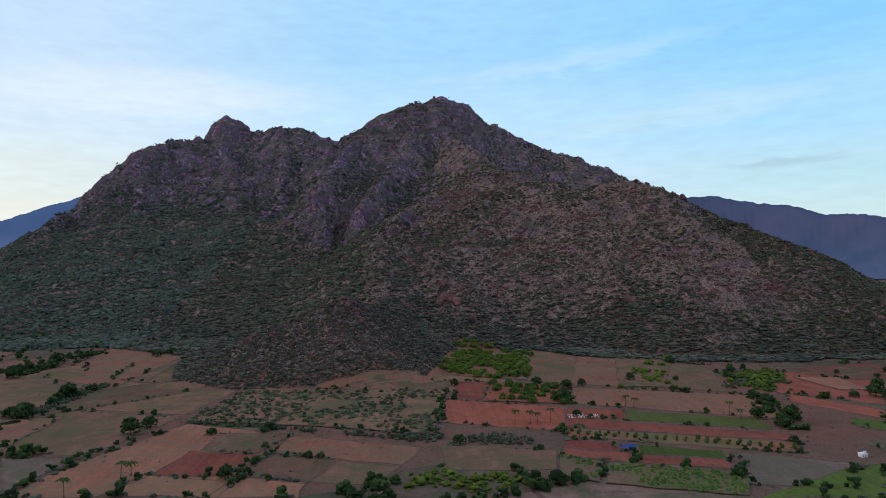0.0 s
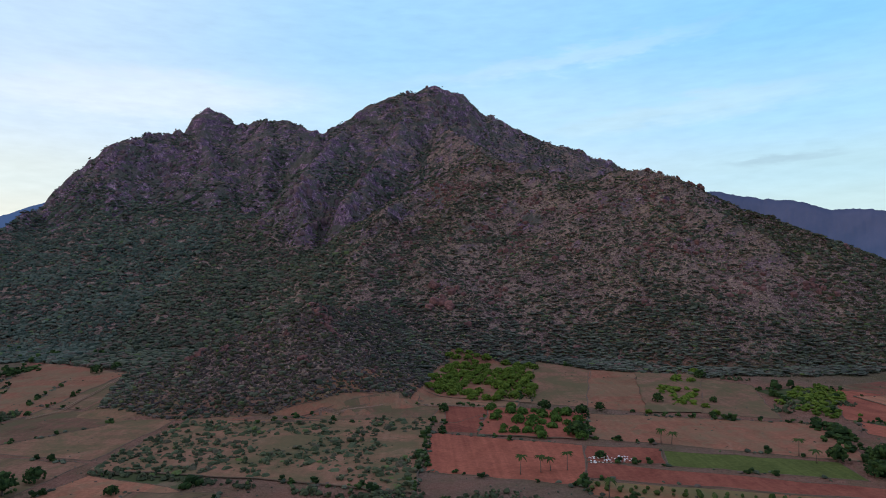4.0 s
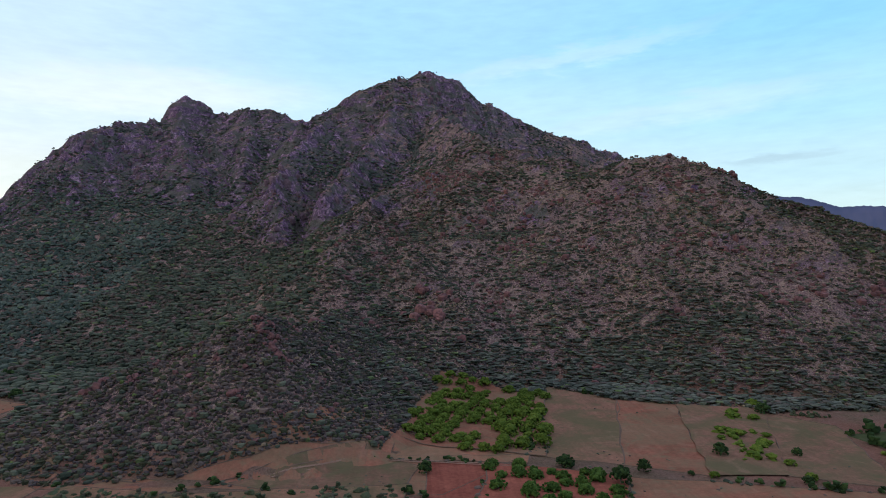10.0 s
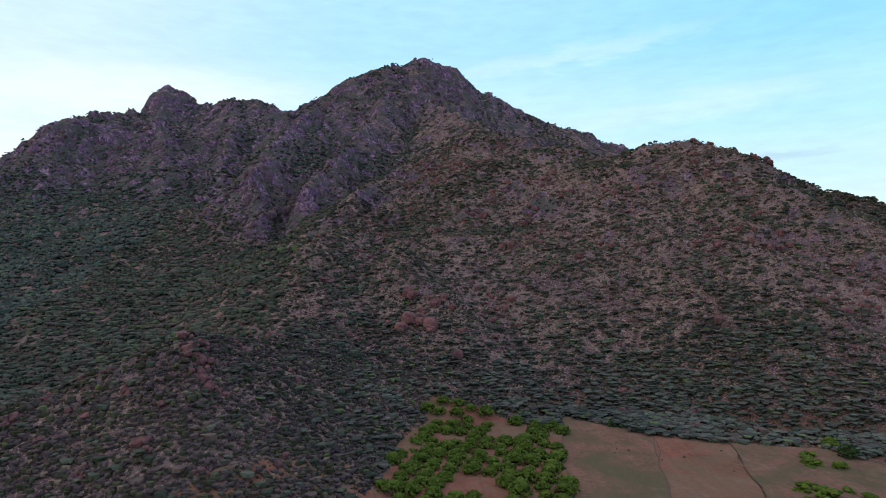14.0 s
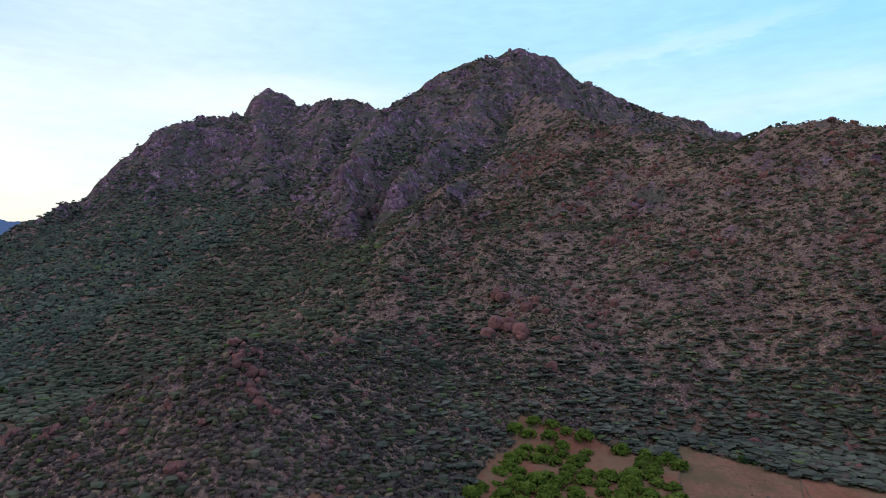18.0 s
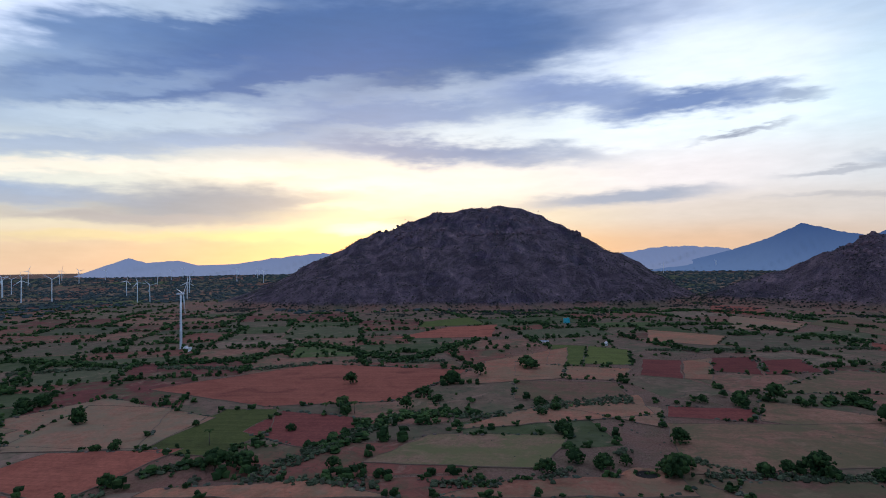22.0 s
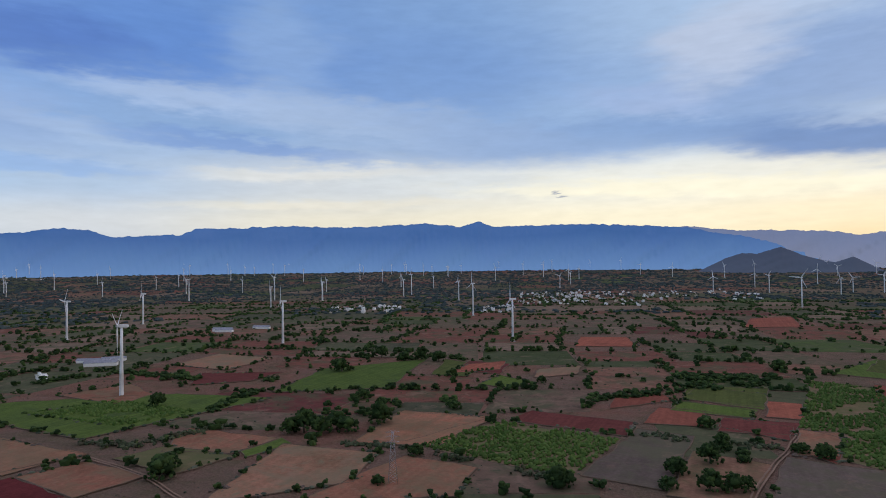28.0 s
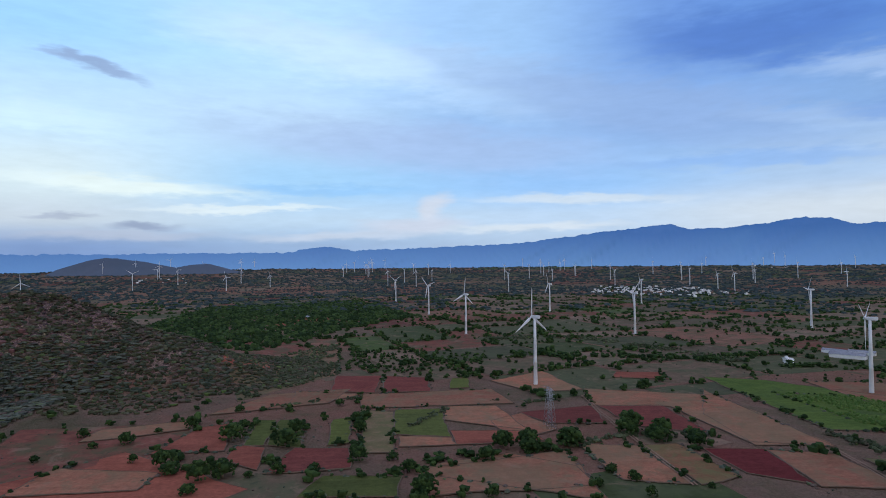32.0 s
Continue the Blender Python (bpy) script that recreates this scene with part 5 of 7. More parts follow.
field("fallow", (238, 50), (211, 38), (185, -30), (249, -26))
field("green", (291, -162), (259, -164), (260, -231), (317, -251))
field("lush", (234, -136), (204, -128), (197, -161), (232, -182))
field("maroon", (280, -191), (234, -187), (244, -245), (289, -248))
field("red", (214, -401), (142, -420), (169, -511), (229, -499))
field("red", (25, -695), (-54, -734), (-59, -923), (12, -866))
field("green", (-68, -319), (-146, -253), (-165, -353), (-91, -395))
field("crimson", (361, 195), (323, 193), (306, 171), (357, 164))
field("soil", (432, 160), (364, 165), (359, 124), (506, 124))
field("lush", (555, 100), (389, 106), (360, -27), (442, -12), (535, 57))
field("soil", (324, 107), (286, 94), (282, 60), (349, 63))
field("lush", (274, 96), (268, 66), (281, 59), (284, 89))
field("straw", (246, 153), (201, 106), (214, 63), (272, 68))
field("olive", (338, 125), (288, 131), (280, 96), (331, 97))
field("soil", (210, 136), (150, 104), (156, 65), (198, 61))
field("soil", (237, 51), (189, 39), (183, -34), (247, -29))
field("lush", (374, -44), (297, -94), (336, -245), (403, -154))
field("red", (279, -176), (242, -210), (254, -261), (283, -228))
field("straw", (200, -181), (169, -211), (174, -259), (208, -226))
field("soil", (528, 29), (452, 33), (459, -4), (515, -27))
field("maroon", (462, -43), (426, -75), (428, -124), (498, -91))
field("straw", (568, -118), (490, -113), (500, -194), (581, -198))
field("maroon", (462, 220), (408, 212), (386, 178), (459, 176))
field("maroon", (449, 277), (420, 262), (416, 228), (462, 225))
field("soil", (377, 258), (320, 253), (311, 224), (369, 227))
field("rowsoil", (370, 225), (310, 221), (319, 199), (371, 205))
field("soil", (519, 212), (464, 223), (455, 172), (370, 165), (357, 125), (484, 124))
field("soil", (355, 164), (303, 171), (298, 138), (346, 133))
field("soil", (560, 280), (511, 254), (516, 214), (598, 228))
field("soil", (429, 298), (387, 291), (406, 262), (447, 275))
field("olive", (268, 192), (265, 158), (284, 161))
field("red", (562, 176), (549, 131), (581, 127), (588, 163))
field("green", (405, 357), (396, 325), (465, 328), (465, 358))
field("olive", (370, 375), (370, 358), (459, 359), (469, 381))
field("soil", (436, 328), (404, 278), (470, 289), (470, 322))
field("red", (381, 324), (384, 274), (403, 278), (409, 325))
field("maroon", (530, 408), (522, 374), (593, 372), (597, 411))
field("maroon", (522, 368), (523, 332), (580, 332), (592, 370))
field("green", (531, 316), (534, 300), (573, 298), (574, 311))
field("soil", (486, 433), (497, 406), (517, 383), (534, 436))
field("soil", (380, 355), (381, 323), (394, 325), (400, 355))
field("soil", (336, 347), (296, 267), (340, 269), (363, 298), (348, 338))
field("red", (380, 486), (382, 448), (443, 457), (431, 477))
field("red", (367, 443), (348, 423), (385, 427), (391, 443))
field("green", (391, 440), (390, 429), (445, 433), (446, 445))
field("green", (390, 427), (383, 407), (443, 415), (445, 431))
field("green", (386, 394), (390, 382), (445, 386), (442, 397))
field("maroon", (343, 419), (347, 378), (380, 382), (383, 411))
field("soil", (473, 381), (475, 275), (525, 284), (516, 384))
field("green", (311, 398), (308, 355), (333, 353), (337, 390))
field("soil", (307, 351), (314, 266), (364, 268), (344, 340))
field("soil", (323, 526), (326, 470), (348, 469), (361, 523))
field("soil", (464, 481), (490, 406), (538, 394), (524, 453))
field("red", (583, 508), (646, 478), (699, 484), (644, 520))
field("soil", (404, 534), (428, 483), (452, 486), (431, 534))
field("red", (1057, 573), (1066, 466), (1203, 471), (1174, 559))

# ---- single trees: place and crown radius ----
tree(-257, 420, 9.0)
tree(-263, 484, 8.1)
tree(-259, 509, 5.4)
tree(-169, 377, 7.0)
tree(-165, 393, 5.6)
tree(-121, 374, 4.0)
tree(-89, 295, 4.5)
tree(-109, 299, 1.6)
tree(-261, 679, 5.4)
tree(23, 347, 4.7)
tree(103, 445, 7.3)
tree(117, 488, 5.8)
tree(98, 513, 5.6)
tree(133, 503, 4.1)
tree(243, 594, 5.5)
tree(320, 446, 4.6)
tree(357, 471, 5.7)
tree(63, 282, 4.6)
tree(149, 285, 4.4)
tree(221, 370, 6.8)
tree(217, 391, 6.1)
tree(234, 383, 7.1)
tree(199, 482, 3.1)
tree(30, 510, 4.2)
tree(27, 463, 2.9)
tree(104, 406, 3.7)
tree(-309, 434, 5.7)
tree(-328, 374, 6.4)
tree(-269, 389, 5.6)
tree(-257, 417, 7.0)
tree(-261, 460, 5.3)
tree(-264, 471, 4.9)
tree(-262, 489, 5.0)
tree(-406, 497, 6.9)
tree(-410, 474, 4.8)
tree(-407, 456, 2.7)
tree(-490, 431, 3.9)
tree(-274, 376, 6.1)
tree(-397, 362, 5.0)
tree(-371, 363, 4.1)
tree(-384, 373, 4.2)
tree(-336, 655, 4.8)
tree(-418, 643, 4.4)
tree(-414, 602, 4.7)
tree(-353, 630, 8.7)
tree(-351, 618, 6.4)
tree(-360, 596, 5.1)
tree(-354, 564, 9.0)
tree(-405, 569, 6.6)
tree(-406, 555, 5.7)
tree(-399, 536, 3.8)
tree(-418, 524, 9.0)
tree(-344, 433, 3.3)
tree(-272, 400, 3.8)
tree(-271, 663, 5.9)
tree(-545, 359, 9.0)
tree(-327, 69, 6.3)
tree(-373, 5, 7.0)
tree(-364, -2, 6.8)
tree(-275, 118, 3.1)
tree(-276, 129, 3.7)
tree(-466, 209, 7.1)
tree(-322, 212, 4.1)
tree(-328, 148, 2.8)
tree(-425, 277, 5.5)
tree(-407, 290, 4.9)
tree(-380, 272, 5.8)
tree(-324, 375, 5.5)
tree(-312, 436, 5.5)
tree(-266, 389, 5.7)
tree(-386, 372, 3.8)
tree(-399, 362, 4.3)
tree(-401, 496, 7.2)
tree(-222, 163, 4.6)
tree(-250, 201, 8.3)
tree(-253, 214, 8.3)
tree(-509, 314, 7.0)
tree(-470, 293, 9.0)
tree(-555, 354, 9.0)
tree(-481, 430, 4.1)
tree(-258, 258, 4.7)
tree(-251, 274, 3.5)
tree(-246, 284, 4.0)
tree(-258, 362, 4.8)
tree(-274, 377, 4.2)
tree(-269, 426, 6.7)
tree(-98, -33, 2.9)
tree(-66, 69, 1.9)
tree(-102, 13, 3.9)
tree(-93, 40, 3.9)
tree(-118, 17, 4.0)
tree(-146, 28, 3.7)
tree(-141, 72, 5.1)
tree(-129, 97, 3.3)
tree(-122, 110, 3.1)
tree(-185, 151, 2.8)
tree(-203, 155, 2.9)
tree(-327, 69, 5.4)
tree(-377, 3, 6.9)
tree(-361, -0, 6.9)
tree(-275, 120, 2.9)
tree(-281, 127, 3.5)
tree(-158, -170, 4.5)
tree(12, -21, 3.6)
tree(0, -16, 6.1)
tree(37, 7, 4.0)
tree(47, -14, 5.6)
tree(57, -60, 5.6)
tree(-178, -322, 6.2)
tree(219, -49, 4.4)
tree(57, -59, 5.2)
tree(-98, -32, 3.1)
tree(-112, -66, 2.6)
tree(-126, -23, 2.0)
tree(-101, 13, 4.2)
tree(-118, 17, 5.1)
tree(-94, 39, 4.2)
tree(-44, 73, 5.0)
tree(-66, 71, 2.2)
tree(68, 59, 5.3)
tree(66, 38, 7.0)
tree(52, 15, 7.6)
tree(46, -12, 4.9)
tree(51, 55, 6.7)
tree(42, 52, 6.7)
tree(37, 0, 4.7)
tree(36, 48, 4.1)
tree(113, 75, 7.5)
tree(193, 59, 5.3)
tree(296, -48, 5.5)
tree(271, -38, 5.0)
tree(386, -150, 8.2)
tree(374, -156, 4.6)
tree(389, -240, 9.0)
tree(187, -160, 5.1)
tree(355, -229, 9.0)
tree(338, -237, 9.0)
tree(318, -235, 9.0)
tree(-1, -16, 5.6)
tree(9, -23, 5.0)
tree(3, -294, 8.7)
tree(419, 28, 7.1)
tree(112, 73, 7.5)
tree(283, 49, 6.9)
tree(265, 44, 9.0)
tree(253, 32, 8.6)
tree(243, 11, 8.9)
tree(189, 104, 3.9)
tree(222, -51, 4.4)
tree(195, 54, 4.5)
tree(289, 137, 8.3)
tree(295, -51, 5.6)
tree(270, -38, 4.9)
tree(378, -147, 9.0)
tree(257, -100, 4.5)
tree(56, -58, 6.6)
tree(418, 28, 6.7)
tree(368, 195, 5.6)
tree(393, 224, 7.8)
tree(377, 212, 7.7)
tree(375, 262, 8.2)
tree(273, 169, 2.4)
tree(331, 255, 3.0)
tree(320, 248, 3.2)
tree(307, 218, 2.1)
tree(295, 129, 9.0)
tree(276, 44, 9.0)
tree(262, 30, 9.0)
tree(245, 7, 9.0)
tree(216, -46, 5.4)
tree(375, 299, 7.5)
tree(371, 286, 7.7)
tree(348, 464, 5.7)
tree(337, 447, 6.5)
tree(341, 437, 6.6)
tree(340, 425, 2.9)
tree(343, 412, 3.7)
tree(344, 395, 3.8)
tree(360, 375, 5.7)
tree(359, 358, 4.0)
tree(341, 350, 4.9)
tree(308, 343, 7.2)
tree(325, 341, 3.8)
tree(305, 315, 3.6)
tree(332, 254, 3.2)
tree(319, 247, 3.3)
tree(299, 248, 3.1)
tree(314, 266, 3.0)
tree(403, 450, 8.0)
tree(427, 449, 5.5)
tree(389, 417, 7.7)
tree(411, 415, 6.6)
tree(440, 382, 5.4)
tree(413, 378, 5.0)
tree(402, 507, 5.4)
tree(424, 498, 3.0)
tree(431, 481, 4.8)
tree(473, 463, 3.8)
tree(373, 263, 8.4)
tree(365, 286, 7.4)
tree(354, 311, 5.7)
tree(397, 221, 9.0)
tree(377, 191, 6.2)
tree(384, 208, 7.9)
tree(416, 537, 4.3)
tree(395, 522, 3.4)
tree(367, 489, 2.9)
tree(371, 539, 2.9)
tree(484, 397, 4.0)

# ---- hedges and tree belts ----
hedge("shrub", 7, (-222, 161), (-238, 224), (-235, 294), (-248, 359), (-294, 404))
hedge("shrub", 9, (-277, 237), (-322, 256), (-364, 275), (-363, 323), (-374, 356), (-400, 380), (-424, 429))
hedge("shrub", 10, (-238, 224), (-277, 237), (-293, 250))
hedge("tree", 12, (-282, 241), (-326, 255), (-367, 274), (-367, 323))
hedge("shrub", 6, (-148, 38), (-118, 117), (-150, 155), (-236, 168), (-279, 206))
hedge("tree", 8, (-236, 168), (-275, 207))
hedge("tree", 14, (-573, -212), (-541, -57), (-580, 55), (-714, 96), (-585, 234), (-772, 297))
hedge("shrub", 10, (-491, -137), (-542, -39), (-530, 96), (-583, 176), (-586, 280))
hedge("shrub", 5, (468, 473), (497, 415), (506, 383))
hedge("tree", 5, (336, 356), (362, 328), (365, 283), (386, 256))
hedge("tree", 4, (475, 381), (374, 377))
hedge("shrub", 4, (405, 357), (464, 323))
hedge("shrub", 6, (373, 263), (393, 221), (382, 186))
hedge("shrub", 5, (486, 290), (479, 266), (485, 240))
hedge("shrub", 6, (242, 55), (208, 48), (148, 60), (112, 66))
hedge("tree", 12, (139, -111), (109, -133), (72, -177), (-10, -241))
hedge("tree", 16, (74, -209), (27, -244), (-23, -263))
hedge("shrub", 8, (95, -33), (56, -18), (19, -29))
hedge("tree", 8, (372, 26), (388, -33), (417, -95))
hedge("shrub", 8, (383, 110), (345, 105), (334, 48))
hedge("shrub", 6, (-258, 431), (-259, 504), (-271, 532))
hedge("shrub", 6, (-387, 361), (-398, 391), (-409, 427))
hedge("tree", 8, (-420, 515), (-401, 567), (-345, 624))
hedge("shrub", 10, (-668, 471), (-670, 598), (-681, 721), (-586, 763))
hedge("tree", 12, (-988, 337), (-949, 433), (-947, 541), (-944, 666), (-729, 745))
hedge("tree", 12, (-1188, 452), (-1252, 631), (-1106, 794), (-806, 844))
hedge("shrub", 8, (-525, 628), (-548, 708), (-509, 756))
hedge("tree", 10, (-353, 575), (-350, 613), (-351, 665), (-333, 687))
hedge("shrub", 6, (-280, 432), (-267, 448), (-258, 474), (-260, 536))
hedge("tree", 8, (-36, 270), (-22, 278), (-13, 291))
hedge("shrub", 5, (-146, 404), (-90, 388), (-33, 368), (7, 356), (69, 344))
hedge("shrub", 10, (-13, 361), (29, 358), (64, 350))
hedge("tree", 10, (260, 478), (234, 390), (225, 358))
hedge("shrub", 7, (239, 479), (303, 545), (299, 498))
hedge("tree", 6, (-59, -112), (-81, -171), (-118, -241))
hedge("tree", 12, (90, -227), (54, -239), (-2, -227))
hedge("tree", 8, (-69, -140), (-142, -127), (-252, -163), (-285, -92))
hedge("shrub", 8, (-221, -185), (-278, -125), (-282, -88))
hedge("tree", 10, (717, 234), (688, 185), (675, 128), (643, 48), (684, -29))
hedge("shrub", 16, (845, 242), (852, 130), (708, 55), (618, 23))
hedge("tree", 10, (601, 7), (581, -66), (475, -66))
hedge("tree", 8, (361, -224), (338, -273), (284, -251))
orchard((18, 555), (92, 528), (118, 652), (81, 671), (46, 682), (28, 623))
field("red", (47, 453), (105, 438), (123, 497), (63, 522))
plantation((47, 453), (105, 438), (123, 497), (63, 522))
scrub_land((-148, 408), (-62, 389), (10, 365), (23, 495), (-79, 491), (-135, 506))
field("fallow", (198, 619), (162, 494), (196, 491), (245, 596), (240, 606), bunds=False)
hedge("green", 8, (207, 618), (204, 590), (203, 571), (199, 541), (192, 512))
hedge("green", 4, (216, 556), (211, 540), (206, 525))
hedge("green", 3, (226, 602), (222, 590), (218, 575))
hedge("shrub", 4, (258, 590), (268, 586), (278, 580))
tree(230, 581, 3.6, ORCHARD, "orchard trees at the mountain's foot")
tree(246, 611, 4.2, ORCHARD, "orchard trees at the mountain's foot")
tree(206, 506, 3.0, ORCHARD, "orchard trees at the mountain's foot")
tree(203, 486, 3.0, ORCHARD, "orchard trees at the mountain's foot")
tree(162, 493, 2.4, ORCHARD, "orchard trees at the mountain's foot")
tree(153, 497, 2.0)
tree(180, 523, 4.6)
tree(218, 520, 3.2)
bush_patch((258, 514), (268, 464), (323, 535), (315, 565))
bush_patch((271, 524), (288, 471), (321, 532), (310, 568))
cane((85, 280), (141, 262), (154, 288), (94, 309))
cane((66, 290), (82, 281), (92, 309), (74, 323))
bush_patch((-5, 279), (57, 268), (62, 288), (-3, 302))
cane((200, 43), (111, 61), (99, -14), (179, -24))
cane((-7, -17), (-43, 9), (-58, -73), (-19, -91))
cane((6, -75), (-56, -65), (-58, -232), (-17, -246))
cane((491, 79), (395, 78), (382, 27), (465, 23))
scrub_land((504, 473), (607, 410), (822, 432), (665, 526))
orchard_rows((633, 411), (564, 291), (710, 262), (754, 403))
# ---- the wide plain beyond: patchwork, trees, villages ----
PR = np.random.default_rng(31)


def level_land(x, y):
    r = np.hypot(x - 41, y - 351)
    bowl = rim(x, r) * np.clip((r - 2300) / 2300, 0, 1.1) ** 1.6
    foot = 14 * np.clip((y - 520) / 400, 0, 1) * np.clip((x + 700) / 300, 0, 1) * np.clip((900 - x) / 300, 0, 1)
    return height(x, y) - bowl - foot < 1.2


quads_xy = []


def split(u0, v0, u1, v1, depth):
    a = radians(17)
    cu, cv = (u0 + u1) / 2, (v0 + v1) / 2
    x, y = 41 + cu * math.cos(a) - cv * math.sin(a), 351 + cu * math.sin(a) + cv * math.cos(a)
    r = math.hypot(x - 41, y - 351)
    want = 55 + 0.045 * r
    w, h = u1 - u0, v1 - v0
    if max(w, h) > want * PR.uniform(0.9, 2.1) and depth < 16:
        s = PR.uniform(0.35, 0.65)
        if w > h * PR.uniform(0.7, 1.4):
            split(u0, v0, u0 + w * s, v1, depth + 1)
            split(u0 + w * s, v0, u1, v1, depth + 1)
        else:
            split(u0, v0, u1, v0 + h * s, depth + 1)
            split(u0, v0 + h * s, u1, v1, depth + 1)
        return
    if r > 4350:
        return
    gap = 1.2 + 0.0012 * r
    ring = []
    for u, v in ((u0 + gap, v0 + gap), (u1 - gap, v0 + gap), (u1 - gap, v1 - gap), (u0 + gap, v1 - gap)):
        u, v = u + 9 * math.sin(v * 0.013) + PR.uniform(-2, 2), v + 9 * math.sin(u * 0.011) + PR.uniform(-2, 2)
        ring.append((41 + u * math.cos(a) - v * math.sin(a), 351 + u * math.sin(a) + v * math.cos(a)))
    quads_xy.append(ring)


split(-4400, -4400, 4400, 4400, 0)
Q = np.array(quads_xy)
C = Q.mean(1)
ok = level_land(C[:, 0], C[:, 1])
for k in range(4):
    ok &= level_land(Q[:, k, 0], Q[:, k, 1])
near = np.zeros(len(Q), bool)
for kind, corners in FIELDS:
    c = np.array(corners).mean(0)
    near |= np.hypot(C[:, 0] - c[0], C[:, 1] - c[1]) < 30
    near |= inside(C[:, 0], C[:, 1], corners)
Q = Q[ok & ~near]
n = 4
vs, fs = [], []
for q in Q:
    s = np.linspace(0, 1, n)
    U, V = np.meshgrid(s, s)
    x = (q[0, 0] * (1 - U) + q[1, 0] * U) * (1 - V) + (q[3, 0] * (1 - U) + q[2, 0] * U) * V
    y = (q[0, 1] * (1 - U) + q[1, 1] * U) * (1 - V) + (q[3, 1] * (1 - U) + q[2, 1] * U) * V
    vs.append(np.stack([x, y], -1).reshape(-1, 2))
P = np.concatenate(vs)
P = np.column_stack([P, height(P[:, 0], P[:, 1]) + 0.07])
ii = np.arange(n * n).reshape(n, n)
cell = np.stack([ii[:-1, :-1], ii[:-1, 1:], ii[1:, 1:], ii[1:, :-1]], -1).reshape(-1, 4)
patches = new("far_fields", mesh_of("far_fields", P, (cell[None] + (np.arange(len(Q)) * n * n)[:, None, None]).reshape(-1, 4), PATCH))
tagged(patches, "patchwork of small brown, red and green fields to the horizon", "fields", kind="stuff")

# trees and bushes along the field edges and scattered over the plain
ex, ey = [], []
for q in Q:
    c = q.mean(0)
    r = math.hypot(c[0] - 41, c[1] - 351)
    for k in range(4):
        a, b = q[k], q[(k + 1) % 4]
        if PR.random() < (0.46 if r < 2000 else 0.25):
            # a whole tree line along this edge
            m = int(math.hypot(*(b - a)) / PR.uniform(5.0, 9.0)) + 1
            s = PR.random(m)
            p = a + (b - a) * s[:, None] + PR.normal(0, 1.3 + 0.001 * r, (m, 2))
            ex.append(p[:, 0])
            ey.append(p[:, 1])
        elif PR.random() < (0.85 if r < 1700 else 0.6):
            m = PR.integers(2, 6 if r > 900 else 5)
            s = PR.random(m) if PR.random() < 0.6 else PR.uniform(0.2, 0.7) + 0.06 * PR.normal(size=m)
            p = a + (b - a) * s[:, None] + PR.normal(0, 1.5 + 0.001 * r, (m, 2))
            ex.append(p[:, 0])
            ey.append(p[:, 1])
ang = np.radians(PR.uniform(40, 300, 10000))
d = np.sqrt(PR.uniform(300 ** 2, 3000 ** 2, 10000))
ex.append(41 - np.sin(ang) * d)
ey.append(351 + np.cos(ang) * d)
x, y = np.concatenate(ex), np.concatenate(ey)
ok = level_land(x, y)
for kind, corners in FIELDS:
    ok &= ~inside(x, y, corners)
x, y = x[ok], y[ok]
r = np.hypot(x - 41, y - 351)
p = np.stack([x, y, height(x, y)], -1)
close = r < 1100
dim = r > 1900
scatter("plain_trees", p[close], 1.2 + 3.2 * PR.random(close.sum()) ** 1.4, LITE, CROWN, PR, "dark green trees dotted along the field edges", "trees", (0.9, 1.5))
scatter("distant_trees", p[dim], PR.uniform(2.5, 5.6, dim.sum()), WISPS, HAZY, PR, "trees on the distant plain, haze tint in their colour", "trees", (0.7, 1.1))
close |= dim
scatter("far_trees", p[~close], PR.uniform(2.0, 5.0, (~close).sum()), WISPS, CROWN, PR, "countless dark trees on the far plain", "trees", (0.8, 1.3))
# woods: broad dark patches far out, in the haze-tinted leaf colour
ang = np.radians(PR.uniform(60, 302, 34000))
d = np.sqrt(PR.uniform(1300 ** 2, 4350 ** 2, 34000))
x, y = 41 - np.sin(ang) * d, 351 + np.cos(ang) * d
ok = level_land(x, y) & (fbm(x, y, 420, 3, 141) + 0.62 * np.clip((d - 2000) / 1500, 0, 1) > 0.06)
x, y = x[ok], y[ok]
scatter("far_woods", np.stack([x, y, height(x, y)], -1), PR.uniform(5.0, 12.0, len(x)), TUFTS, HAZY, PR, "dark haze-tinted woods and palm groves on the far plain", "woods", (0.4, 0.6))
# dark coconut grove beside the eastern hill
x, y = spread(PR, 700, 1750, 330, 1000, 11000)
ok = inside(x, y, [(760, 520), (1030, 420), (1200, 330), (1700, 470), (1500, 800), (900, 760)])
x, y = x[ok], y[ok]
scatter("palm_grove", np.stack([x, y, height(x, y)], -1), PR.uniform(3.0, 4.8, len(x)), TUFTS, CROWN, PR, "dense dark green palm grove", "grove", (0.9, 1.4))
# shrubs and small trees grown up along the field edges
sx, sy = [], []
for kind, corners in FIELDS:
    for (x0, y0), (x1, y1) in zip(corners, corners[1:] + corners[:1]):
        d = math.hypot(x1 - x0, y1 - y0)
        if PR.random() < 0.62:
            m = int(d / PR.uniform(2.0, 5.0)) + 1
            s = PR.random(m)
            g = fbm(x0 + (x1 - x0) * s, y0 + (y1 - y0) * s, 30, 2, 161) > PR.uniform(-0.4, 0.25)
            s = s[g]
            sx.append(x0 + (x1 - x0) * s + PR.normal(0, 1.1, len(s)))
            sy.append(y0 + (y1 - y0) * s + PR.normal(0, 1.1, len(s)))
x, y = np.concatenate(sx), np.concatenate(sy)
ok = level_land(x, y) & ~((x > 125) & (x < 300) & (y > 488) & (y < 645))
x, y = x[ok], y[ok]
p = np.stack([x, y, height(x, y)], -1)
tall = PR.random(len(x)) < 0.3
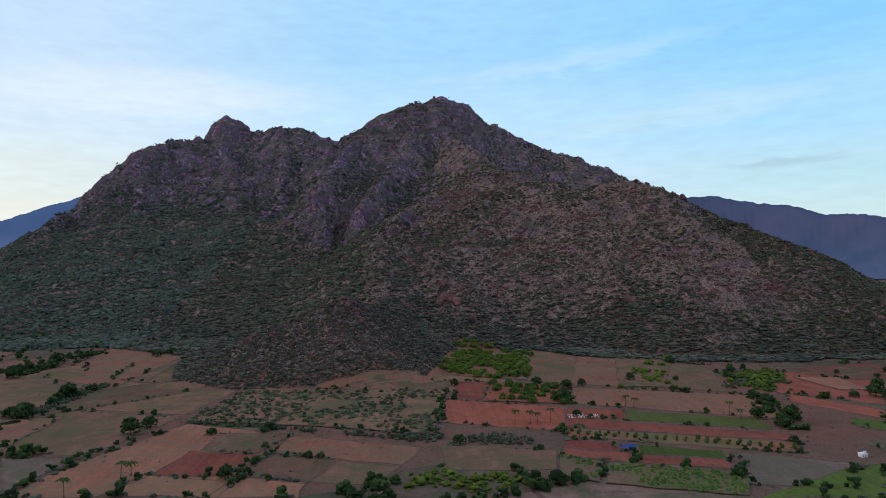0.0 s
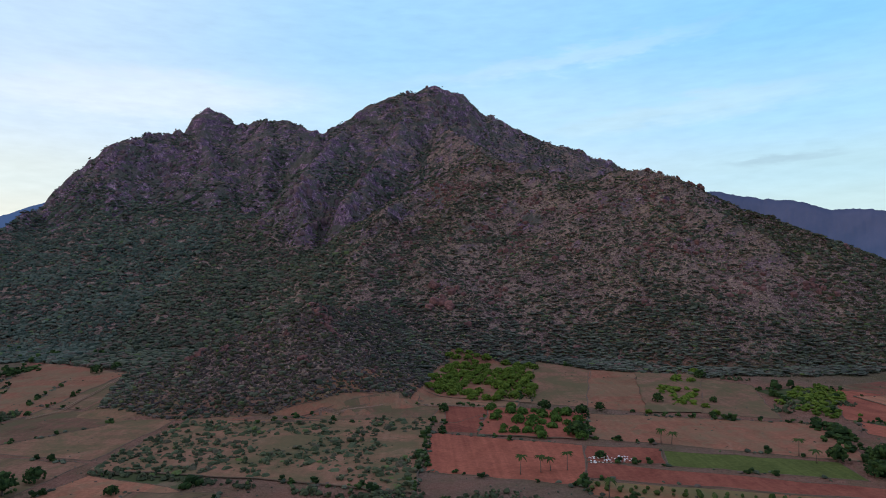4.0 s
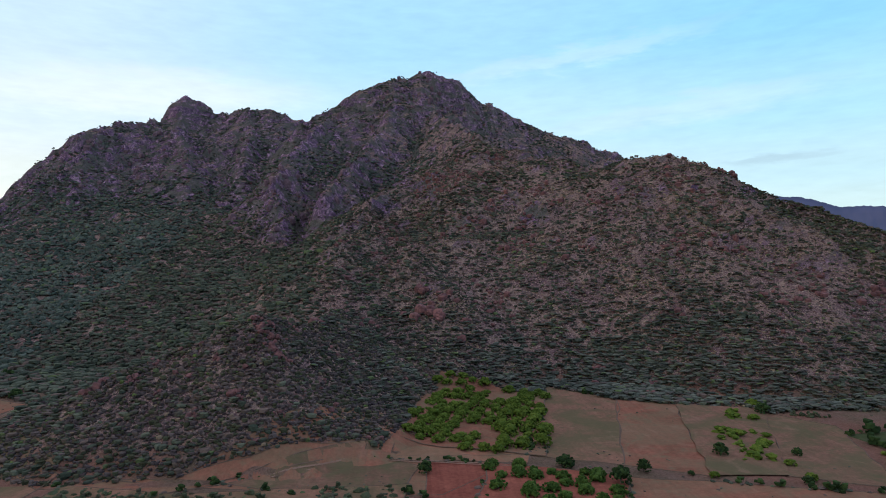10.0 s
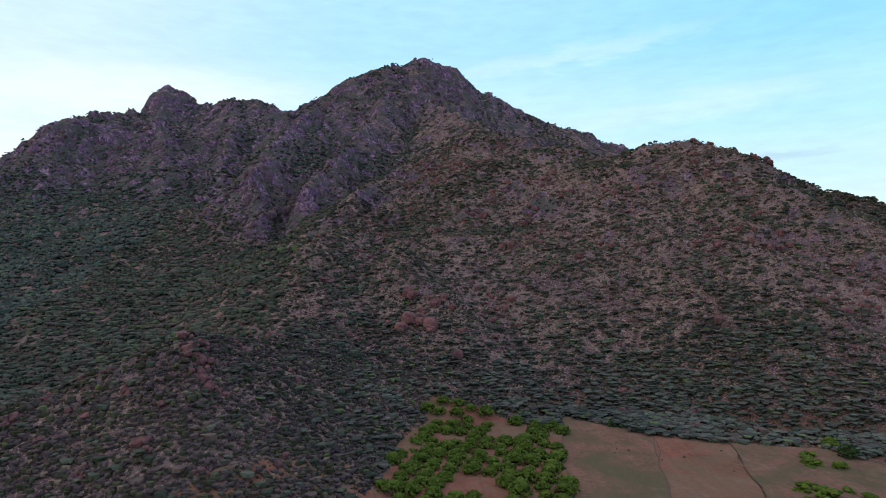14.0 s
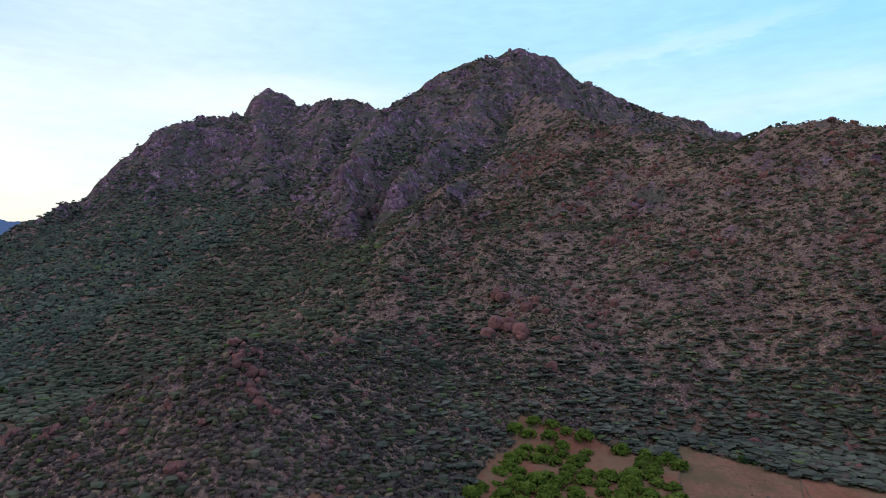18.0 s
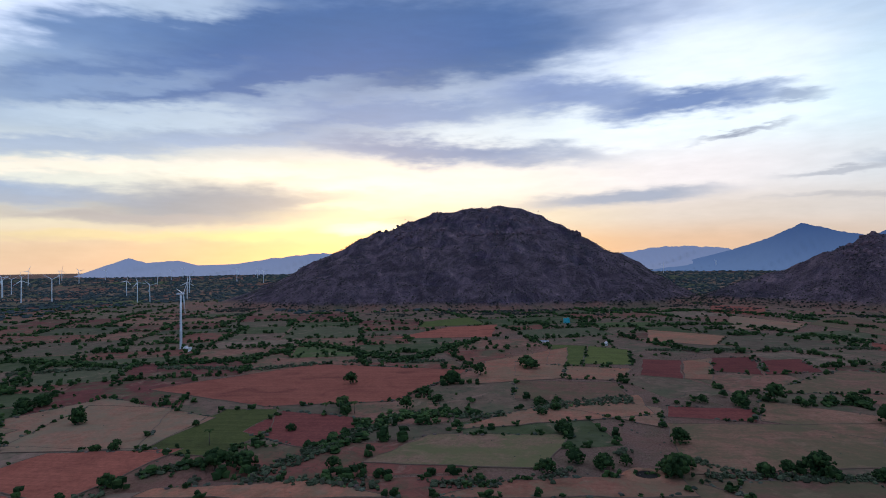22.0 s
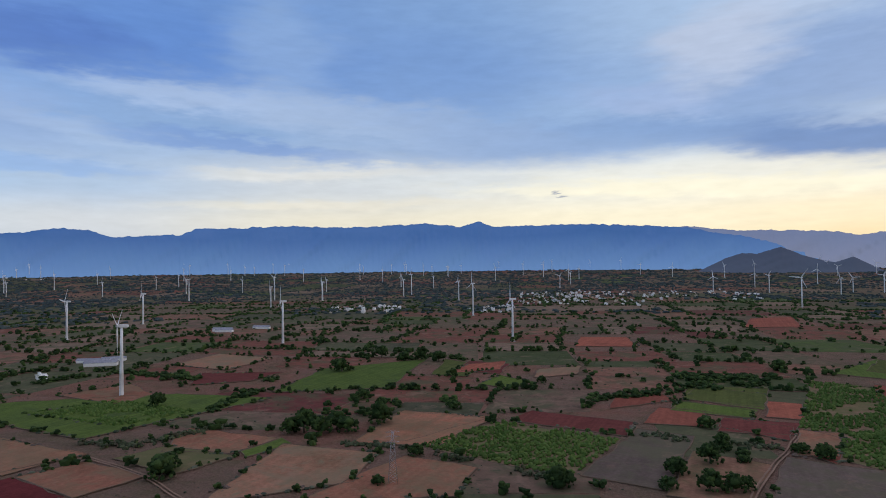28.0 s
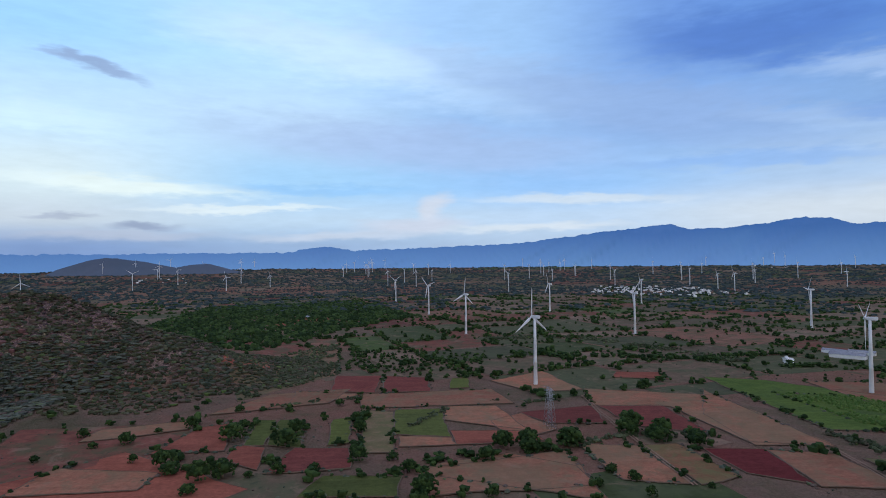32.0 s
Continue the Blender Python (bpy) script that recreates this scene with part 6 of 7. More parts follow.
scatter("edge_shrubs", p[~tall], PR.uniform(0.6, 1.7, (~tall).sum()), BUSHES, BUSH, PR, "grey-green shrubs grown along the field edges", "shrubs", (0.7, 1.2))
scatter("edge_trees", p[tall], PR.uniform(1.0, 2.8, tall.sum()), LITE, CROWN, PR, "small dark trees grown along the field edges", "trees", (0.9, 1.4))
# thin grass and shrubs on the near plain
ang = np.radians(PR.uniform(0, 360, 9000))
d = np.sqrt(PR.uniform(60 ** 2, 760 ** 2, 9000))
x, y = 41 - np.sin(ang) * d, 300 + np.cos(ang) * d
ok = level_land(x, y) & (fbm(x, y, 70, 3, 151) > 0.0)
for kind, corners in FIELDS:
    if kind in ("red", "maroon", "crimson", "green", "lush", "grey"):
        ok &= ~inside(x, y, corners)
x, y = x[ok], y[ok]
scatter("grass_tufts", np.stack([x, y, height(x, y)], -1), PR.uniform(0.35, 0.9, len(x)), SMALL, BUSH, PR, "dry tufts and seedlings on the fallow land", "grass", (0.5, 1.0))


# ---- houses ----
def house_model(w, d, h, roof, wall, label):
    top = new("house")
    tagged(top, label, "house", "houses of the villages")
    bm = bmesh.new()
    box(bm, -w / 2, -d / 2, -0.3, w / 2, d / 2, h)
    part("wall_shell", bm, wall, top)
    bm = bmesh.new()
    if roof == "flat":
        box(bm, -w / 2 - 0.3, -d / 2 - 0.3, h, w / 2 + 0.3, d / 2 + 0.3, h + 0.25)
        box(bm, -w / 2 - 0.3, -d / 2 - 0.3, h + 0.25, w / 2 + 0.3, -d / 2 - 0.1, h + 0.9)
        box(bm, -w / 2 - 0.3, d / 2 + 0.1, h + 0.25, w / 2 + 0.3, d / 2 + 0.3, h + 0.9)
        box(bm, w * 0.1, -d * 0.3, h + 0.25, w * 0.4, d * 0.1, h + 2.4)
        part("roof", bm, wall, top)
    else:
        v = [bm.verts.new(c) for c in ((-w / 2 - 0.5, -d / 2 - 0.5, h), (w / 2 + 0.5, -d / 2 - 0.5, h), (w / 2 + 0.5, d / 2 + 0.5, h), (-w / 2 - 0.5, d / 2 + 0.5, h), (-w / 2 - 0.5, 0, h + d * 0.28), (w / 2 + 0.5, 0, h + d * 0.28))]
        for q in ((0, 1, 5, 4), (2, 3, 4, 5), (0, 4, 3), (1, 2, 5), (3, 2, 1, 0)):
            bm.faces.new([v[k] for k in q])
        part("roof", bm, ROOF, top, "grey sheet roof")
    bm = bmesh.new()
    box(bm, -0.5, -d / 2 - 0.06, -0.1, 0.5, -d / 2 + 0.02, 2.05)
    part("door", bm, BARK, top, "dark wooden door")
    for sx in (-0.32, 0.32):
        bm = bmesh.new()
        box(bm, sx * w - 0.5, -d / 2 - 0.05, 0.9, sx * w + 0.5, -d / 2 + 0.02, 2.0)
        part("window", bm, GLASS, top)
    return top


GLASS = plain_mat("dark_window_glass", (0.03, 0.035, 0.04), (0.05, 0.055, 0.06), 0.5, 0.2, 0, spec=0.6)
CYAN = plain_mat("turquoise_painted_plaster", (0.05, 0.36, 0.4), (0.08, 0.46, 0.5), 0.5, 0.8, 0.2, 0.02, world=True)
TINTED = plain_mat("cream_painted_plaster", (0.5, 0.42, 0.32), (0.66, 0.57, 0.45), 0.5, 0.9, 0.2, 0.02, world=True)
HOUSES = [house_model(9, 7, 3.4, "flat", PLASTER, "whitewashed flat-roofed village house"), house_model(8, 11, 6.6, "flat", PLASTER, "two-storey white flat-roofed house"),
          house_model(10, 6, 3.0, "gable", PLASTER, "small white house with a grey sheet roof"), house_model(7, 8, 3.4, "flat", TINTED, "cream flat-roofed village house")]
SHED = house_model(34, 10, 4.0, "gable", PLASTER, "long low white shed with a sheet roof")
HUT = house_model(7, 5, 3.2, "flat", PLASTER, "small white hut on the plain")
TURQ = house_model(10, 8, 7.0, "flat", CYAN, "turquoise painted two-storey house among trees")
built = set()


def put(model, x, y, turn, s=1.0):
    m = pose(x, y, ground_z(x, y), 0, 0, turn) @ Matrix.Scale(s, 4)
    if model in built:
        ob = copy_thing(model, m)
        ob.matrix_basis = m
        return ob
    built.add(model)
    model.matrix_basis = m
    return model


FAR_HOUSES = []
VILLAGE_TREES = []


def village(n, *corners):
    c = np.array(corners)
    distant = np.hypot(*(c.mean(0) - np.array([41, 351]))) > 2050
    n = int(n * (1.8 if distant else 1.35))
    rng = np.random.default_rng(int(abs(c[0, 0])) + 3)
    for k in range(n):
        VILLAGE_TREES.append(c[0] + rng.random() * (c[1] - c[0]) + rng.random() * (c[-1] - c[0]))
    left, tries = n, 0
    taken = []
    while left and tries < n * 30:
        tries += 1
        x, y = rng.uniform(c[:, 0].min(), c[:, 0].max()), rng.uniform(c[:, 1].min(), c[:, 1].max())
        if not inside(np.array(x), np.array(y), list(corners)) or any(math.hypot(x - a, y - b) < 10 for a, b in taken):
            continue
        taken.append((x, y))
        left -= 1
        if distant:
            FAR_HOUSES.append((x, y))
            continue
        put(HOUSES[rng.integers(0, 4)], x, y, rng.choice([17, 107, 197, 287]) + rng.uniform(-8, 8), rng.uniform(0.55, 0.85))

# ---- villages, sheds and huts ----
village(70, (485, -1210), (237, -1156), (264, -1830), (631, -1943))
village(14, (219, -1383), (113, -1498), (152, -1972), (273, -1919))
village(10, (54, -1423), (-36, -1457), (-32, -1817), (46, -1760))
village(10, (859, -820), (763, -806), (882, -976), (950, -959))
village(9, (767, -829), (693, -852), (780, -1003), (858, -986))
village(8, (514, -848), (455, -903), (542, -1124), (586, -1046))
village(75, (1885, -208), (1593, -447), (2167, -697), (2398, -401))
village(22, (825, -754), (680, -798), (780, -980), (922, -914))
village(75, (513, -1087), (361, -1216), (495, -1875), (702, -1716))
village(16, (558, -831), (442, -899), (513, -1087), (611, -981))
village(9, (-954, -1407), (-1053, -1292), (-1203, -1536), (-1107, -1656))
village(10, (118, -1824), (-36, -1331), (-40, -1736), (98, -2188))
village(8, (2971, 1574), (2937, 1311), (3325, 1439), (3350, 1704))
village(6, (3292, -1536), (3119, -1697), (3504, -1952), (3693, -1769))
village(7, (1685, -451), (1671, -494), (1996, -662), (2004, -606))
village(6, (1718, -518), (1683, -596), (1879, -701), (1925, -633))
put(SHED, -311, -428, -62, 1.0)
put(SHED, -341, -420, -62, 0.6)
put(SHED, 640, -91, 30, 0.9)
put(SHED, 669, -99, 30, 0.7)
put(SHED, 762, -392, 20, 0.8)
put(SHED, 740, -452, 20, 0.8)
put(HUT, -653, -41, 0, 1.2)
put(TURQ, -978, 422, 97, 0.9)
put(HUT, 613, -13, 30, 1.0)
put(HUT, -709, 447, 80, 0.8)
put(SHED, -738, 377, 85, 0.35)
put(SHED, 1202, 527, 20, 0.6)
put(HUT, 621, -17, 20, 1.0)
put(SHED, 636, -89, 40, 0.9)
put(SHED, 655, -118, 40, 0.7)
put(SHED, -662, -48, 10, 0.25)
put(HUT, 624, -19, 30, 0.9)
put(SHED, 773, -400, 20, 0.9)
put(SHED, 745, -462, 20, 0.6)
put(HUT, 227, 311, 10, 0.5)


HUT_SHAPE = (np.array([(-1, -0.8, 0), (1, -0.8, 0), (1, 0.8, 0), (-1, 0.8, 0), (-1, -0.8, 1.1), (1, -0.8, 1.1), (1, 0.8, 1.1), (-1, 0.8, 1.1)]),
             np.array([(0, 1, 5), (0, 5, 4), (1, 2, 6), (1, 6, 5), (2, 3, 7), (2, 7, 6), (3, 0, 4), (3, 4, 7), (4, 5, 6), (4, 6, 7)]))
FAR_HOUSES = np.array(FAR_HOUSES)
VILLAGE_TREES = np.array(VILLAGE_TREES)
scatter("village_trees", np.column_stack([VILLAGE_TREES, height(VILLAGE_TREES[:, 0], VILLAGE_TREES[:, 1])]), PR.uniform(2.4, 4.8, len(VILLAGE_TREES)), LITE, CROWN, PR, "dark green shade trees between the village houses", "trees", (0.8, 1.2))
scatter("distant_houses", np.column_stack([FAR_HOUSES, height(FAR_HOUSES[:, 0], FAR_HOUSES[:, 1])]), np.random.default_rng(5).uniform(2.4, 4.4, len(FAR_HOUSES)), [HUT_SHAPE], PLASTER, np.random.default_rng(6), "small white houses of the far villages", "houses", (0.7, 1.6), 0.05)
# ---- wind turbines ----
def wind_turbine(hub=55.0, blade_len=23.5):
    top = new("wind_turbine")
    tagged(top, "white three-bladed wind turbine on a tapered steel tower", "wind turbine", "wind turbines on the plain")
    bm = bmesh.new()
    tube(bm, [(0, 0, -0.5, 1.75), (0, 0, 0.3, 1.7), (0, 0, hub * 0.33, 1.45), (0, 0, hub * 0.331, 1.5), (0, 0, hub * 0.34, 1.43), (0, 0, hub * 0.66, 1.2), (0, 0, hub * 0.665, 1.24), (0, 0, hub * 0.67, 1.18), (0, 0, hub - 1.3, 0.95)], 16)
    tower = part("tower", bm, WHITE, top)
    bm = bmesh.new()
    box(bm, -0.5, -1.78, 0.4, 0.5, -1.6, 2.5)
    bmesh.ops.bevel(bm, geom=bm.edges[:], offset=0.05, segments=1, affect="EDGES")
    part("door", bm, ROOF, tower, "grey steel tower door")
    bm = bmesh.new()
    tube(bm, [(0, 0, -0.3, 3.6), (0, 0, 0.25, 3.5), (0, 0, 0.3, 2.4)], 16)
    part("base_plinth", bm, CONCRETE, top, "round concrete plinth")
    bm = bmesh.new()
    box(bm, -1.2, -2.2, hub - 1.3, 1.2, 5.0, hub + 1.2)
    bmesh.ops.bevel(bm, geom=bm.edges[:], offset=0.45, segments=2, affect="EDGES")
    part("nacelle", bm, WHITE, top)
    bm = bmesh.new()
    tube(bm, [(0, 0, 0, 1.1), (0, 0, 0.9, 1.15), (0, 0, 1.7, 0.8), (0, 0, 2.1, 0.2)], 14)
    bmesh.ops.transform(bm, matrix=Matrix.Translation((0, -2.2, hub)) @ Matrix.Rotation(radians(90), 4, "X"), verts=bm.verts)
    nose = part("rotor_hub", bm, WHITE, top)
    for k in range(3):
        bm = bmesh.new()
        secs = [(0.6, 0.45, 0.42), (2.0, 0.5, 0.45), (4.5, 1.15, 0.3), (9, 0.95, 0.2), (16, 0.62, 0.12), (blade_len - 1, 0.34, 0.06), (blade_len, 0.12, 0.03)]
        loops = []
        for z, c, th in secs:
            tw = radians(24 * (1 - z / blade_len))
            ring = [(-c, 0), (-c * 0.4, th), (c * 0.5, th), (c * 1.2, 0), (c * 0.5, -th), (-c * 0.4, -th)]
            loops.append([bm.verts.new((u * math.cos(tw) - w * math.sin(tw), u * math.sin(tw) + w * math.cos(tw), z)) for u, w in ring])
        for a, b in zip(loops, loops[1:]):
            for j in range(6):
                bm.faces.new((a[j], a[(j + 1) % 6], b[(j + 1) % 6], b[j]))
        bm.faces.new(loops[0][::-1])
        bm.faces.new(loops[-1])
        ob = part("rotor_blade", bm, WHITE, nose)
        ob.matrix_basis = pose(0, -3.1, hub, 0, 120 * k, 0)
    return top


def spin(t, turn):
    """Each rotor stands at its own angle."""
    hub = next(o for o in t.children if o.name.startswith("rotor_hub"))
    h = [o for o in hub.children if o.name.startswith("rotor_blade")]
    z = h[0].matrix_basis.translation.z
    for k, o in enumerate(h):
        o.matrix_basis = pose(0, -3.1, z, 0, 120 * k + turn, 0)


def stand(model, x, y, turn, rotor, s=1.0):
    """A turbine at x, y; its rotor faces the way turn gives (degrees, 0: down the y axis)."""
    t = copy_thing(model, pose(x, y, ground_z(x, y) - 0.1, 0, 0, turn) @ Matrix.Scale(s, 4))
    t.scale = (s, s, s)
    spin(t, rotor)
    return t


turbine = wind_turbine()
turbine.matrix_basis = pose(540, 246, ground_z(540, 246) - 0.1, 0, 0, 131)
spin(turbine, -2)
tall = wind_turbine(67.0, 26.0)
tall.matrix_basis = pose(-672, -60, ground_z(-672, -60) - 0.1, 0, 0, 192)
spin(tall, -74)
# nearer ones, turned and stopped as they stand
stand(turbine, 480, 9, 132, 60)
stand(turbine, 870, 39, 128, -50)
stand(turbine, 903, 266, 132, -8)
stand(turbine, 902, -232, 130, 80)
stand(turbine, 579, -308, 137, 10)
stand(turbine, 300, -424, 128, 0)
stand(turbine, 1240, 304, 138, 45)
stand(turbine, 1258, 64, 141, 20)
stand(turbine, 1010, -448, 133, 0)
stand(tall, 506, -796, 139, 4, 0.95)
stand(tall, -98, -1203, 158, 35, 0.96)
stand(tall, -550, -1060, 160, 70, 0.95)
stand(tall, -794, -811, 164, 10)
stand(turbine, 1066, -860, 129, 30, 0.95)
stand(turbine, 1141, -1178, 129, 80)
stand(turbine, 742, -1271, 135, 15)
stand(turbine, 1017, -1452, 140, 90)
stand(turbine, 1155, -1195, 128, 50)
stand(turbine, 1435, -190, 138, 33)
stand(turbine, 1631, 372, 139, 55)
stand(tall, 1547, -1055, 130, 25)
stand(tall, -1098, -1200, 168, 12, 0.92)
stand(tall, -496, -1515, 166, 100)
TR = np.random.default_rng(23)
# the many far off, spread thinly over the plain from south-west round to the east
count = 0
while count < 185:
    a, d = radians(TR.uniform(112, 302)), TR.uniform(1900, 4350) ** 1.0
    if TR.random() > (d / 4300) ** 1.2:
        continue
    x, y = 41 - math.sin(a) * d, 351 + math.cos(a) * d
    stand(turbine if TR.random() < 0.6 else tall, x, y, TR.uniform(120, 165), TR.uniform(0, 120), TR.uniform(0.85, 1.05))
    count += 1
stand(turbine, -3500, 1125, 20, 30, 0.9)
stand(turbine, -3900, 1520, 20, 70, 0.9)
tagged(tall, "tall white wind turbine beside a small white hut", "wind turbine")
# ---- scrub and rock on the slopes ----
def flat_top(rings, sides):
    """An umbrella thorn: a flat crown held up on a short stem."""
    v, f = blob_shape(R, rings, sides, 0.33, 0.3)
    v = v * np.array([1.15, 1.15, 1]) + np.array([0, 0, 0.3])
    s = np.array([(0.09, 0, 0), (-0.05, 0.08, 0), (-0.05, -0.08, 0), (0.07, 0, 0.6), (-0.04, 0.06, 0.6), (-0.04, -0.06, 0.6)])
    g = np.array([(0, 1, 4), (0, 4, 3), (1, 2, 5), (1, 5, 4), (2, 0, 3), (2, 3, 5)])
    return np.concatenate([v, s]), np.concatenate([f, g + len(v)])


FLAT = [flat_top(2, 6) for _ in range(8)]
FLAT_FAR = [flat_top(2, 4) for _ in range(4)]


def umbrella(sides):
    """A wide umbrella thorn: several thin flat leaf plates over one stem."""
    vs, fs, base = [], [], 0
    for k in range(3):
        v, f = blob_shape(R, 2, sides, 0.17, 0.34)
        a, q, r = 2.1 * k + R.uniform(-0.5, 0.5), R.uniform(0.25, 0.5), R.uniform(0.55, 0.8)
        vs.append(v * np.array([r, r, r]) + np.array([q * math.cos(a), q * math.sin(a), R.uniform(0.32, 0.5)]))
        fs.append(f + base)
        base += len(v)
    vs.append(np.array([(0.09, 0, 0), (-0.05, 0.08, 0), (-0.05, -0.08, 0), (0.05, 0.02, 0.5), (-0.06, 0.08, 0.5), (-0.04, -0.06, 0.5)]))
    fs.append(np.array([(0, 1, 4), (0, 4, 3), (1, 2, 5), (1, 5, 4), (2, 0, 3), (2, 3, 5)]) + base)
    return np.concatenate(vs), np.concatenate(fs)


UMBRELLAS = [umbrella(6) for _ in range(8)]


def slope_places(n, seed, x0, x1, y0, y1, keep):
    rng = np.random.default_rng(seed)
    x, y = spread(rng, x0, x1, y0, y1, n)
    h = height(x, y)
    e = 6.0
    sl = np.hypot(height(x + e, y) - h, height(x, y + e) - h) / e
    ok = keep(x, y, h, sl, rng)
    return x[ok], y[ok], h[ok], rng


FOREST = [(-1157, 1016), (-812, 951), (-697, 909), (-632, 868), (-518, 744), (-444, 711), (-354, 722), (-287, 690), (-245, 665), (-226, 590), (-204, 530), (-150, 508), (-100, 508), (-62, 522), (-22, 548), (6, 585), (24, 640),
          (30, 720), (60, 900), (-300, 1300), (-1000, 1250)]


def wild(x, y, h):
    """True on hill and apron, false on the tilled plain."""
    base = 14 * np.clip((y - 520) / 400, 0, 1) * np.clip((x + 700) / 300, 0, 1) * np.clip((900 - x) / 300, 0, 1)
    foot = (x > -60) & (x < 560) & (y > 480)
    edge = np.where(foot, 1.2 + 1.2 * fbm(x, y, 60, 3, 61), 3.0 + 2.5 * fbm(x, y, 60, 3, 61))
    ok = ((h - base) > edge) | (foot & (x < 520) & (y > 596 + 14 * fbm(x, y, 40, 2, 63)))
    low = np.where(ok & (h < 40) & (x > -300) & (x < 700))[0]
    if len(low):
        free = np.ones(len(low), bool)
        for kind, corners in FIELDS:
            if np.mean([c[1] for c in corners]) > 430:
                free &= ~inside(x[low], y[low], corners)
        ok[low] = free
    return ok | inside(x, y, FOREST)


def mountain_keep(x, y, h, sl, rng):
    patch = fbm(x, y, 90, 4, 71)
    e = 22.0
    gully = (height(x + e, y) + height(x - e, y)) / 2 - h
    patch = patch + np.clip(gully / 4.0, -0.4, 0.9)
    dense = np.clip(0.86 - 0.16 * np.clip((h - 200) / 150, 0, 1) + (0.75 + 0.35 * np.clip((h - 200) / 150, 0, 1)) * patch + 0.45 * np.clip(1 - h / 150, 0, 1) * np.clip((60 - x) / 200, 0, 1) - np.clip((sl - 1.15) / 0.9, 0, 0.38), 0.14, 1)
    apron = (sl < np.where(h < 170, 0.9, 0.7)) & (h < 300) & (x < np.where(y < 1000, -70 - 0.25 * (y - 900).clip(0, 100), 70)) & ((y > 690) | (x < -190))
    dense = np.where(apron, 1.0, dense)
    knoll = np.exp(-(((x + 75) / 110) ** 4 + ((y - 605) / 100) ** 4))
    open_front = np.clip((x + 60) / 40, 0, 1) * np.clip((y - 690) / 60, 0, 1) * np.clip((1040 - y) / 80, 0, 1)
    dense = dense * (1 - 0.8 * knoll) * (1 - 0.3 * open_front)
    front = (y < 1780 + 0.25 * np.abs(x)) | (x < -300)
    return wild(x, y, h) & front & (rng.random(len(x)) < dense)


x, y, h, rng = slope_places(64000, 101, -330, 760, 480, 1330, mountain_keep)
size = rng.uniform(1.0, 2.9, len(x)) * (1 + 0.35 * fbm(x, y, 70, 2, 81)) * np.where((x < -70) & (h < 170) & (y > 640), 1.4, 1)
scatter("slope_scrub", np.stack([x, y, h], -1), size, MID + FLAT, BUSH, rng, "grey-green thorn scrub scattered over the rocky slopes", "scrub", (0.7, 1.2))


def upper_keep(x, y, h, sl, rng):
    return mountain_keep(x, y, h, sl, rng) & ~((x > -330) & (x < 760) & (y < 1330))


x, y, h, rng = slope_places(170000, 102, -1050, 900, 480, 2050, upper_keep)
size = rng.uniform(1.4, 3.3, len(x)) * (1 + 0.35 * fbm(x, y, 70, 2, 81)) * np.where((h < 300) & (x < 70) & (y < 1600), 1.45, 1.0)
scatter("upper_scrub", np.stack([x, y, h], -1), size, TUFTS + FLAT_FAR, FOREST_LEAF, rng, "dark thorn forest on the upper slopes and apron", "scrub", (0.6, 1.1))


def near_keep(x, y, h, sl, rng):
    return wild(x, y, h) & (rng.random(len(x)) < np.clip(0.55 + fbm(x, y, 35, 3, 91), 0.1, 1) * (1 - 0.6 * np.exp(-(((x + 75) / 110) ** 4 + ((y - 605) / 100) ** 4))))


x, y, h, rng = slope_places(16000, 103, -230, 560, 480, 900, near_keep)
size = rng.uniform(0.6, 1.5, len(x))
scatter("low_scrub", np.stack([x, y, h], -1), size, SMALL, OLIVE, rng, "low dry scrub and grass tussocks between the rocks", "scrub", (0.6, 1.1))


BAND = [(-60, 1020), (-19, 1069), (64, 1062), (130, 1092), (170, 1050), (109, 1000), (68, 967), (23, 968), (-21, 955)]


# flat-topped thorn trees: a closed belt along the foot, thinner up the slope
def foot_keep(x, y, h, sl, rng):
    low = np.clip(1.25 - (h - 8) / 30, 0, 1) * np.clip((x - 20) / 60, 0, 1)
    dense = np.maximum(low * np.clip(0.85 + 0.9 * fbm(x, y, 45, 3, 203), 0.15, 1), np.clip(0.2 + 0.55 * fbm(x, y, 80, 3, 205), 0.05, 0.5) * np.clip((170 - h) / 60, 0, 1) * np.clip((430 - x) / 60, 0, 1))
    dense = np.where(inside(x, y, BAND), 0.9, dense)
    return wild(x, y, h) & (x > -70) & (rng.random(len(x)) < dense)


x, y, h, rng = slope_places(13000, 127, -70, 620, 580, 1250, foot_keep)
x2, y2, h2, _ = slope_places(9000, 131, 0, 620, 580, 800, foot_keep)
x, y, h = np.concatenate([x, x2]), np.concatenate([y, y2]), np.concatenate([h, h2])
scatter("umbrella_thorns", np.stack([x, y, h], -1), rng.uniform(2.4, 4.6, len(x)) * np.where(h > 60, 0.85, 1), UMBRELLAS, THORN, rng, "flat-topped umbrella thorn trees along the foot of the slope", "thorn trees", (0.75, 1.2), 0.05)


def hill_keep(x, y, h, sl, rng):
    return (h > 0.3) & (rng.random(len(x)) < np.clip(0.8 + 0.9 * fbm(x, y, 80, 3, 95) + np.clip(1 - h / 25, 0, 1), 0.08, 1))


# scrub leaves coloured darker to carry the backlit shade of the western hills
HILLBUSH = leaf_mat("backlit_scrub_leaves", (0.016, 0.021, 0.017), (0.04, 0.044, 0.034), (0.075, 0.072, 0.056))
x, y, h, rng = slope_places(60000, 105, -2100, -1050, -350, 1650, hill_keep)
scatter("hill_scrub", np.stack([x, y, h], -1), rng.uniform(0.9, 2.3, len(x)) * np.where(h < 14, 1.6, 1), WISPS, HILLBUSH, rng, "scrub on the western hills, coloured dark for their backlit side", "scrub", (0.6, 1.0))

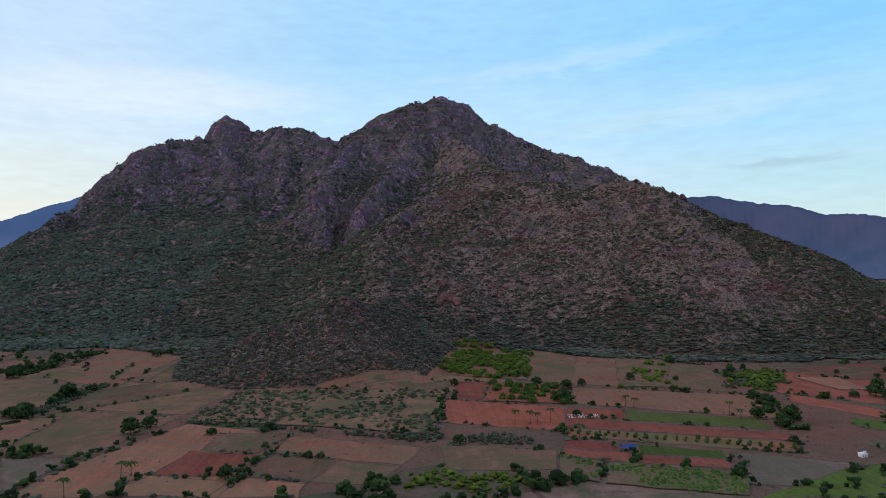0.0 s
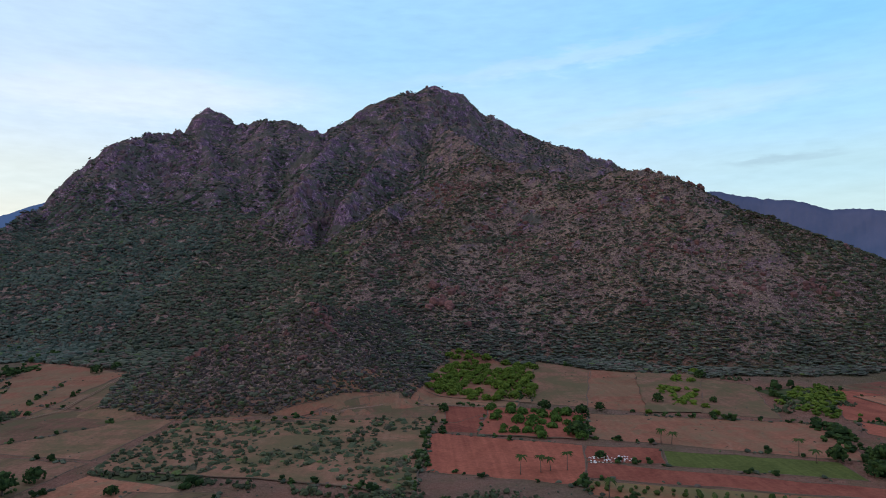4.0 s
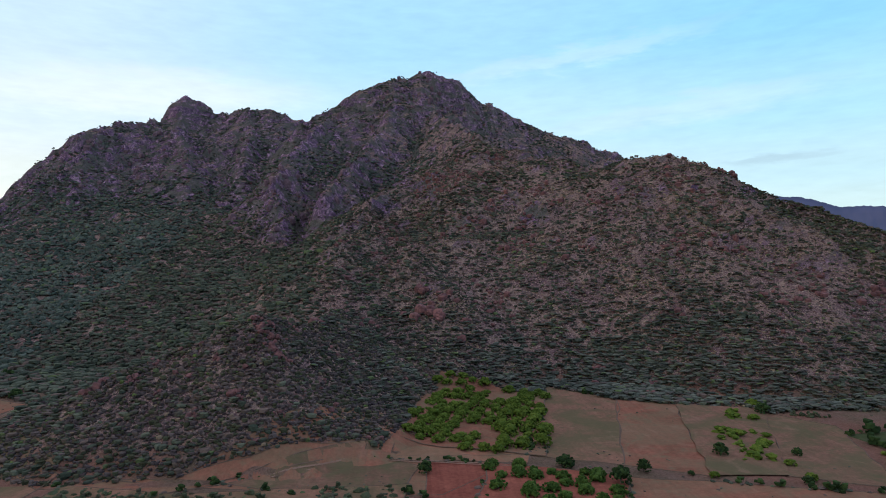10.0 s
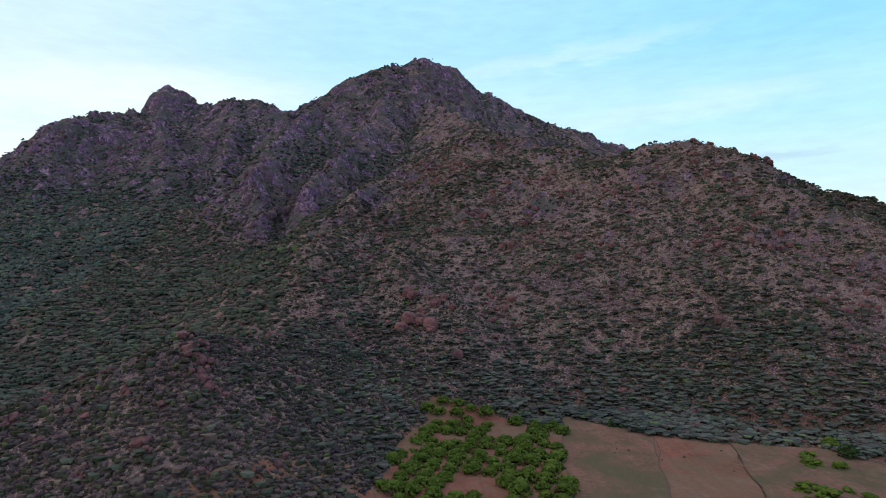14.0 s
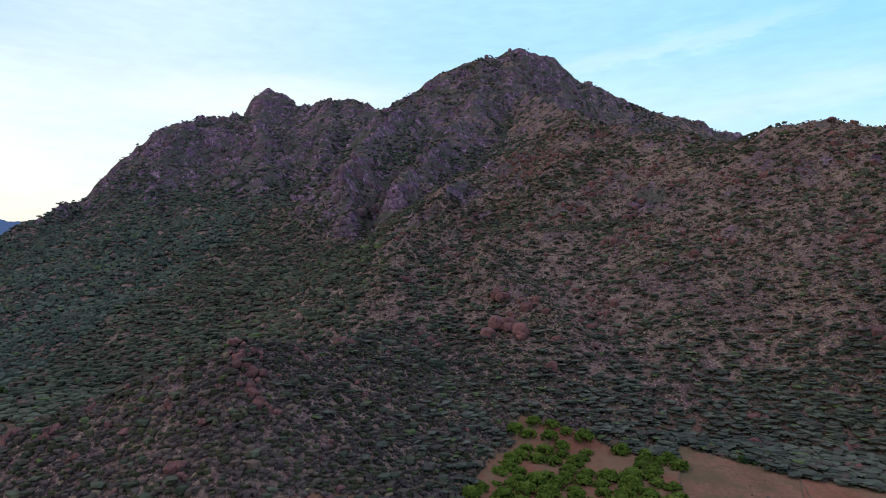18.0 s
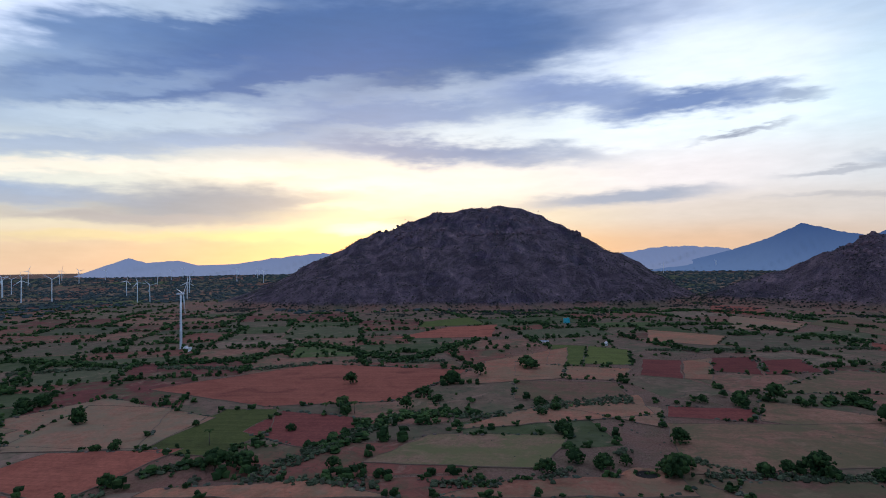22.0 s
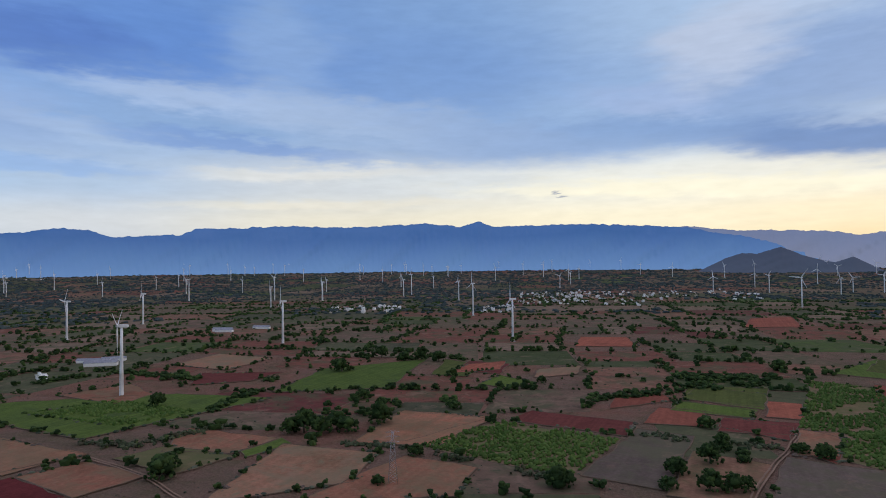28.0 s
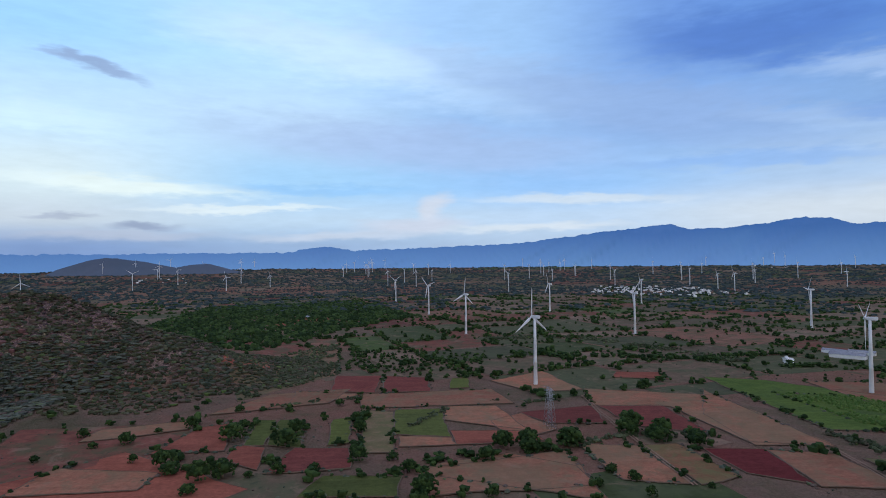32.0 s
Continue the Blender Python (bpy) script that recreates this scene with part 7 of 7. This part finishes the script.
def dry_keep(x, y, h, sl, rng):
    low_hill = np.exp(-(((x + 70) / 110) ** 2 + ((y - 600) / 90) ** 2))
    return wild(x, y, h) & (rng.random(len(x)) < np.clip(0.45 + 0.7 * fbm(x, y, 60, 3, 97) + 0.7 * low_hill, 0.1, 1)) & ((x > -60) | (y < 760))


x, y, h, rng = slope_places(70000, 109, -240, 700, 480, 1250, dry_keep)
scatter("dry_scrub", np.stack([x, y, h], -1), rng.uniform(0.6, 1.7, len(x)), WISPS, TWIG, rng, "leafless grey-brown thorn bushes and straw tussocks", "scrub", (0.6, 1.0))


# straw grass in patches over the front slope
def straw_keep(x, y, h, sl, rng):
    return wild(x, y, h) & (x > -75) & (h > 14) & (rng.random(len(x)) < np.clip(0.42 + 1.3 * fbm(x, y, 55, 4, 207), 0.04, 1))


x, y, h, rng = slope_places(90000, 129, -80, 640, 600, 1300, straw_keep)
scatter("straw_tussocks", np.stack([x, y, h], -1), rng.uniform(0.5, 1.35, len(x)), WISPS, STRAW, rng, "pale straw tussocks in patches on the front slope", "grass", (0.5, 0.9))


def knoll_keep(x, y, h, sl, rng):
    return wild(x, y, h) & (rng.random(len(x)) < np.exp(-(((x + 75) / 150) ** 6 + ((y - 610) / 130) ** 6)))


x, y, h, rng = slope_places(6000, 113, -240, 90, 490, 760, knoll_keep)
scatter("knoll_scrub", np.stack([x, y, h], -1), rng.uniform(0.7, 2.0, len(x)), MID, OLIVE, rng, "mixed green and grey thorn scrub on the low hill", "scrub", (0.9, 1.4))
x, y, h, rng = slope_places(30000, 115, -240, 90, 490, 760, knoll_keep)
scatter("knoll_twigs", np.stack([x, y, h], -1), 0.5 + 1.5 * rng.random(len(x)) ** 1.6, SMALL + MID, TWIG, rng, "bare grey-brown brushwood on the low hill", "scrub", (0.6, 1.1))

ROCKS = []
for k in range(8):
    v, f = blob_shape(R, 3, 6, 0.55, 0.38)
    ROCKS.append((v * np.array([1, R.uniform(0.7, 1), R.uniform(0.8, 1.25)]), f))


def rock_keep(x, y, h, sl, rng):
    p = np.clip(0.18 + 0.9 * fbm(x, y, 60, 3, 111) + np.clip((sl - 0.5) / 1.2, 0, 0.5), 0.02, 1)
    return wild(x, y, h) & (h > 12) & (rng.random(len(x)) < p)


x, y, h, rng = slope_places(12000, 107, -950, 800, 500, 2000, rock_keep)
scatter("slope_boulders", np.stack([x, y, h], -1), 0.6 + 2.0 * rng.random(len(x)) ** 2.2, ROCKS, ROCK, rng, "weathered red-brown boulders strewn over the slopes", "boulders", (0.8, 1.4), 0.35)


# blocks of bare rock standing out of the cliffs, and red outcrops on the front slope
BLOCKS = []
for k in range(8):
    v, f = blob_shape(R, 4, 6, 0.6, 0.22)
    v = np.sign(v - np.array([0, 0, 0.6])) * np.abs(v - np.array([0, 0, 0.6])) ** 0.7 + np.array([0, 0, 0.6])
    BLOCKS.append((v * np.array([R.uniform(0.6, 0.9), R.uniform(0.7, 1), 1]), f))


def crag_keep(x, y, h, sl, rng):
    crag = np.exp(-(((x + 130) / 110) ** 2 + ((y - 1270) / 120) ** 2)) + 0.8 * np.exp(-(((x + 610) / 220) ** 2 + ((y - 1720) / 130) ** 2)) + 0.8 * np.exp(-(((x - 120) / 140) ** 2 + ((y - 1700) / 80) ** 2))
    return (h > 130) & (rng.random(len(x)) < crag * np.clip(0.35 + 1.1 * fbm(x, y, 55, 3, 181), 0, 1) * np.clip((sl - 0.35) / 0.5, 0.1, 1))


CLIFF = plain_mat("purple_grey_cliff_rock", (0.075, 0.047, 0.058), (0.2, 0.128, 0.14), 0.22, 0.9, 0.8, 0.6, world=True, big=0.02)
x, y, h, rng = slope_places(15000, 117, -900, 420, 1150, 1900, crag_keep)
scatter("crag_blocks", np.stack([x, y, h], -1), 2.0 + 5.5 * rng.random(len(x)) ** 2, BLOCKS, CLIFF, rng, "purple-grey rock towers and blocks on the cliffs", "rocks", (1.0, 2.0), 0.75)


CRAGS = [(75, 1105, 42, 30), (145, 892, 24, 13), (1, 959, 20, 10), (167, 971, 12, 16), (203, 972, 12, 18), (241, 945, 14, 20), (126, 1007, 12, 12), (200, 667, 16, 8), (172, 700, 10, 8), (120, 1085, 16, 30)]


def front_keep(x, y, h, sl, rng):
    p = np.clip((fbm(x, y, 48, 3, 191) - 0.22) * 2.2, 0, 1)
    for cx, cy, rx, ry in CRAGS:
        p = np.maximum(p, 0.95 * (((x - cx) / rx) ** 2 + ((y - cy) / ry) ** 2 + 0.9 * fbm(x, y, 14, 2, 193) < 1))
    return wild(x, y, h) & (h > 30) & (rng.random(len(x)) < p)


x, y, h, rng = slope_places(16000, 119, -60, 620, 640, 1350, front_keep)
scatter("front_outcrops", np.stack([x, y, h], -1), 1.3 + 3.6 * rng.random(len(x)) ** 2.5, BLOCKS, ROCK, rng, "clusters of pinkish red rock on the front slope", "rocks", (0.7, 1.5), 0.6)


# dense thorn wood over the eastern hill and out onto the plain at its foot
def east_keep(x, y, h, sl, rng):
    foot = inside(x, y, [(464, 600), (470, 530), (526, 496), (560, 440), (640, 425), (700, 440), (760, 560), (700, 700), (560, 700)])
    return (wild(x, y, h) | foot) & (rng.random(len(x)) < np.clip(0.9 + 0.6 * fbm(x, y, 50, 3, 195), 0.3, 1))


x, y, h, rng = slope_places(17000, 121, 420, 780, 420, 980, east_keep)
scatter("east_hill_scrub", np.stack([x, y, h], -1), rng.uniform(1.1, 2.9, len(x)), MID + FLAT, OLIVE, rng, "dense grey-green thorn wood on the eastern hill", "scrub", (0.7, 1.1))


def west_keep(x, y, h, sl, rng):
    return (h > np.where(y < 700, 165, 95)) & (rng.random(len(x)) < np.clip((fbm(x, y, 70, 3, 197) + 0.05) * 1.6, 0, 1))


x, y, h, rng = slope_places(16000, 123, -1800, -1080, -100, 1480, west_keep)
scatter("hilltop_rocks", np.stack([x, y, h], -1), 2.0 + 5.0 * rng.random(len(x)) ** 2, BLOCKS, CLIFF, rng, "purple-brown rock faces near the tops of the western hills", "rocks", (0.9, 1.7), 0.75)


def knoll_rock_keep(x, y, h, sl, rng):
    near = np.exp(-(((x + 80) / 100) ** 4 + ((y - 592) / 70) ** 4))
    return wild(x, y, h) & (h > 6) & (rng.random(len(x)) < near * np.clip((fbm(x, y, 26, 2, 199) - 0.05) * 2.5, 0, 1))


x, y, h, rng = slope_places(1500, 125, -230, 60, 500, 690, knoll_rock_keep)
scatter("knoll_rocks", np.stack([x, y, h], -1), 0.7 + 1.6 * rng.random(len(x)) ** 2, BLOCKS + ROCKS, ROCK, rng, "piles of rounded dark red boulders on the low hill", "rocks", (0.7, 1.3), 0.35)
# ---- palms ----
PALM_LEAF = leaf_mat("palm_fronds", (0.03, 0.05, 0.015), (0.055, 0.085, 0.025), (0.08, 0.10, 0.035))


def palm_model(seed, tall):
    rng = np.random.default_rng(seed)
    top = new("palm_tree")
    tagged(top, "slender coconut palm with a tuft of drooping fronds", "palm", "palms among the fields")
    bm = bmesh.new()
    tube(bm, [(0, 0, -0.2, 0.28), (0.1, 0, tall * 0.3, 0.2), (0.35, 0.1, tall * 0.7, 0.16), (0.55, 0.15, tall, 0.14)], 7)
    part("trunk", bm, BARK, top)
    for k in range(12):
        a, droop = k * 0.524 + rng.uniform(-0.2, 0.2), rng.uniform(0.2, 1.1)
        bm = bmesh.new()
        prev = None
        for j in range(6):
            s = j / 5
            r = 3.2 * s
            z = 0.9 * math.sin(s * 2.2) - droop * 2.4 * s * s
            w = 0.55 * math.sin(math.pi * (0.12 + 0.85 * s)) + 0.03
            c = Vector((0.55 + r * math.cos(a), 0.15 + r * math.sin(a), tall + z))
            side = Vector((-math.sin(a), math.cos(a), 0)) * w
            row = [bm.verts.new(c + side - Vector((0, 0, w * 0.6))), bm.verts.new(c), bm.verts.new(c - side - Vector((0, 0, w * 0.6)))]
            if prev:
                bm.faces.new((prev[0], prev[1], row[1], row[0]))
                bm.faces.new((prev[1], prev[2], row[2], row[1]))
            prev = row
        part("frond", bm, PALM_LEAF, top)
    return top


PALMS = [palm_model(1, 7.5), palm_model(2, 6.0), palm_model(3, 8.5)]
palm_count = 0


def palm(x, y):
    global palm_count
    model = PALMS[palm_count % 3]
    m = pose(x, y, ground_z(x, y), 0, 0, palm_count * 77 % 360)
    if palm_count < 3:
        model.matrix_basis = m
    else:
        copy_thing(model, m)
    palm_count += 1


# ---- outcrops of large boulders ----
def boulder_mesh(seed):
    rng = np.random.default_rng(seed)
    bm = bmesh.new()
    bmesh.ops.create_icosphere(bm, subdivisions=3, radius=1)
    cuts = [(Vector(rng.normal(size=3)).normalized(), rng.uniform(0.55, 0.85)) for _ in range(9)]
    for v in bm.verts:
        for n, d in cuts:
            over = v.co.dot(n) - d
            if over > 0:
                v.co -= n * over * 0.85
        v.co *= 1 + 0.09 * noise.noise(v.co * 2.2 + Vector((seed, 0, 0))) + 0.04 * noise.noise(v.co * 6)
    me = bpy.data.meshes.new("boulder")
    bm.to_mesh(me)
    bm.free()
    me.materials.append(ROCK)
    return me


BOULDERS = [boulder_mesh(k) for k in range(7)]
outcrops = 0


def outcrop(x, y, r, n):
    """A heap of n boulders about r metres across each way."""
    global outcrops
    rng = np.random.default_rng(500 + outcrops)
    outcrops += 1
    z = ground_z(x, y)
    top = new("rock_outcrop")
    top.matrix_basis = pose(x, y, z)
    tagged(top, "heap of weathered red-brown boulders on the slope", "rock", "rock outcrops on the slopes")
    for k in range(n):
        a, q = rng.uniform(0, 6.28), r * (0.15 + 0.95 * rng.random()) * (0.3 if k == 0 else 1)
        s = r * rng.uniform(0.28, 0.55) * (1.25 if k == 0 else 1)
        px, py = q * math.cos(a), q * math.sin(a) * 0.8
        ob = new("boulder", BOULDERS[int(rng.integers(0, 7))])
        ob.parent = top
        ob.matrix_basis = pose(px, py, ground_z(x + px, y + py) - z + 0.28 * s, rng.uniform(-20, 20), rng.uniform(-20, 20), rng.uniform(0, 360)) @ Matrix.Diagonal((s, s * rng.uniform(0.75, 1.0), s * rng.uniform(0.8, 1.25), 1))


# ---- lattice pylons ----
STEEL = plain_mat("galvanised_steel", (0.3, 0.3, 0.31), (0.45, 0.45, 0.46), 1.0, 0.5, 0.05, 0.01, metal=0.6, spec=0.5)


def bar(bm, a, b, r):
    a, b = Vector(a), Vector(b)
    q = (b - a).to_track_quat("Z", "Y").to_matrix().to_4x4()
    first = len(bm.verts)
    tube(bm, [(0, 0, 0, r), (0, 0, (b - a).length, r)], 4)
    bm.verts.ensure_lookup_table()
    bmesh.ops.transform(bm, matrix=Matrix.Translation(a) @ q, verts=bm.verts[first:])


def pylon(x, y, tall=24.0):
    top = new("pylon")
    top.matrix_basis = pose(x, y, ground_z(x, y), 0, 0, 30)
    tagged(top, "grey steel lattice power pylon standing in a field", "pylon", "power pylons on the plain")

    def leg(sx, sy, s):
        w = 2.2 * (1 - s) + 0.35 * s
        return (sx * w, sy * w, tall * s)

    for sx, sy in ((1, 1), (1, -1), (-1, -1), (-1, 1)):
        bm = bmesh.new()
        bar(bm, leg(sx, sy, -0.01), leg(sx, sy, 1), 0.09)
        part("leg", bm, STEEL, top)
    bm = bmesh.new()
    for k in range(8):
        s0, s1 = k / 8, (k + 1) / 8
        for (ax, ay), (bx, by) in (((1, 1), (1, -1)), ((1, -1), (-1, -1)), ((-1, -1), (-1, 1)), ((-1, 1), (1, 1))):
            bar(bm, leg(ax, ay, s0), leg(bx, by, s1), 0.05)
            bar(bm, leg(bx, by, s0), leg(ax, ay, s1), 0.05)
    part("bracing", bm, STEEL, top)
    for z in (0.78, 0.88, 0.97):
        bm = bmesh.new()
        bar(bm, (-3.2, 0, tall * z), (3.2, 0, tall * z), 0.09)
        bar(bm, (-3.2, 0, tall * z), (0, 0, tall * z + 1.0), 0.05)
        bar(bm, (3.2, 0, tall * z), (0, 0, tall * z + 1.0), 0.05)
        part("cross_arm", bm, STEEL, top)


# ---- earth tracks ----
TRACK = plain_mat("trodden_earth_track", (0.19, 0.12, 0.085), (0.27, 0.18, 0.125), 0.6, 1.0, 0.3, 0.1, world=True, spec=0.03)


def track(*pts):
    p = np.array(pts, float)
    t = np.concatenate([[0], np.cumsum(np.hypot(*np.diff(p, axis=0).T))])
    s = np.arange(0, t[-1], 4.0)
    x, y = np.interp(s, t, p[:, 0]), np.interp(s, t, p[:, 1])
    x, y = x + 1.2 * fbm(s, s * 0, 30, 2, 3), y + 1.2 * fbm(s, s * 0 + 5, 30, 2, 4)
    d = np.stack([np.gradient(x), np.gradient(y)], -1)
    d /= np.hypot(d[:, 0], d[:, 1])[:, None]
    nrm = np.stack([-d[:, 1], d[:, 0]], -1)
    top = new("track")
    tagged(top, "pale trodden earth track between fields", "track", kind="structure")
    for o in (-0.95, 0.95):
        a, b = np.stack([x, y], -1) + nrm * (o - 0.42), np.stack([x, y], -1) + nrm * (o + 0.42)
        v = np.concatenate([np.column_stack([a, height(a[:, 0], a[:, 1]) + 0.8]), np.column_stack([b, height(b[:, 0], b[:, 1]) + 0.8])])
        n = len(s)
        q = np.array([(k, k + 1, n + k + 1, n + k) for k in range(n - 1)])
        ob = new("rut", mesh_of("rut", v, q, TRACK))
        ob.parent = top


# ---- small things by the red fields ----
WHITE_CLUMP = plain_mat("white_clump_coat", (0.6, 0.58, 0.55), (0.8, 0.78, 0.75), 2.0, 0.9)


# white clumps added in place of a likely flock of sheep
def sacks(x, y):
    rng = np.random.default_rng(77)
    n = 70
    px, py = x + rng.uniform(-11, 11, n), y + rng.uniform(-5, 5, n)
    scatter("white_sacks", np.stack([px, py, height(px, py) + 0.5], -1), rng.uniform(0.4, 0.65, n), SMALL, WHITE_CLUMP, rng, "white clumps on a red field, likely a flock of sheep", "sacks", (0.5, 0.8))


def tarp_shelter(x, y):
    top = new("shelter")
    top.matrix_basis = pose(x, y, ground_z(x, y) + 0.4, 0, 0, 8)
    tagged(top, "low shelter under a blue tarpaulin beside a red field", "shelter")
    bm = bmesh.new()
    v = [bm.verts.new(c) for c in ((-4, -2, 1.4), (4, -2, 1.5), (4, 2, 1.4), (-4, 2, 1.5), (-4, 0, 2.6), (0, 0.1, 2.4), (4, 0, 2.7), (0, -2, 1.35), (0, 2, 1.35))]
    for q in ((0, 7, 5, 4), (7, 1, 6, 5), (8, 3, 4, 5), (2, 8, 5, 6)):
        bm.faces.new([v[k] for k in q])
    bmesh.ops.solidify(bm, geom=bm.faces[:], thickness=0.06)
    part("tarpaulin", bm, BLUEISH, top)
    for sx in (-3.8, 3.8):
        for sy in (-1.8, 1.8):
            bm = bmesh.new()
            tube(bm, [(sx, sy, -0.5, 0.07), (sx, sy, 1.5, 0.06)], 6)
            part("post", bm, BARK, top)


def planted_rows(x0, y0, x1, y1):
    """Young palms and bananas in a row through a red field."""
    rng = np.random.default_rng(91)
    n = 46
    s = (np.arange(n) + rng.uniform(-0.3, 0.3, n)) / n
    row = np.tile([0, 1], n // 2)
    x, y = x0 + (x1 - x0) * s, y0 + (y1 - y0) * s + (row - 0.5) * 5
    scatter("young_palms", np.stack([x, y, height(x, y) + 0.5], -1), rng.uniform(0.7, 1.5, n), BUSHES, PALM_LEAF, rng, "row of young palms planted in red earth", "crop", (1.3, 2.2))


def dug_well(x, y, r=6.0):
    """An open irrigation well: a dark disc for its shaded shaft in a low ring of dug earth."""
    top = new("irrigation_well")
    z = ground_z(x, y)
    top.location = (x, y, z)
    tagged(top, "round open irrigation well ringed by dug earth", "well")
    bm = bmesh.new()
    rings = [(r + 5.5, -0.1), (r + 3.2, 1.1), (r + 1.2, 1.6), (r, 1.2), (r - 0.3, 0.35)]
    loops = []
    rng = np.random.default_rng(9)
    for q, h in rings:
        loops.append([bm.verts.new(((q + rng.uniform(-0.4, 0.4)) * math.cos(k * 0.2618), (q + rng.uniform(-0.4, 0.4)) * math.sin(k * 0.2618), h + rng.uniform(-0.15, 0.15))) for k in range(24)])
    for a, b in zip(loops, loops[1:]):
        for k in range(24):
            bm.faces.new((a[k], a[(k + 1) % 24], b[(k + 1) % 24], b[k]))
    part("earth_ring", bm, FIELD_MATS["soil"], top, "mound of dug red earth")
    # flat disc painted dark for the shade down the well
    bm = bmesh.new()
    tube(bm, [(0, 0, 0.2, r - 0.2), (0, 0, 0.75, r - 0.1)], 24)
    part("shaft", bm, plain_mat("shaft_shade_dark", (0.012, 0.012, 0.01), (0.03, 0.028, 0.022), 0.8, 0.95, 0.4, 0.1, spec=0.05), top, "dark disc for the shade in the well")
    return top
# ---- palms, outcrops, pylons and tracks at their places ----
palm(-139, 300)
palm(-136, 304)
palm(-151, 275)
palm(144, 428)
palm(149, 426)
palm(60, 385)
palm(70, 387)
palm(75, 389)
palm(83, 389)
palm(92, 354)
palm(-369, 218)
palm(-366, 229)
palm(-367, 239)
palm(-272, 207)
palm(-290, 177)
palm(-382, 228)
palm(205, 389)
palm(203, 400)
outcrop(-69, 593, 4.5, 7)
outcrop(-60, 593, 4, 5)
outcrop(-64, 585, 4, 6)
outcrop(-57, 583, 4, 6)
outcrop(-56, 578, 4, 4)
outcrop(-50, 576, 4.5, 5)
outcrop(-53, 626, 3.5, 6)
outcrop(-86, 573, 3.5, 4)
outcrop(-71, 548, 4, 3)
outcrop(-66, 547, 4, 3)
outcrop(-129, 571, 4, 7)
outcrop(-130, 566, 3, 4)
outcrop(-121, 580, 3, 4)
outcrop(-110, 556, 3, 4)
outcrop(-152, 573, 5.5, 8)
outcrop(-158, 570, 4, 5)
outcrop(-27, 581, 3.5, 3)
outcrop(-46, 576, 3.5, 5)
outcrop(-88, 541, 3.5, 5)
outcrop(-44, 540, 3, 4)
outcrop(-102, 605, 4, 6)
outcrop(-93, 598, 3, 4)
outcrop(200, 668, 5, 8)
outcrop(206, 666, 4, 6)
outcrop(172, 699, 5, 7)
outcrop(289, 634, 3.2, 2)
outcrop(260, 673, 3.5, 3)
outcrop(258, 658, 3, 2)
outcrop(33, 762, 15, 5)
outcrop(46, 752, 9, 4)
outcrop(66, 722, 7, 4)
outcrop(34, 803, 9, 7)
outcrop(251, 752, 3, 2)
outcrop(163, 679, 5, 5)
outcrop(194, 646, 5, 6)
outcrop(402, 927, 10, 5)
outcrop(391, 936, 7, 5)
outcrop(386, 952, 5, 4)
outcrop(355, 987, 6, 5)
outcrop(366, 971, 5, 4)
outcrop(253, 1136, 5, 7)
outcrop(299, 882, 4, 5)
outcrop(-119, 1263, 6, 8)
outcrop(0, 1065, 4, 6)
outcrop(155, 951, 7, 6)
outcrop(61, 1298, 6, 8)
outcrop(-271, 998, 4, 4)
outcrop(-186, 938, 4, 4)
outcrop(71, 748, 5, 5)
outcrop(105, 804, 4, 5)
outcrop(-17, 739, 4, 4)
outcrop(-15, 847, 3, 3)
outcrop(250, 648, 3, 3)
outcrop(252, 668, 3, 3)
outcrop(319, 699, 3, 3)
outcrop(183, 742, 3.5, 5)
outcrop(112, 1648, 7, 8)
outcrop(205, 1725, 6, 6)
pylon(184, 99)
pylon(415, 265)
pylon(407, 265)
track((8, -64), (17, -17), (28, 21), (34, 56), (34, 82))
track((497, 220), (445, 224), (369, 224), (309, 224))
track((-239, 651), (-234, 585), (-231, 536), (-244, 513))
track((-273, 65), (-197, 55), (-137, 57))
track((-42, 509), (3, 531), (82, 514))
track((352, 129), (298, 138), (253, 155))
sacks(108, 402)
tarp_shelter(112, 330)
planted_rows(88, 366, 205, 327)
dug_well(-257, 407)
field("soil", (-167, 522), (-121, 509), (-87, 508), (-59, 526), (-27, 555), (15, 573), (42, 580), (83, 592), (82, 533), (37, 482), (3, 478), (-64, 498), (-145, 504))
